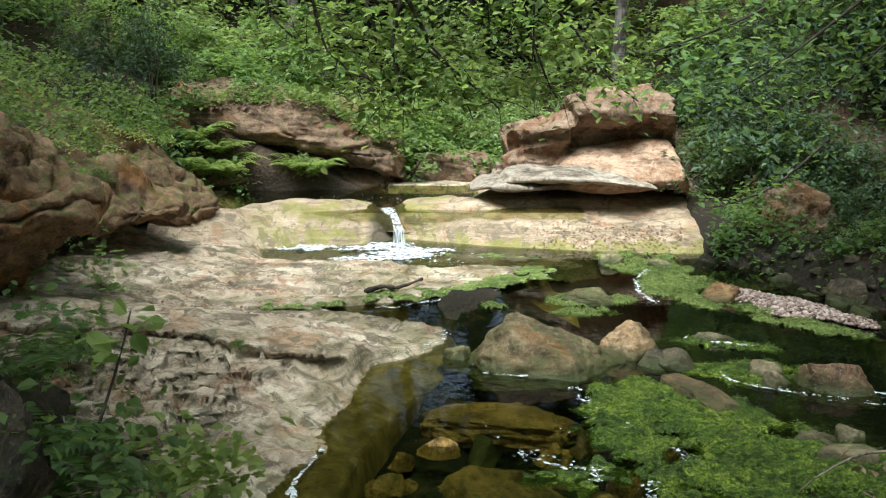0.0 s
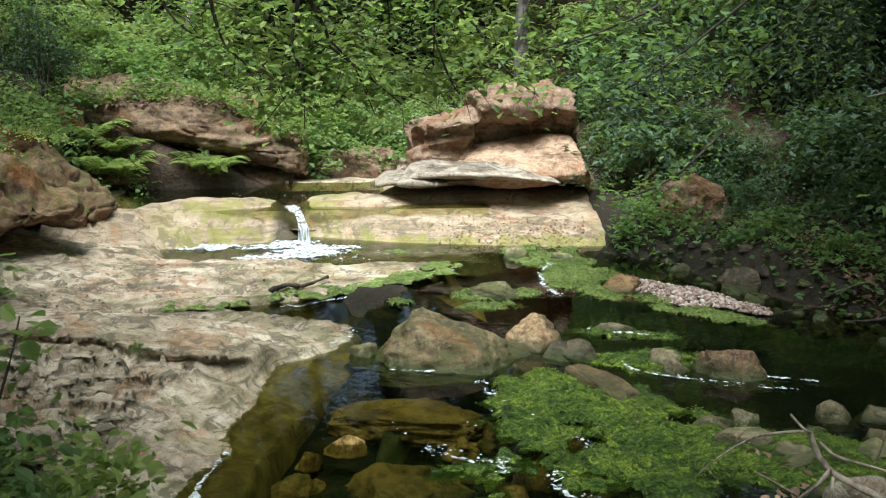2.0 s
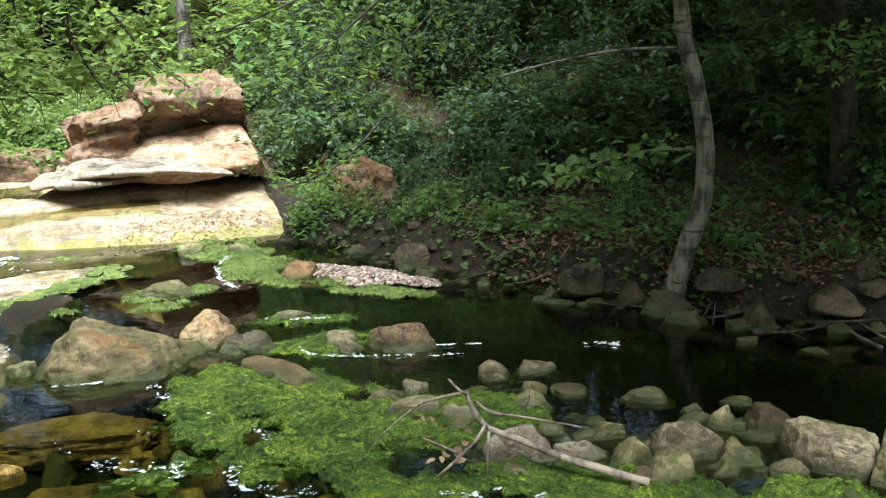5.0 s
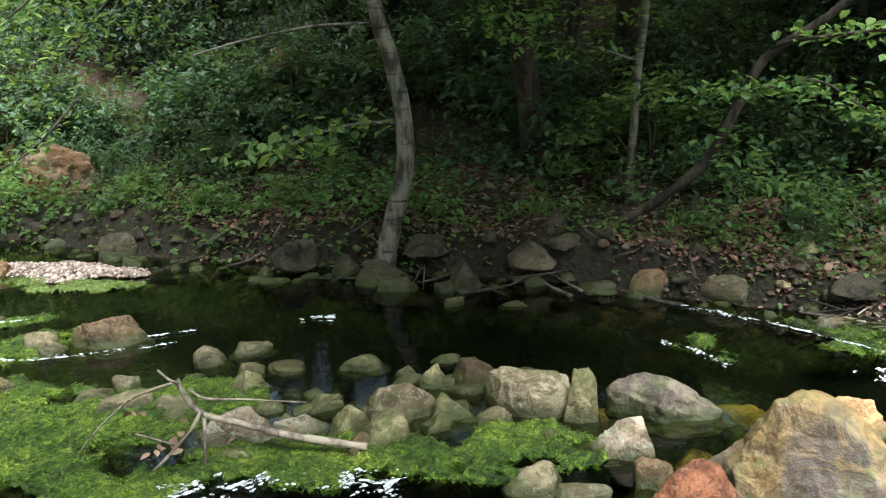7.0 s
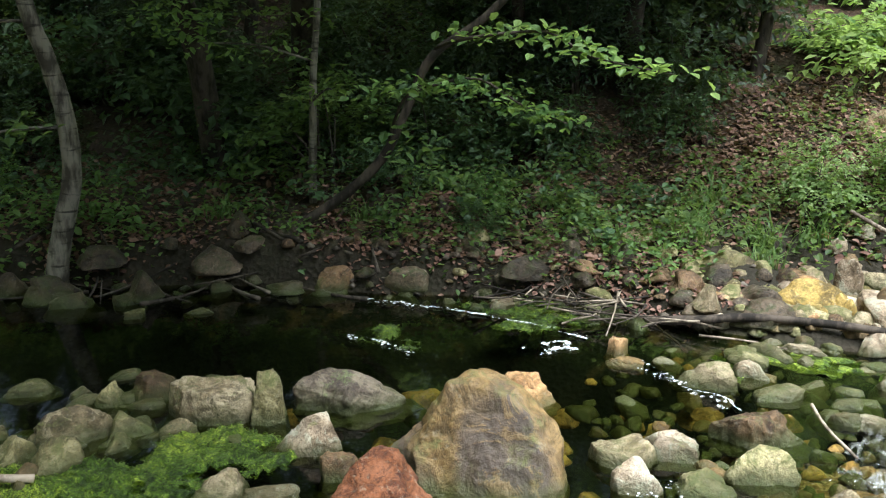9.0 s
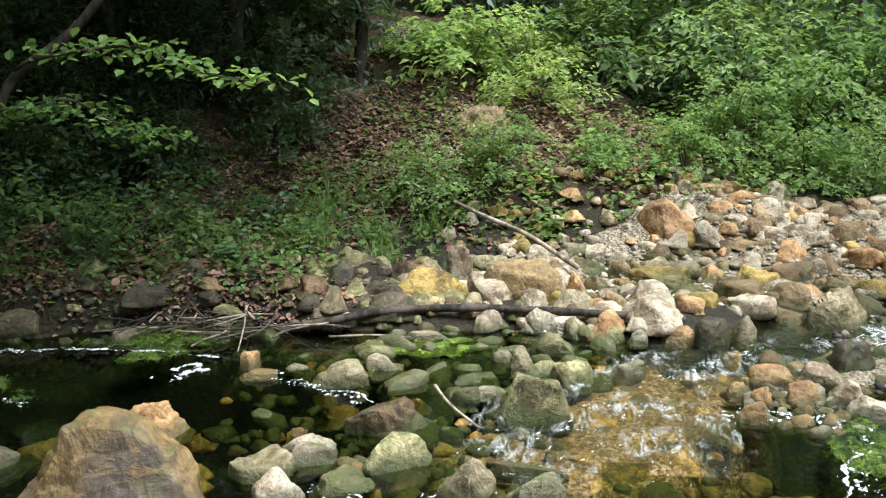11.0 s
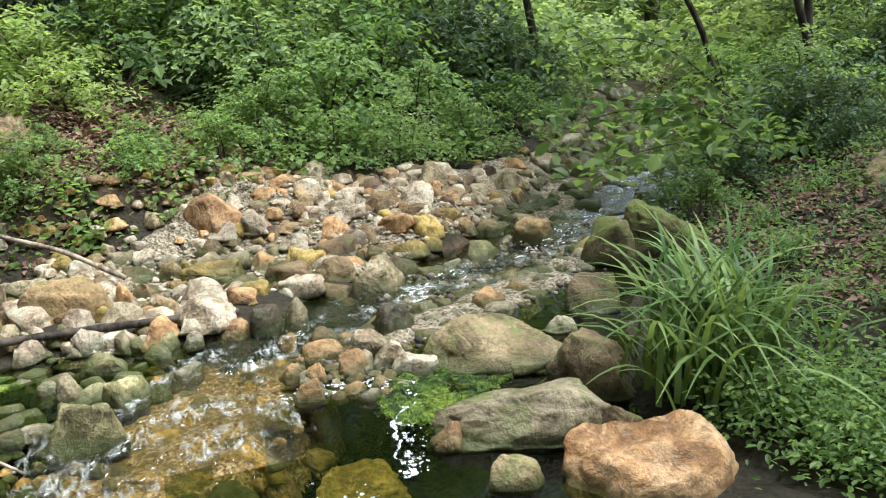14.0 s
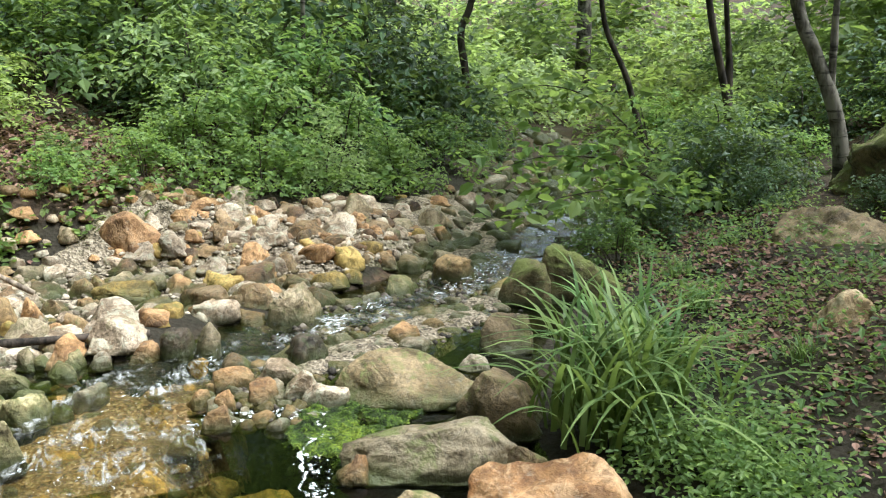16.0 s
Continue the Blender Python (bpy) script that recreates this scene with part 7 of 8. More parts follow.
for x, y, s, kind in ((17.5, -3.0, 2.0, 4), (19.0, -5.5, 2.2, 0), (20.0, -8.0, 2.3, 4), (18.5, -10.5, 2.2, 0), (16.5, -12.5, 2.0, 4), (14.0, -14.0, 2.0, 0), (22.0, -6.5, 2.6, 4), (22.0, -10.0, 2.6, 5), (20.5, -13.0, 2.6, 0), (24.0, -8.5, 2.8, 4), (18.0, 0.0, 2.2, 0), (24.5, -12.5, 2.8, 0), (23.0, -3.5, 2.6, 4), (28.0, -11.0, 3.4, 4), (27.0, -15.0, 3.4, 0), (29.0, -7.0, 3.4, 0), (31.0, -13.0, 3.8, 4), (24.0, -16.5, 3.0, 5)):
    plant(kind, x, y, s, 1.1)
# camera's own bank downstream
for kind, x, y, s, h in ((1, 5.1, -3.5, 0.34, 1.1), (2, 5.55, -4.1, 0.36, 1.0), (1, 5.75, -3.75, 0.3, 1.0), (1, 6.2, -4.3, 0.4, 1.0), (2, 5.35, -4.85, 0.34, 1.0), (2, 5.9, -5.3, 0.5, 1.0), (2, 4.55, -5.0, 0.26, 1.0), (2, 5.0, -6.0, 0.6, 1.1), (1, 3.9, -4.9, 0.3, 1.0)):
    plant(kind, x, y, s, h)
thicket(9, 6.0, 9.0, -7.4, -4.4, [1, 2, 0], 0.35, 0.6, least=0.5, gap=0.5, test=not_camera)
thicket(20, 6.5, 14.0, -14.0, -7.0, [0, 4, 5, 1], 0.8, 1.4, (1.1, 1.5), least=0.9, gap=0.38)
thicket(12, 2.5, 7.0, -12.0, -6.6, [2, 1], 0.9, 1.4, least=0.8, gap=0.42)
# behind the camera
thicket(6, -9, 1.0, -9, -4.5, [1, 2], 1.2, 1.7, least=1.0, gap=0.5)
thicket(4, -7, -3.8, -3, 3.0, [1, 2], 1.0, 1.4, least=1.0, gap=0.5)


def far_woods():
    """The shrubs beyond reach, joined: a far wood nobody could count."""
    for kind, spots in FAR.items():
        me = [c for c in KINDS[kind].children if c.name.startswith("foliage")][0].data
        P, F = shape_arrays(me)
        leaves = P.reshape(-1, 4, 3)[::2]
        P = (leaves[:, :1] + (leaves - leaves[:, :1]) * 1.35).reshape(-1, 3)
        F = np.array(F)[:len(P) // 2]
        V, faces = [], []
        for i, (x, y, z, turn, wide, tall) in enumerate(spots):
            c, s = math.cos(turn), math.sin(turn)
            V.append(np.stack([(P[:, 0] * c - P[:, 1] * s) * wide + x, (P[:, 0] * s + P[:, 1] * c) * wide + y, P[:, 2] * tall + z], -1))
            faces.append(F + i * len(P))
        tagged(new("far_shrubs", mesh_data("far_shrubs", np.concatenate(V), np.concatenate(faces), me.materials[0], smooth=False)), FAR_LABELS[kind], "shrubs", kind="stuff")


FAR_LABELS = ["bright green shrubs of the far wood", "mid green shrubs of the far wood", "shrubs of the far wood with shade in their leaf colour", "dark conifer-like shrubs of the far wood", "pale green shrubs of the far wood, brightened as if hazy", "yellow-green shrubs of the far wood, brightened as if sunlit"]
# Added row of big shrubs, mostly above view, that blocks sky in reflections.
for i in range(11):
    plant((0, 4, 1)[i % 3], -7.5 + 1.5 * i, 15.8 + 0.9 * (i % 2), 2.1, 1.25)
far_woods()


def herb_cover(name, label, regions, count, leaf, material, seed, tall=0.16, least=0.12, aspect=0.7, rounded=True, base=ground_z):
    """Low herbs whose leaves nobody could count."""
    r = np.random.RandomState(seed)
    f = blobs(regions)
    x0, x1, y0, y1 = bounds(regions)
    m = count // 9
    cx, cy = r.uniform(x0, x1, m * 6), r.uniform(y0, y1, m * 6)
    ok = (f(cx, cy) + 0.35 * fbm(cx * 1.7, cy * 1.7, octaves=3, seed=seed) > 0.05) & (shore(cx, cy)[0] > least)
    cx, cy = cx[ok][:m], cy[ok][:m]
    w = r.randint(len(cx), size=count)
    X, Y = cx[w] + r.normal(size=count) * 0.06, cy[w] + r.normal(size=count) * 0.06
    H = r.uniform(0.25, 1.0, len(cx))[w] * tall * r.uniform(0.3, 1.1, count)
    P = np.stack([X, Y, base(X, Y) + H], -1)
    N = r.normal(size=(count, 3)) * 0.35 + (0, 0, 1)
    return tagged(new(name, leaf_mesh(name, P, N, leaf, material, seed, rounded=rounded, aspect=aspect)), label, "herbs", kind="stuff")


herb_cover("herbs", "herbs and ivy with bank shade put into their leaf colour", [(3.4, 5.6, 1.0, 0.8, -45), (4.4, 4.4, 1.2, 0.7, -45), (5.3, 3.4, 1.0, 0.7, -45), (5.5, 2.2, 0.6, 0.8, 0)], 2600, 0.055, L["dark"], 61, 0.28, 0.4)
herb_cover("herbs", "mid green herbs along the bank foot", [(2.6, 7.2, 0.5, 0.7, 0), (3.0, 5.9, 0.4, 0.9, 20), (3.6, 5.1, 0.5, 0.4, -45), (5.3, 2.6, 0.4, 0.9, 20), (6.2, 1.3, 0.7, 0.9, 0)], 2800, 0.045, L["mid"], 62, 0.26, 0.2)
herb_cover("herbs", "fresh green herbs on the sunny slope", [(6.9, 0.6, 0.7, 1.0, 0), (7.2, -1.0, 0.6, 1.0, 0), (7.9, -2.0, 0.8, 0.7, 0)], 2400, 0.042, L["bright"], 63, 0.3, 0.9)
herb_cover("herbs", "fresh green herbs beside the path", [(2.55, -2.75, 0.55, 0.45, 0), (3.3, -2.9, 0.5, 0.45, 0), (2.9, -3.6, 1.0, 0.5, -20), (4.2, -3.1, 0.7, 0.35, -30), (5.0, -4.6, 0.9, 0.6, -30)], 4600, 0.028, L["bright"], 64, 0.14, 0.1, aspect=0.55)
herb_cover("herbs", "bright green herbs in the near corner", [(2.45, -2.35, 0.4, 0.28, -20), (2.75, -2.25, 0.2, 0.2, 0)], 3600, 0.03, L["bright"], 65, 0.22, 0.0, aspect=0.5)
herb_cover("herbs", "mid green herbs and grass spilling over the path", [(3.6, -3.3, 1.3, 0.7, -25), (2.6, -3.0, 0.7, 0.6, 0), (4.6, -3.9, 1.0, 0.5, -30)], 1700, 0.045, L["mid"], 181, 0.2, 0.1, aspect=0.4)
herb_cover("herbs", "lime green leaves at the edge of the ledge", [(-0.80, 2.72, 0.16, 0.22, 0)], 220, 0.055, L["yellow"], 182, 0.25, -9, base=lambda X, Y: 0.22 + 0 * X)
herb_cover("herbs", "green herbs between rocks of the western bank", [(-2.2, 4.3, 0.6, 0.5, 0), (-2.5, 5.8, 0.5, 0.5, 0), (-2.4, 7.6, 0.4, 0.4, 0), (-2.4, 8.8, 0.5, 0.4, 0)], 2600, 0.06, L["mid"], 66, 0.75, -9)
herb_cover("herbs", "mixed green herbs behind the waterlogged log", [(5.5, 1.6, 0.5, 0.6, 0), (6.0, 1.0, 0.4, 0.6, 0), (5.2, 2.3, 0.3, 0.5, 0)], 1000, 0.045, L["mid"], 177, 0.24, 0.2)
herb_cover("dry_leaves", "red-brown fallen leaves on the open slope", [(7.2, 1.2, 0.9, 0.9, 0), (7.3, -0.2, 0.6, 0.9, 0), (6.4, 2.0, 0.7, 0.7, 0), (8.0, 0.4, 0.7, 0.7, 0)], 8000, 0.042, L["dry"], 178, 0.04, 0.4)
herb_cover("herbs", "bright herbs at the foot of the western rocks", [(-2.1, 4.75, 0.35, 0.3, 0), (-2.0, 5.9, 0.3, 0.5, 0), (-2.2, 5.3, 0.3, 0.4, 0)], 1500, 0.045, L["bright"], 76, 0.3, -9)
herb_cover("herbs", "mixed dark and bright herbs in the near corner", [(-1.35, 3.0, 0.42, 0.5, 20), (-1.05, 2.6, 0.3, 0.3, 0)], 1100, 0.05, L["mid"], 77, 0.75, -9)
herb_cover("herbs", "bright trailing herbs in the near corner", [(-1.12, 2.95, 0.2, 0.35, 20)], 240, 0.06, L["bright"], 78, 0.7, -9)
herb_cover("dry_leaves", "fallen brown leaves on the shaded bank", [(4.2, 4.8, 1.5, 1.0, -45), (5.6, 2.6, 1.0, 1.2, 0), (6.6, 1.0, 0.9, 1.2, 0), (7.9, 1.6, 1.0, 1.4, 0), (7.6, -0.6, 0.9, 1.0, 0), (3.6, 6.0, 1.0, 0.7, -45)], 11000, 0.05, L["dry"], 67, 0.03, 0.1)
herb_cover("dry_leaves", "dark fallen leaves at the foot of the shaded bank", [(4.75, 2.6, 0.4, 0.9, 15), (5.1, 1.6, 0.5, 0.7, 0), (3.9, 4.1, 0.8, 0.4, -45), (3.2, 5.1, 0.5, 0.4, -45)], 5200, 0.036, L["dry"], 179, 0.02, 0.04)
herb_cover("herbs", "sparse herbs among stones at the bank foot", [(4.8, 2.4, 0.35, 0.9, 15), (5.2, 1.5, 0.4, 0.6, 0), (4.1, 3.9, 0.7, 0.3, -45)], 1500, 0.04, L["mid"], 180, 0.16, 0.05)
herb_cover("dry_leaves", "fallen brown leaves on the earthy path", [(3.6, -3.5, 1.4, 0.8, -25), (5.2, -4.2, 1.4, 0.6, -30), (2.6, -3.2, 0.8, 0.6, 0)], 7500, 0.032, L["dry"], 68, 0.025, 0.1)

herb_cover("herbs", "fresh green herbs between the far rocks", [(-0.6, 10.8, 1.4, 0.5, 0), (1.0, 10.6, 1.0, 0.6, 0), (-2.2, 10.5, 0.9, 0.6, 0), (2.9, 9.4, 0.7, 0.9, 0)], 4200, 0.06, L["bright"], 69, 0.35, -9)
herb_cover("herbs", "green herbs at the edge of the gravel bar", [(7.0, -1.2, 0.35, 1.3, 15), (7.7, -2.9, 0.5, 0.8, 30), (8.6, -3.8, 0.7, 0.5, -35), (10.5, -5.0, 1.6, 0.7, -30), (6.5, 0.3, 0.3, 0.8, 0), (13.0, -6.0, 1.5, 0.8, -30)], 3600, 0.06, L["bright"], 73, 0.32, 0.25)
herb_cover("herbs", "green herbs along the camera's bank downstream", [(8.0, -6.4, 1.6, 0.6, -32), (10.5, -8.0, 1.5, 0.8, -30), (6.3, -4.8, 0.8, 0.5, -30)], 3600, 0.07, L["mid"], 74, 0.35, 0.2)
herb_cover("herbs", "dark plants hanging over the bank foot", [(2.35, 7.0, 0.3, 0.6, 10), (2.75, 5.9, 0.25, 0.7, 15), (3.15, 5.0, 0.3, 0.5, 30), (3.75, 4.3, 0.35, 0.4, 45)], 1700, 0.05, L["mid"], 75, 0.26, 0.02)

# plants that grow on top of the rocks
def west_top(X, Y):
    return 0.80 + 0.45 * np.clip(-2.15 - X, 0, 3) + 0.12 * ss((5.8 - Y) / 0.5) * 2.2


herb_cover("herbs", "green mats of herbs on the western rocks", [(-2.75, 5.0, 0.45, 0.6, 0), (-2.7, 6.6, 0.4, 0.6, 0), (-2.75, 7.9, 0.4, 0.7, 0), (-3.3, 6.5, 0.5, 2.2, 0)], 4600, 0.045, L["mid"], 171, 0.28, -9, base=west_top)
herb_cover("herbs", "yellow-green moss cushions on the western rocks", [(-2.45, 6.5, 0.2, 0.4, 0), (-2.5, 7.7, 0.25, 0.4, 0), (-2.35, 5.1, 0.15, 0.3, 0)], 1500, 0.025, L["yellow"], 172, 0.06, -9, base=lambda X, Y: west_top(X, Y) - 0.02)
herb_cover("herbs", "dry grass and herbs on the cliff top", [(-1.6, 9.8, 1.2, 0.35, 0), (-2.4, 9.7, 0.6, 0.5, 0), (-1.0, 9.8, 0.4, 0.25, 0)], 3600, 0.05, L["bright"], 173, 0.2, -9, base=lambda X, Y: 1.02 - 0.35 * ss((X + 1.3) / 0.7))
herb_cover("dry_leaves", "fallen brown leaves on the cliff top", [(-1.6, 9.6, 1.2, 0.3, 0), (-2.4, 9.6, 0.6, 0.4, 0)], 900, 0.05, L["dry"], 174, 0.03, -9, base=lambda X, Y: 1.02 - 0.35 * ss((X + 1.3) / 0.7))
herb_cover("dry_leaves", "dark leaf fragments on the sandstone flats", [(-1.4, 6.2, 0.7, 0.8, 0), (-0.5, 6.3, 0.8, 0.3, 20), (-1.3, 5.3, 0.8, 0.4, 0)], 700, 0.02, L["dry"], 175, 0.004, -9, base=lambda X, Y: slab_z(X, Y) + 0.004)
herb_cover("dry_leaves", "leaf fragments on the sandstone slope", [(1.1, 7.6, 0.7, 0.3, 0), (1.6, 7.55, 0.5, 0.25, 0)], 800, 0.022, L["dry"], 176, 0.004, -9, base=lambda X, Y: rim_z(X, Y) + 0.004)
# Right-bank shrubs, mostly of the dark kind so the bank reads as shaded.
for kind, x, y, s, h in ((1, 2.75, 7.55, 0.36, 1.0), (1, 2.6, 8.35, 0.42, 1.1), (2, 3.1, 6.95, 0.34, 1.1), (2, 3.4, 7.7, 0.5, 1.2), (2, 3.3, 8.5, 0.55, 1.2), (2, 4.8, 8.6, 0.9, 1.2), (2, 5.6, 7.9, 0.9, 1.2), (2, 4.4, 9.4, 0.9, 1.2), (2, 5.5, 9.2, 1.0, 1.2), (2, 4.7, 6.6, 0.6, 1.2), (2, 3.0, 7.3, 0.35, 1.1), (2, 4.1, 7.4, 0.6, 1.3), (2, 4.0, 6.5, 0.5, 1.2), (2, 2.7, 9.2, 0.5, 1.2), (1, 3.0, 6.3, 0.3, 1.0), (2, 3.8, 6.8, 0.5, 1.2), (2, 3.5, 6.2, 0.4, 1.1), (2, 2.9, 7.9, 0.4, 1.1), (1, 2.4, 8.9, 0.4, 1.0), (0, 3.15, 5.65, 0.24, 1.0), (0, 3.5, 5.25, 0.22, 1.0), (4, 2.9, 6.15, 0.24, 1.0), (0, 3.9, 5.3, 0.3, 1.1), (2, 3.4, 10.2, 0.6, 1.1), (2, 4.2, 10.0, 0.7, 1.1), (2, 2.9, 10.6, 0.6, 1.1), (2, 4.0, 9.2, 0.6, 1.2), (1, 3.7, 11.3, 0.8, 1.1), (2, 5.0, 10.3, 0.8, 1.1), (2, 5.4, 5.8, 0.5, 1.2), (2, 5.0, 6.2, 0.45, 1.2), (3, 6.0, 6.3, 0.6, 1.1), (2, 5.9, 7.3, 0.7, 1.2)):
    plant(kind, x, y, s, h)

for kind, x, y, z, s in ((1, -2.2, 4.8, 1.1, 0.13), (0, -2.4, 5.1, 1.2, 0.15), (1, -2.4, 5.9, 0.75, 0.2), (0, -2.6, 5.6, 0.95, 0.22), (1, -2.3, 6.25, 0.7, 0.14), (1, -2.45, 6.7, 0.85, 0.16), (0, -2.7, 7.0, 0.95, 0.2), (1, -2.6, 7.7, 0.9, 0.18), (0, -2.45, 8.2, 0.8, 0.18),
                         (0, -1.85, 4.7, 0.10, 0.14), (0, -2.0, 5.45, 0.12, 0.16), (5, -2.05, 6.0, 0.12, 0.14), (0, -1.75, 4.35, 0.20, 0.14), (5, -1.65, 4.0, 0.25, 0.14), (1, -1.95, 6.6, 0.10, 0.12), (0, -1.6, 3.6, 0.3, 0.16), (0, -1.35, 3.1, 0.2, 0.13), (0, -0.95, 4.25, 0.22, 0.05), (4, -2.1, 9.0, 0.36, 0.16), (5, -1.3, 9.2, 0.36, 0.13)):
    c = copy_thing(KINDS[kind], pose(x, y, z, 0, 0, rng.uniform(0, 360)))
    c.scale = (s, s, s)

# ferns and big-leaved plants by the upper pool
FERN = fern("fern", "bright green fern by the upper pool", L["yellow"], 71, 13, 0.36)
FERN.matrix_basis = pose(-2.05, 8.95, 0.40)
for x, y, z, s in ((-2.25, 8.85, 0.42, 1.0), (-1.42, 9.22, 0.42, 0.8), (-1.22, 9.2, 0.40, 0.75), (-2.15, 9.1, 0.6, 0.9), (-2.35, 9.1, 0.72, 0.9)):
    c = copy_thing(FERN, pose(x, y, z, 0, 0, rng.uniform(0, 360)))
    c.scale = (s, s, s)
DARK_FERN = fern("fern", "dark green fern in the near shade", L["mid"], 72, 9, 0.5)
DARK_FERN.matrix_basis = pose(-1.3, 2.8, 0.28)
DARK_FERN.scale = (0.62, 0.62, 0.62)
for x, y, z, s, t in ((-1.12, 2.75, 0.15, 0.5, 40), (-1.45, 3.2, 0.45, 0.6, 100), (-0.98, 2.6, 0.1, 0.45, 200), (9.0, 0.9, 0.9, 1.3, 20), (9.5, 0.2, 0.9, 1.2, 60), (8.6, 1.2, 0.75, 1.0, 0), (6.6, -5.4, 0.3, 1.0, 0), (6.2, -4.9, 0.2, 0.9, 50)):
    c = copy_thing(DARK_FERN, pose(x, y, z if x < 0 else at_ground(x, y), 0, 0, t))
    c.scale = (s, s, s)

# the big grass tuft and smaller ones
tagged(grass_tuft("grass_tuft", "large arching tuft of long green grass", 81, 190, 0.92, 0.021, 0.13), group="grass tufts").matrix_basis = pose(3.12, -2.27, 0.1)
tagged(grass_tuft("grass_tuft", "arching tuft of long green grass", 82, 90, 0.7, 0.018, 0.10), group="grass tufts").matrix_basis = pose(3.38, -2.45, 0.15)
TUFT = tagged(grass_tuft("grass_tuft", "thin tuft of green grass on the bank", 83, 60, 0.32, 0.009, 0.06), group="grass tufts")
TUFT.matrix_basis = pose(5.75, 1.35, at_ground(5.75, 1.35))
for x, y, s in ((5.45, 1.25, 1.0), (5.3, 1.7, 0.9), (5.6, 0.9, 0.9), (6.3, 1.4, 1.1), (5.95, 1.0, 1.2), (4.9, 3.1, 0.9), (5.6, 2.2, 0.8), (4.4, 3.8, 0.8), (6.15, 0.7, 1.0), (5.4, 1.9, 0.7), (3.9, -3.2, 0.6), (3.0, -3.0, 0.6), (4.6, -3.6, 0.7)):
    c = copy_thing(TUFT, pose(x, y, at_ground(x, y), 0, 0, rng.uniform(0, 360)))
    c.scale = (s, s, s)


# ---- trees ----
def tree(label, trunk, r0, r1, bark, limbs=(), crown=None, seed=0, top=3.2):
    """A trunk through its points, carried on upward to its crown, with limbs and clumps of leaves."""
    ob = tagged(new("tree"), label, "tree", "trees of the wooded valley")
    pts = [Vector(p) for p in trunk]
    way = (pts[-1] - pts[-2]).normalized()
    pts = [pts[0] - Vector((0, 0, 0.25))] + pts
    end = pts[-1] + Vector((way.x * 0.6, way.y * 0.6, max(way.z, 0.5))).normalized() * top
    pts.append(pts[-1].lerp(end, 0.5))
    pts.append(end)
    part("trunk", tube("trunk", pts, r0, r1, bark, 12, 0.03, seed, 6), ob)
    for i, (points, a, b) in enumerate(limbs):
        part("limb", tube("limb", points, a, b, bark, 7, 0.1, seed + i, 4), ob)
    if crown:
        n, clumps, size, scale, mat = crown
        P, N, C = crown_points(n, clumps, seed, 0.22, 0.4, 0.3)
        P = P * scale + np.array(end) - np.array((0, 0, scale[2] * 0.3))
        part("crown", leaf_mesh("crown", P, N, size, mat, seed), ob)
        for i in range(8):
            c = C[i] * scale * 0.9 + np.array(end) - np.array((0, 0, scale[2] * 0.3))
            part("limb", tube("limb", [tuple(pts[-2].lerp(end, 0.3 + 0.08 * i)), tuple((np.array(end) + c) / 2), tuple(c)], r1 * 1.1, 0.006, bark, 6, 0.1, seed + i, 3), ob)
    return ob


def spray(points, count, leaf, material, seed, wide=0.12, rounded=True, flat=0.3):
    """Leaves along a twig."""
    r = np.random.RandomState(seed)
    Q = np.array(points)
    t = r.uniform(0, len(Q) - 1, count)
    i = np.minimum(t.astype(int), len(Q) - 2)
    P = Q[i] + (Q[i + 1] - Q[i]) * (t - i)[:, None] + r.normal(size=(count, 3)) * (wide, wide, wide * flat)
    N = r.normal(size=(count, 3)) * 0.4 + (0, 0, 1)
    return leaf_mesh("foliage", P, N, leaf, material, seed, rounded=rounded, aspect=0.62)


BIG = (5200, 60, 0.10, (2.3, 2.3, 1.3), L["dark"])
t1 = tree("grey-barked tree leaning over the shaded bank", [(3.57, 4.27, 0.10), (3.62, 4.24, 0.36), (3.67, 4.19, 0.63), (3.67, 4.19, 0.96), (3.62, 4.23, 1.29), (3.56, 4.28, 1.60)], 0.066, 0.035, M["bark"],
          [([(3.54, 4.29, 1.47), (3.18, 4.30, 1.47), (2.72, 4.24, 1.42), (2.40, 4.22, 1.36)], 0.010, 0.004), ([(3.64, 4.22, 0.91), (3.31, 4.21, 0.93), (2.99, 4.19, 0.89), (2.71, 4.13, 0.86)], 0.010, 0.004)], BIG, seed=1, top=2.4)
part("foliage", spray([(3.4, 4.22, 0.95), (3.0, 4.19, 0.89), (2.6, 4.1, 0.84)], 150, 0.075, L["mid"], 91, 0.12), t1)
t2 = tree("slender grey sapling on the shaded bank", [(4.94, 3.54, 0.22), (4.95, 3.53, 0.68), (4.96, 3.51, 1.13), (4.99, 3.48, 1.56)], 0.03, 0.015, M["bark"],
          [([(4.95, 3.53, 0.95), (4.8, 3.3, 1.05), (4.6, 3.1, 1.08)], 0.008, 0.003), ([(4.96, 3.51, 1.2), (4.75, 3.75, 1.3), (4.5, 4.0, 1.32)], 0.008, 0.003)], (2600, 40, 0.08, (1.4, 1.4, 0.8), L["mid"]), seed=2, top=2.0)
part("foliage", spray([(4.7, 3.6, 1.25), (4.5, 3.95, 1.32), (4.25, 3.9, 1.45), (4.1, 3.75, 1.5)], 190, 0.055, L["bright"], 92, 0.15), t2)
part("foliage", spray([(4.45, 4.35, 1.55), (4.7, 3.95, 1.52), (4.9, 3.5, 1.45)], 150, 0.06, L["bright"], 97, 0.13), t2)
part("foliage", spray([(4.95, 3.52, 0.95), (4.8, 3.3, 1.05), (4.6, 3.1, 1.08)], 70, 0.055, L["bright"], 98, 0.09), t2)
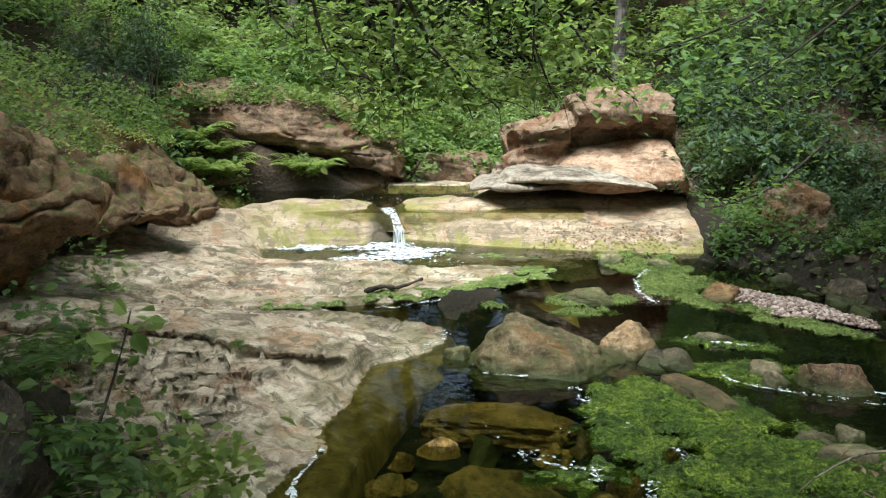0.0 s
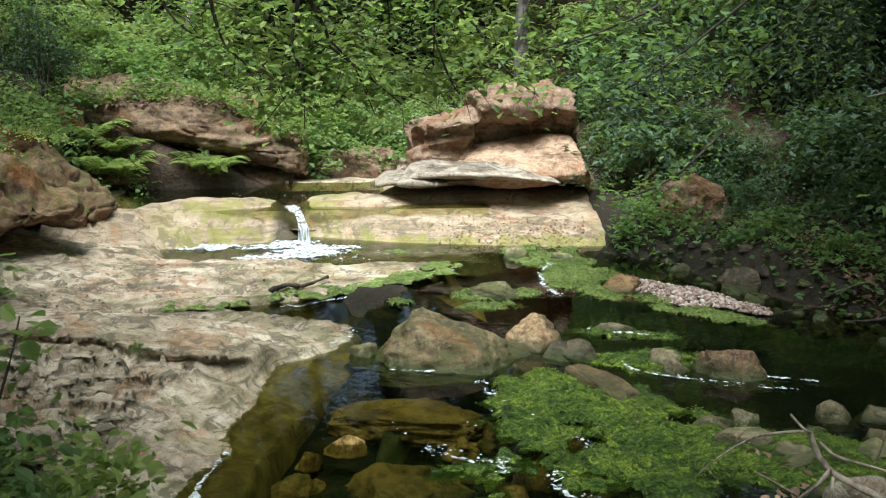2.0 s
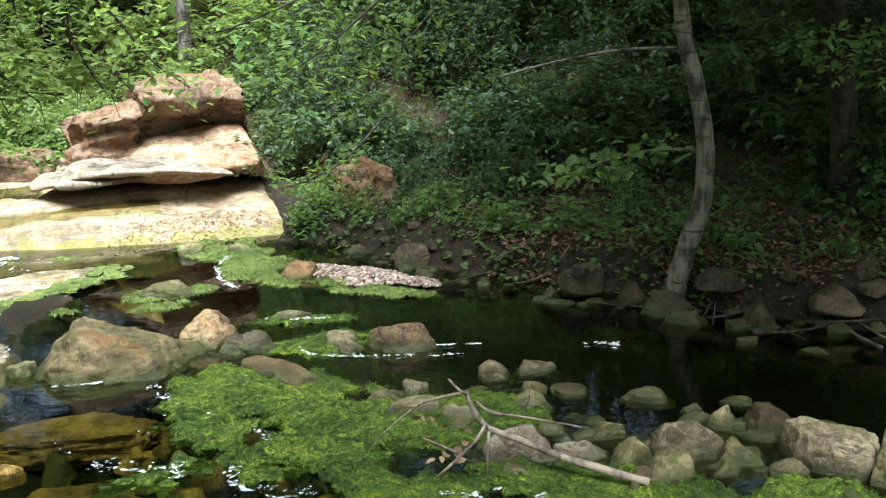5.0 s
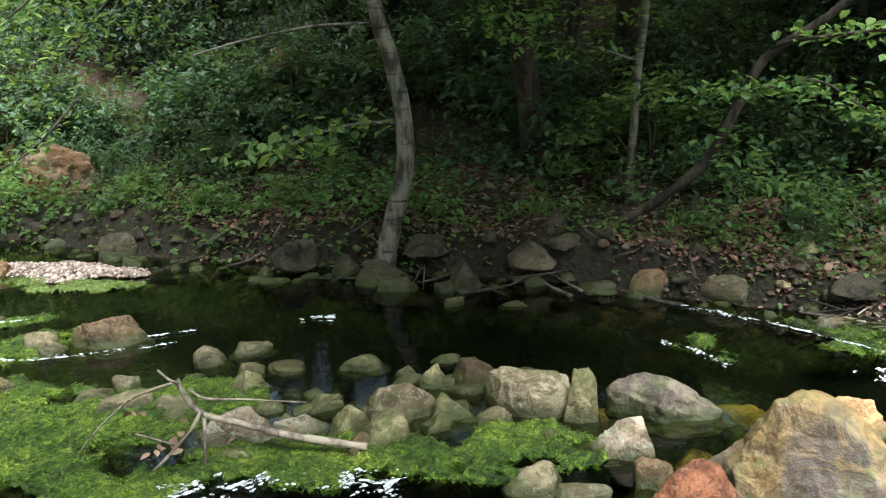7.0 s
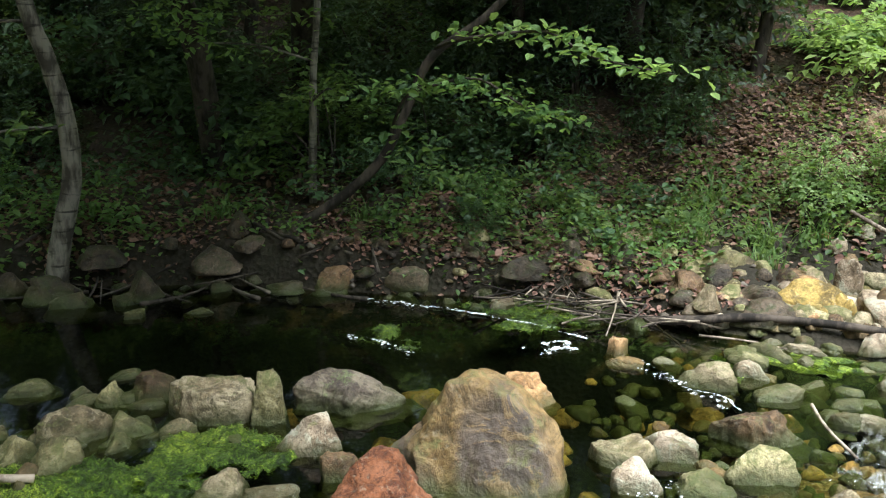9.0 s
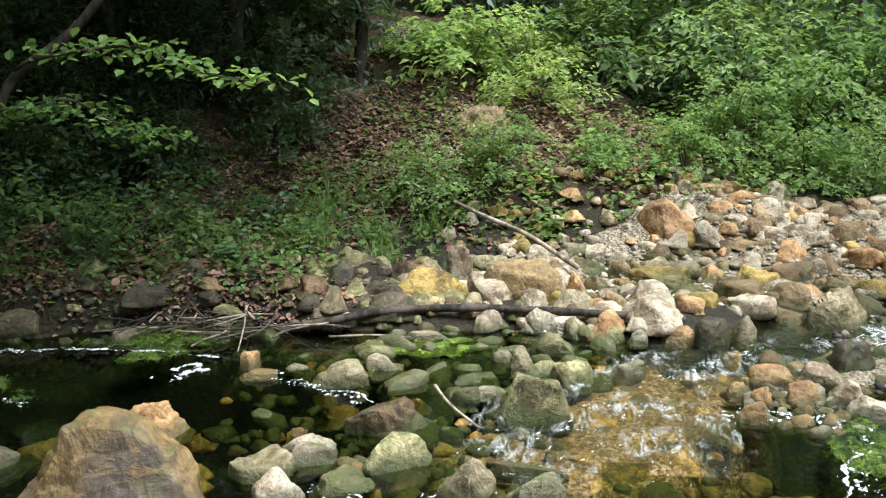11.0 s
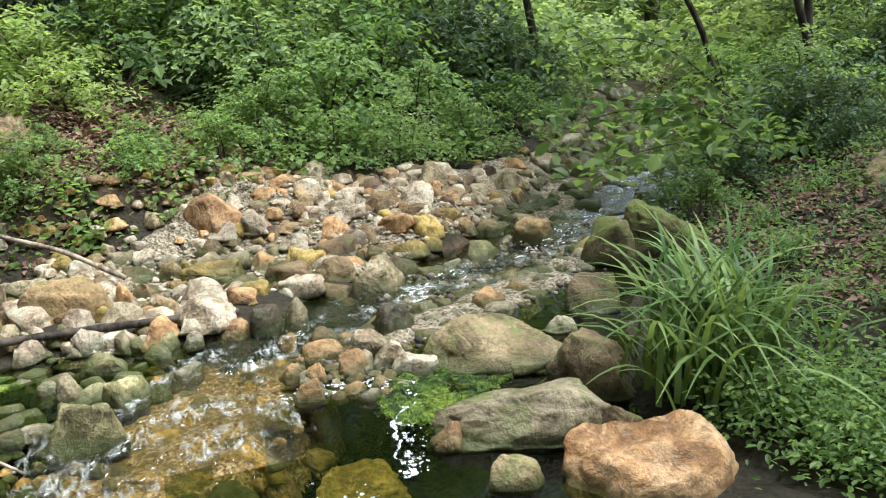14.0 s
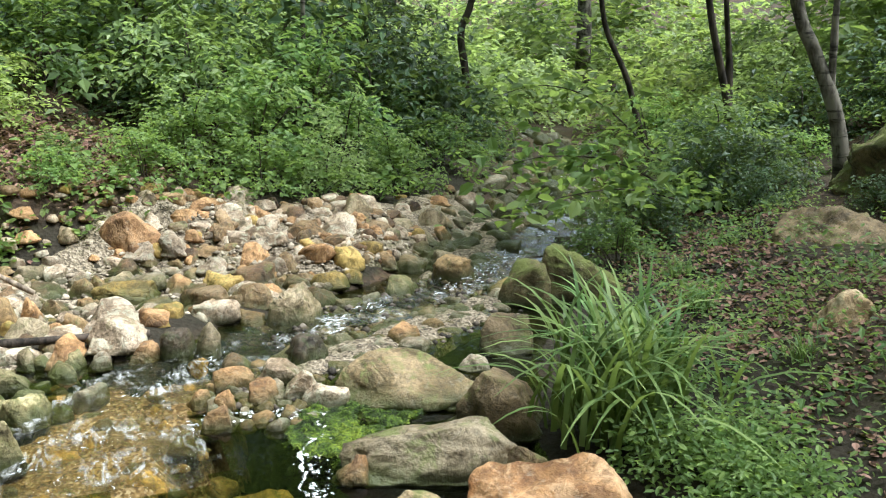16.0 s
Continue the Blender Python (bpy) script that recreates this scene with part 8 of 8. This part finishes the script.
t3 = tree("dark leaning tree with leafy twigs over the bank", [(4.42, 3.41, 0.17), (4.51, 3.30, 0.29), (4.66, 3.09, 0.46), (4.80, 2.90, 0.68), (4.87, 2.78, 0.95), (4.96, 2.65, 1.26), (5.13, 2.32, 1.54)], 0.035, 0.02, M["dark_bark"],
          [([(4.80, 2.85, 0.8), (4.53, 2.57, 1.06), (4.61, 2.43, 1.13), (4.73, 2.23, 1.16), (4.83, 2.02, 1.02), (4.93, 1.81, 0.93)], 0.010, 0.003), ([(4.9, 2.6, 1.3), (4.26, 2.05, 1.39), (4.42, 1.71, 1.42), (4.50, 1.52, 1.31), (4.63, 1.16, 1.23)], 0.010, 0.003)],
          (3000, 40, 0.08, (1.7, 1.7, 0.8), L["mid"]), seed=3, top=1.8)
part("foliage", spray([(4.45, 2.75, 1.1), (4.6, 2.43, 1.13), (4.73, 2.23, 1.14), (4.83, 2.0, 1.0), (4.93, 1.81, 0.93)], 260, 0.055, L["mid"], 93, 0.10), t3)
part("foliage", spray([(4.5, 2.65, 1.12), (4.73, 2.23, 1.14), (4.93, 1.81, 0.93)], 60, 0.06, L["bright"], 96, 0.07), t3)
part("foliage", spray([(4.26, 2.1, 1.42), (4.42, 1.71, 1.42), (4.50, 1.45, 1.31), (4.63, 1.16, 1.22)], 190, 0.06, L["bright"], 94, 0.09), t3)
part("foliage", spray([(4.55, 2.6, 0.9), (4.6, 2.5, 0.75), (4.7, 2.4, 0.6)], 60, 0.07, L["mid"], 95, 0.1), t3)
# bared roots and fallen twigs at the undercut bank
roots = tagged(new("exposed_roots"), "dark roots and fallen twigs along the undercut bank", "roots")
for i in range(30):
    t = rng.rand()
    x = float(np.interp(t, [0, 0.3, 0.6, 1], [2.7, 3.25, 3.9, 4.75])) + rng.normal() * 0.12
    y = float(np.interp(t, [0, 0.3, 0.6, 1], [6.2, 4.95, 3.95, 2.5])) + rng.normal() * 0.12
    a, long = rng.uniform(0, 6.28), rng.uniform(0.12, 0.42)
    ends = [(x - math.cos(a) * long, y - math.sin(a) * long), (x, y), (x + math.cos(a) * long, y + math.sin(a) * long)]
    lie = max(at_ground(x, y), 0.0)
    pts = [(u, v, 0.35 * max(at_ground(u, v), 0.0) + 0.65 * lie + rng.uniform(0.0, 0.03)) for u, v in ends]
    part("root", tube("root", pts, rng.uniform(0.006, 0.016), 0.003, M["dark_bark" if i % 3 else "twig"], 6, 0.15, 500 + i, 3), roots)
# trees downstream
tree("dark twin-stemmed tree on the wooded bank", [(7.34, -6.12, 0.33), (7.38, -6.06, 0.64), (7.45, -5.98, 1.04), (7.53, -5.86, 1.63)], 0.042, 0.025, M["dark_bark"], [([(7.46, -6.12, 0.37), (7.48, -6.10, 1.03), (7.52, -6.04, 1.63), (7.6, -6.0, 2.6)], 0.04, 0.015)], (3600, 50, 0.10, (2.2, 2.2, 1.2), L["bright"]), seed=4, top=2.2)
tree("dark leaning tree beside the stream", [(10.22, -7.27, -0.38), (10.35, -7.08, 0.14), (10.44, -6.93, 0.69), (10.58, -6.71, 1.23), (10.63, -6.63, 1.63)], 0.045, 0.025, M["dark_bark"], (), (3600, 50, 0.10, (2.0, 2.0, 1.3), L["bright"]), seed=5, top=2.0)
tree("grey forked tree on the wooded bank", [(5.31, -5.38, 0.56), (5.37, -5.32, 0.92), (5.48, -5.20, 1.29), (5.58, -5.10, 1.62)], 0.06, 0.035, M["bark"], [([(5.39, -5.30, 1.0), (5.40, -5.29, 1.33), (5.41, -5.28, 1.8), (5.45, -5.3, 2.8)], 0.03, 0.015)], (3600, 50, 0.10, (2.2, 2.2, 1.2), L["mid"]), seed=6, top=2.4)
tree("dark tree among shrubs downstream", [(11.40, -5.13, -0.12), (11.37, -5.19, 0.59), (11.40, -5.12, 1.21), (11.35, -5.24, 1.61)], 0.055, 0.035, M["dark_bark"], (), (3600, 50, 0.11, (2.4, 2.4, 1.5), L["mid"]), seed=7, top=2.4)
tree("thin stem rising from a green shrub", [(9.10, -2.55, 0.2), (9.09, -2.57, 0.99), (9.09, -2.58, 1.60)], 0.03, 0.015, M["bark"], (), (2400, 40, 0.09, (1.6, 1.6, 1.0), L["bright"]), seed=8, top=1.8)
# trees upstream
tree("grey trunk among foliage upstream", [(-2.0, 13.0, 1.2), (-2.02, 13.0, 1.8), (-1.98, 13.0, 2.4)], 0.11, 0.05, M["bark"], (), (4200, 60, 0.11, (2.8, 2.8, 1.7), L["bright"]), seed=9, top=3.0)
tree("pale trunk behind the outcrop", [(2.1, 11.6, 0.9), (2.1, 11.6, 1.5), (2.12, 11.62, 2.2)], 0.10, 0.05, M["bark"], (), (4200, 60, 0.11, (2.8, 2.8, 1.6), L["bright"]), seed=10, top=2.8)
tree("dark tree on the western slope", [(-4.2, 8.2, 1.1), (-4.2, 8.2, 1.8), (-4.15, 8.15, 2.6)], 0.10, 0.05, M["dark_bark"], (), (4600, 60, 0.10, (2.2, 2.2, 1.8), L["conifer"]), seed=11, top=2.2)
# added trees, crowns out of view, that cut the light on the shaded bank
for i, (x, y, s) in enumerate(((6.5, 5.4, 2.6), (7.0, 3.2, 2.4), (5.2, 8.2, 1.8), (7.4, 6.4, 2.6), (8.2, 1.6, 1.8), (6.3, 8.6, 2.6))):
    z0 = at_ground(x, y)
    tree("added tree whose dense crown shades the bank", [(x, y, z0), (x + 0.05, y - 0.05, z0 + 0.6), (x - 0.05, y, z0 + 1.2)], 0.06, 0.04, M["dark_bark"], (), (6500, 70, 0.13, (s, s, s * 0.55), L["dark"]), seed=20 + i, top=max(2.6 - 0.25 * z0, 1.2))

# added tall trees, mostly out of view, that block the low sky all round
for i in range(26):
    a = 2 * math.pi * (i + 0.4 * rng.rand()) / 26
    r = rng.uniform(13.5, 17.5)
    if -0.75 < math.atan2(math.sin(a), math.cos(a)) < -0.2:
        continue
    x, y = 1.5 + r * math.cos(a), 1.0 + r * math.sin(a)
    z0 = at_ground(x, y)
    s = rng.uniform(2.4, 3.2)
    tree("added tall tree closing off the low sky", [(x, y, z0), (x, y, z0 + 1.0), (x + 0.1, y, z0 + 1.8)], 0.16, 0.08, M["bark"], (), (2300, 70, 0.30, (s * 1.1, s * 1.1, s * 1.05), L[("bright", "mid", "mid")[i % 3]]), seed=60 + i, top=rng.uniform(1.3, 2.3))
# taller ones behind them, added to keep sky out of the water's reflections
for i in range(16):
    a = radians(-35 + 11.5 * i)
    r = rng.uniform(19.0, 22.0)
    x, y = 1.5 + r * math.cos(a), 1.0 + r * math.sin(a)
    z0 = at_ground(x, y)
    tree("added tall tree closing off the low sky", [(x, y, z0), (x, y, z0 + 1.5), (x + 0.1, y, z0 + 3.0)], 0.2, 0.1, M["bark"], (), (2000, 70, 0.5, (4.2, 4.2, 4.0), L[("bright", "mid")[i % 2]]), seed=160 + i, top=rng.uniform(5.5, 7.5))
# added trees whose crowns, above view, shade the dark pool and its bank
for i, (x, y, dx, dy, s) in enumerate(((5.0, 4.4, -1.4, -0.6, 1.7), (7.4, 2.4, -1.3, -1.0, 1.5), (6.2, 4.6, -4.1, -3.6, 1.15))):
    z0 = at_ground(x, y)
    tree("added tree leaning out to shade the pool", [(x, y, z0), (x + dx * 0.15, y + dy * 0.15, z0 + 0.9), (x + dx * 0.5, y + dy * 0.5, z0 + 1.7)], 0.10, 0.05, M["dark_bark"], (), (5200, 60, 0.14, (s, s, s * 0.5), L["dark"]), seed=120 + i, top=1.5)
# large crowns added over the northern and eastern slopes, hiding sky from reflections
for i, (x, y, s, h) in enumerate(((-4.5, 12.6, 2.4, 3.2), (4.6, 12.8, 2.4, 2.8), (-0.8, 16.6, 2.8, 3.8), (2.2, 17.0, 2.8, 4.0), (0.4, 14.8, 2.2, 2.0), (-2.4, 15.2, 2.2, 2.0), (2.8, 15.0, 2.2, 2.0), (13.0, -2.0, 2.6, 3.6), (9.5, -11.5, 2.4, 3.0))):
    z0 = at_ground(x, y)
    tree("added broad tree hiding sky above the slope", [(x, y, z0), (x, y + 0.05, z0 + 1.0), (x + 0.1, y, z0 + 2.0)], 0.14, 0.07, M["bark"], (), (4000 if y > 14 else 1500, 70, 0.2, (s, s, s * 0.8), L[("bright", "mid")[i % 2]]), seed=140 + i, top=h)
# unseen trees added behind and above the camera to shade the near bank
for i, (x, y, s, h) in enumerate(((-2.2, 0.9, 2.2, 3.0), (-0.9, -3.2, 2.4, 3.2), (-4.4, 3.4, 2.3, 2.6), (-2.9, 2.4, 1.6, 1.3), (-2.7, 1.3, 1.0, 1.4), (2.4, -6.2, 1.9, 2.6))):
    z0 = at_ground(x, y)
    tree("unseen tree added to shade the near bank", [(x, y, z0), (x + 0.05, y, z0 + 0.8), (x + 0.15, y + 0.1, z0 + 1.6)], 0.13, 0.06, M["bark"], (), (3200, 60, 0.15, (s, s, s * 0.5), L["mid"]), seed=90 + i, top=h)

# an unseen bough, added from behind to shade the near pool and stones
tree("unseen bough added to shade the near pool", [(-1.3, -1.5, at_ground(-1.3, -1.5)), (-1.1, -1.2, 1.3), (-0.3, -0.5, 2.8), (0.8, 0.4, 3.5)], 0.11, 0.05, M["bark"], (), (5600, 70, 0.14, (1.5, 1.4, 0.5), L["mid"]), seed=131, top=1.9)

# the twigs that hang in front of the waterfall
hang = tagged(new("hanging_branch"), "thin dark twigs with round green leaves hanging down", "branch")
TWIGS = [[(-0.67, 2.0), (-0.67, 1.84), (-0.61, 1.6), (-0.5, 1.49), (-0.41, 1.32)], [(-0.23, 2.0), (-0.22, 1.84), (-0.26, 1.59), (-0.22, 1.46), (-0.28, 1.36), (-0.45, 1.15)],
         [(-0.24, 2.0), (-0.18, 1.84), (-0.08, 1.63), (-0.15, 1.52), (-0.2, 1.45), (-0.21, 1.16)], [(-0.08, 1.62), (0.05, 1.48), (0.16, 1.22)], [(0.27, 1.97), (0.33, 1.84), (0.44, 1.67), (0.54, 1.42), (0.62, 1.31)]]
TWIGS += [[(0.45, 2.0), (0.53, 1.84), (0.68, 1.68), (0.85, 1.46), (1.03, 1.32)], [(-0.08, 1.59), (0.17, 1.39), (0.3, 1.28)], [(-0.22, 1.47), (0.03, 1.31)], [(0.46, 1.89), (0.46, 1.67), (0.46, 1.48)],
          [(-0.53, 2.0), (-0.41, 1.84), (-0.35, 1.67), (-0.38, 1.52), (-0.51, 1.41)], [(-0.87, 2.0), (-0.9, 1.84), (-0.82, 1.7), (-0.65, 1.58)], [(0.19, 2.0), (0.22, 1.84), (0.24, 1.68)]]
for i, t in enumerate(TWIGS):
    line = [(x, 5.0 + 0.06 * math.sin(2.1 * i + j), z) for j, (x, z) in enumerate(t)]
    twig = part("twig", tube("twig", line, 0.012 if len(t) > 3 else 0.007, 0.003, M["dark_bark"], 6, 0.14, 300 + i, 6), hang)
    part("foliage", spray(line, 26 * len(t), 0.055, L["yellow" if i % 2 else "bright"], 310 + i, 0.10, flat=0.8), twig)
    for j in range(2 * len(t)):
        q = rng.uniform(0.15, 0.95) * (len(line) - 1)
        a, b = line[int(q)], line[int(q) + 1]
        p = [a[c] + (b[c] - a[c]) * (q - int(q)) for c in range(3)]
        dx, dz = rng.normal() * 0.13, -rng.uniform(0.04, 0.2)
        side = [tuple(p), (p[0] + dx * 0.6, p[1] + rng.normal() * 0.08, p[2] + dz * 0.25), (p[0] + dx, p[1] + rng.normal() * 0.1, p[2] + dz)]
        part("twig", tube("twig", side, 0.003, 0.0015, M["dark_bark"], 4, 0.1, 600 + 20 * i + j, 3), twig)
        part("foliage", spray(side, 9, 0.055, L["bright"], 900 + 20 * i + j, 0.05, flat=0.8), twig)
upper_bough = tagged(new("hanging_branch"), "leafy bough with fresh green leaves reaching over the pool", "branch")
BOUGHS = [[(2.6, 6.4, 2.2), (2.0, 6.0, 1.85), (1.5, 5.8, 1.65), (1.1, 5.6, 1.55)], [(2.9, 6.2, 2.1), (2.3, 5.9, 1.7), (1.9, 5.7, 1.45), (1.6, 5.6, 1.3)],
          [(3.2, 6.4, 1.9), (2.7, 6.2, 1.5), (2.4, 6.0, 1.2)], [(3.0, 7.4, 0.9), (2.5, 7.0, 0.62), (2.15, 6.85, 0.5), (1.9, 6.8, 0.46)]]
for i, t in enumerate(BOUGHS):
    twig = part("twig", tube("twig", t, 0.012, 0.003, M["dark_bark"], 6, 0.1, 330 + i, 6), upper_bough)
    part("foliage", spray(t, 320 if i < 3 else 120, 0.065, L["bright" if i != 2 else "mid"], 340 + i, 0.26 if i < 3 else 0.09, flat=0.6), twig)
# leafy spray over the stream downstream
alder = tagged(new("hanging_branch"), "round-leaved bough reaching over the stream", "branch")
for i, t in enumerate([[(5.6, -4.3, 0.3), (5.55, -3.8, 0.42), (5.45, -3.3, 0.42), (5.4, -2.85, 0.36)], [(5.7, -4.3, 0.35), (5.85, -3.9, 0.55), (5.9, -3.4, 0.6), (5.85, -2.95, 0.52)], [(6.0, -4.4, 0.5), (6.2, -4.0, 0.9), (6.1, -3.5, 1.05), (5.95, -3.05, 1.0)]]):
    twig = part("twig", tube("twig", t, 0.007, 0.002, M["dark_bark"], 6, 0.1, 350 + i, 6), alder)
    part("foliage", spray(t, 200, 0.105, L["bright"], 360 + i, 0.15, flat=0.5), twig)
# leafy twig in the near left
near = tagged(new("seedling"), "seedling with round bright green leaves", "plant")
near.location = (-1.03, 3.02, 0.33)
st = part("stem", tube("stem", [(-0.12, -0.1, 0.0), (-0.05, 0.0, 0.25), (0.0, 0.0, 0.42)], 0.006, 0.003, M["twig"], 5, 0.1, 371, 4), near)
part("foliage", spray([(-0.14, 0, 0.3), (-0.02, 0.02, 0.38), (0.12, 0.0, 0.40)], 16, 0.105, L["yellow"], 372, 0.07, flat=0.7), near)

# ---- dead wood ----
dead = tagged(new("dead_branch"), "bare forked dead branch lying on stones", "branch")
for pts, a, b in (([(1.58, 2.94, 0.30), (1.60, 2.90, 0.22), (1.64, 2.85, 0.17), (1.75, 2.79, 0.12), (1.87, 2.65, 0.08), (2.06, 2.46, 0.04)], 0.013, 0.02),
                  ([(1.54, 3.00, 0.33), (1.55, 2.93, 0.31), (1.58, 2.93, 0.29)], 0.005, 0.008), ([(1.59, 2.94, 0.29), (1.52, 3.05, 0.24), (1.46, 3.14, 0.18), (1.36, 3.17, 0.10), (1.29, 3.18, 0.03)], 0.008, 0.003),
                  ([(1.62, 2.93, 0.25), (1.66, 2.88, 0.22), (1.80, 2.86, 0.18), (2.00, 2.75, 0.14)], 0.009, 0.004), ([(1.79, 2.88, 0.18), (1.81, 2.87, 0.26), (1.83, 2.90, 0.30)], 0.005, 0.003),
                  ([(1.62, 2.85, 0.19), (1.56, 2.83, 0.14), (1.45, 2.82, 0.07), (1.42, 2.85, 0.03)], 0.010, 0.005), ([(1.51, 2.85, 0.10), (1.46, 2.90, 0.12), (1.42, 2.97, 0.13)], 0.008, 0.004),
                  ([(1.62, 2.83, 0.17), (1.58, 2.76, 0.10), (1.57, 2.75, 0.03)], 0.009, 0.005)):
    part("limb", tube("limb", pts, a * 0.75, b * 0.75, M["dead_wood"], 7, 0.12, int(a * 1e4 + pts[0][0] * 100), 4), dead)
part("foliage", spray([(1.45, 3.1, 0.17), (1.5, 2.87, 0.1), (1.62, 2.82, 0.08), (1.9, 2.6, 0.08)], 22, 0.05, L["dry"], 375, 0.05), dead, "curled dry brown leaves")
tagged(new("log", tube("log", [(4.70, 1.25, 0.0), (4.69, 0.96, 0.06), (4.75, 0.74, 0.09), (4.81, 0.30, 0.10), (4.80, -0.24, 0.09), (4.81, -0.75, 0.06)], 0.022, 0.02, M["wet_wood"], 9, 0.1, 5, 5)), "long thin black waterlogged log", "log")
tagged(new("stick", tube("stick", [(-0.50, 5.95, 0.05), (-0.40, 6.02, 0.07), (-0.29, 6.04, 0.06), (-0.14, 6.19, 0.08)], 0.02, 0.009, M["wet_wood"], 8, 0.3, 6, 6)), "short dark stick lying on the sandstone bar", "stick")
tagged(new("stick", tube("stick", [(5.85, 0.50, 0.42), (5.75, 0.30, 0.35), (5.64, 0.07, 0.28), (5.58, -0.11, 0.18), (5.55, -0.24, 0.10)], 0.012, 0.016, M["dead_wood"], 7, 0.1, 7, 4)), "pale dead branch leaning out of the shrubs", "stick")
tagged(new("stick", tube("stick", [(3.78, 0.31, 0.12), (3.71, 0.24, 0.07), (3.62, 0.12, 0.02)], 0.008, 0.005, M["dead_wood"], 6, 0.1, 8, 4)), "pale stick standing in the riffle", "stick")
tagged(new("stick", tube("stick", [(4.57, 0.95, 0.02), (4.58, 0.73, 0.03), (4.59, 0.55, 0.02)], 0.007, 0.004, M["dead_wood"], 6, 0.1, 9, 4)), "pale stick lying in shallow water", "stick")
tagged(new("log", tube("log", [(7.53, 2.02, 0.62), (7.37, 1.64, 0.52), (7.1, 1.15, 0.40)], 0.035, 0.03, M["wet_wood"], 9, 0.1, 10, 4)), "dark fallen trunk on the leafy slope", "log")
# heap of drift twigs at the shaded shore
heap = tagged(new("driftwood"), "tangled heap of grey drift twigs", "driftwood")
for i in range(46):
    a = rng.uniform(0, 6.28)
    c = np.array((4.62, 1.58, 0.05)) + rng.normal(size=3) * (0.08, 0.22, 0.035)
    u = np.array((math.cos(a), math.sin(a), rng.uniform(-0.3, 0.3))) * rng.uniform(0.08, 0.24)
    part("twig", tube("twig", [tuple(c - u), tuple(c + rng.normal(size=3) * 0.02), tuple(c + u)], 0.006, 0.003, M["wet_wood" if i % 3 else "dead_wood"], 5, 0.1, i, 2), heap)
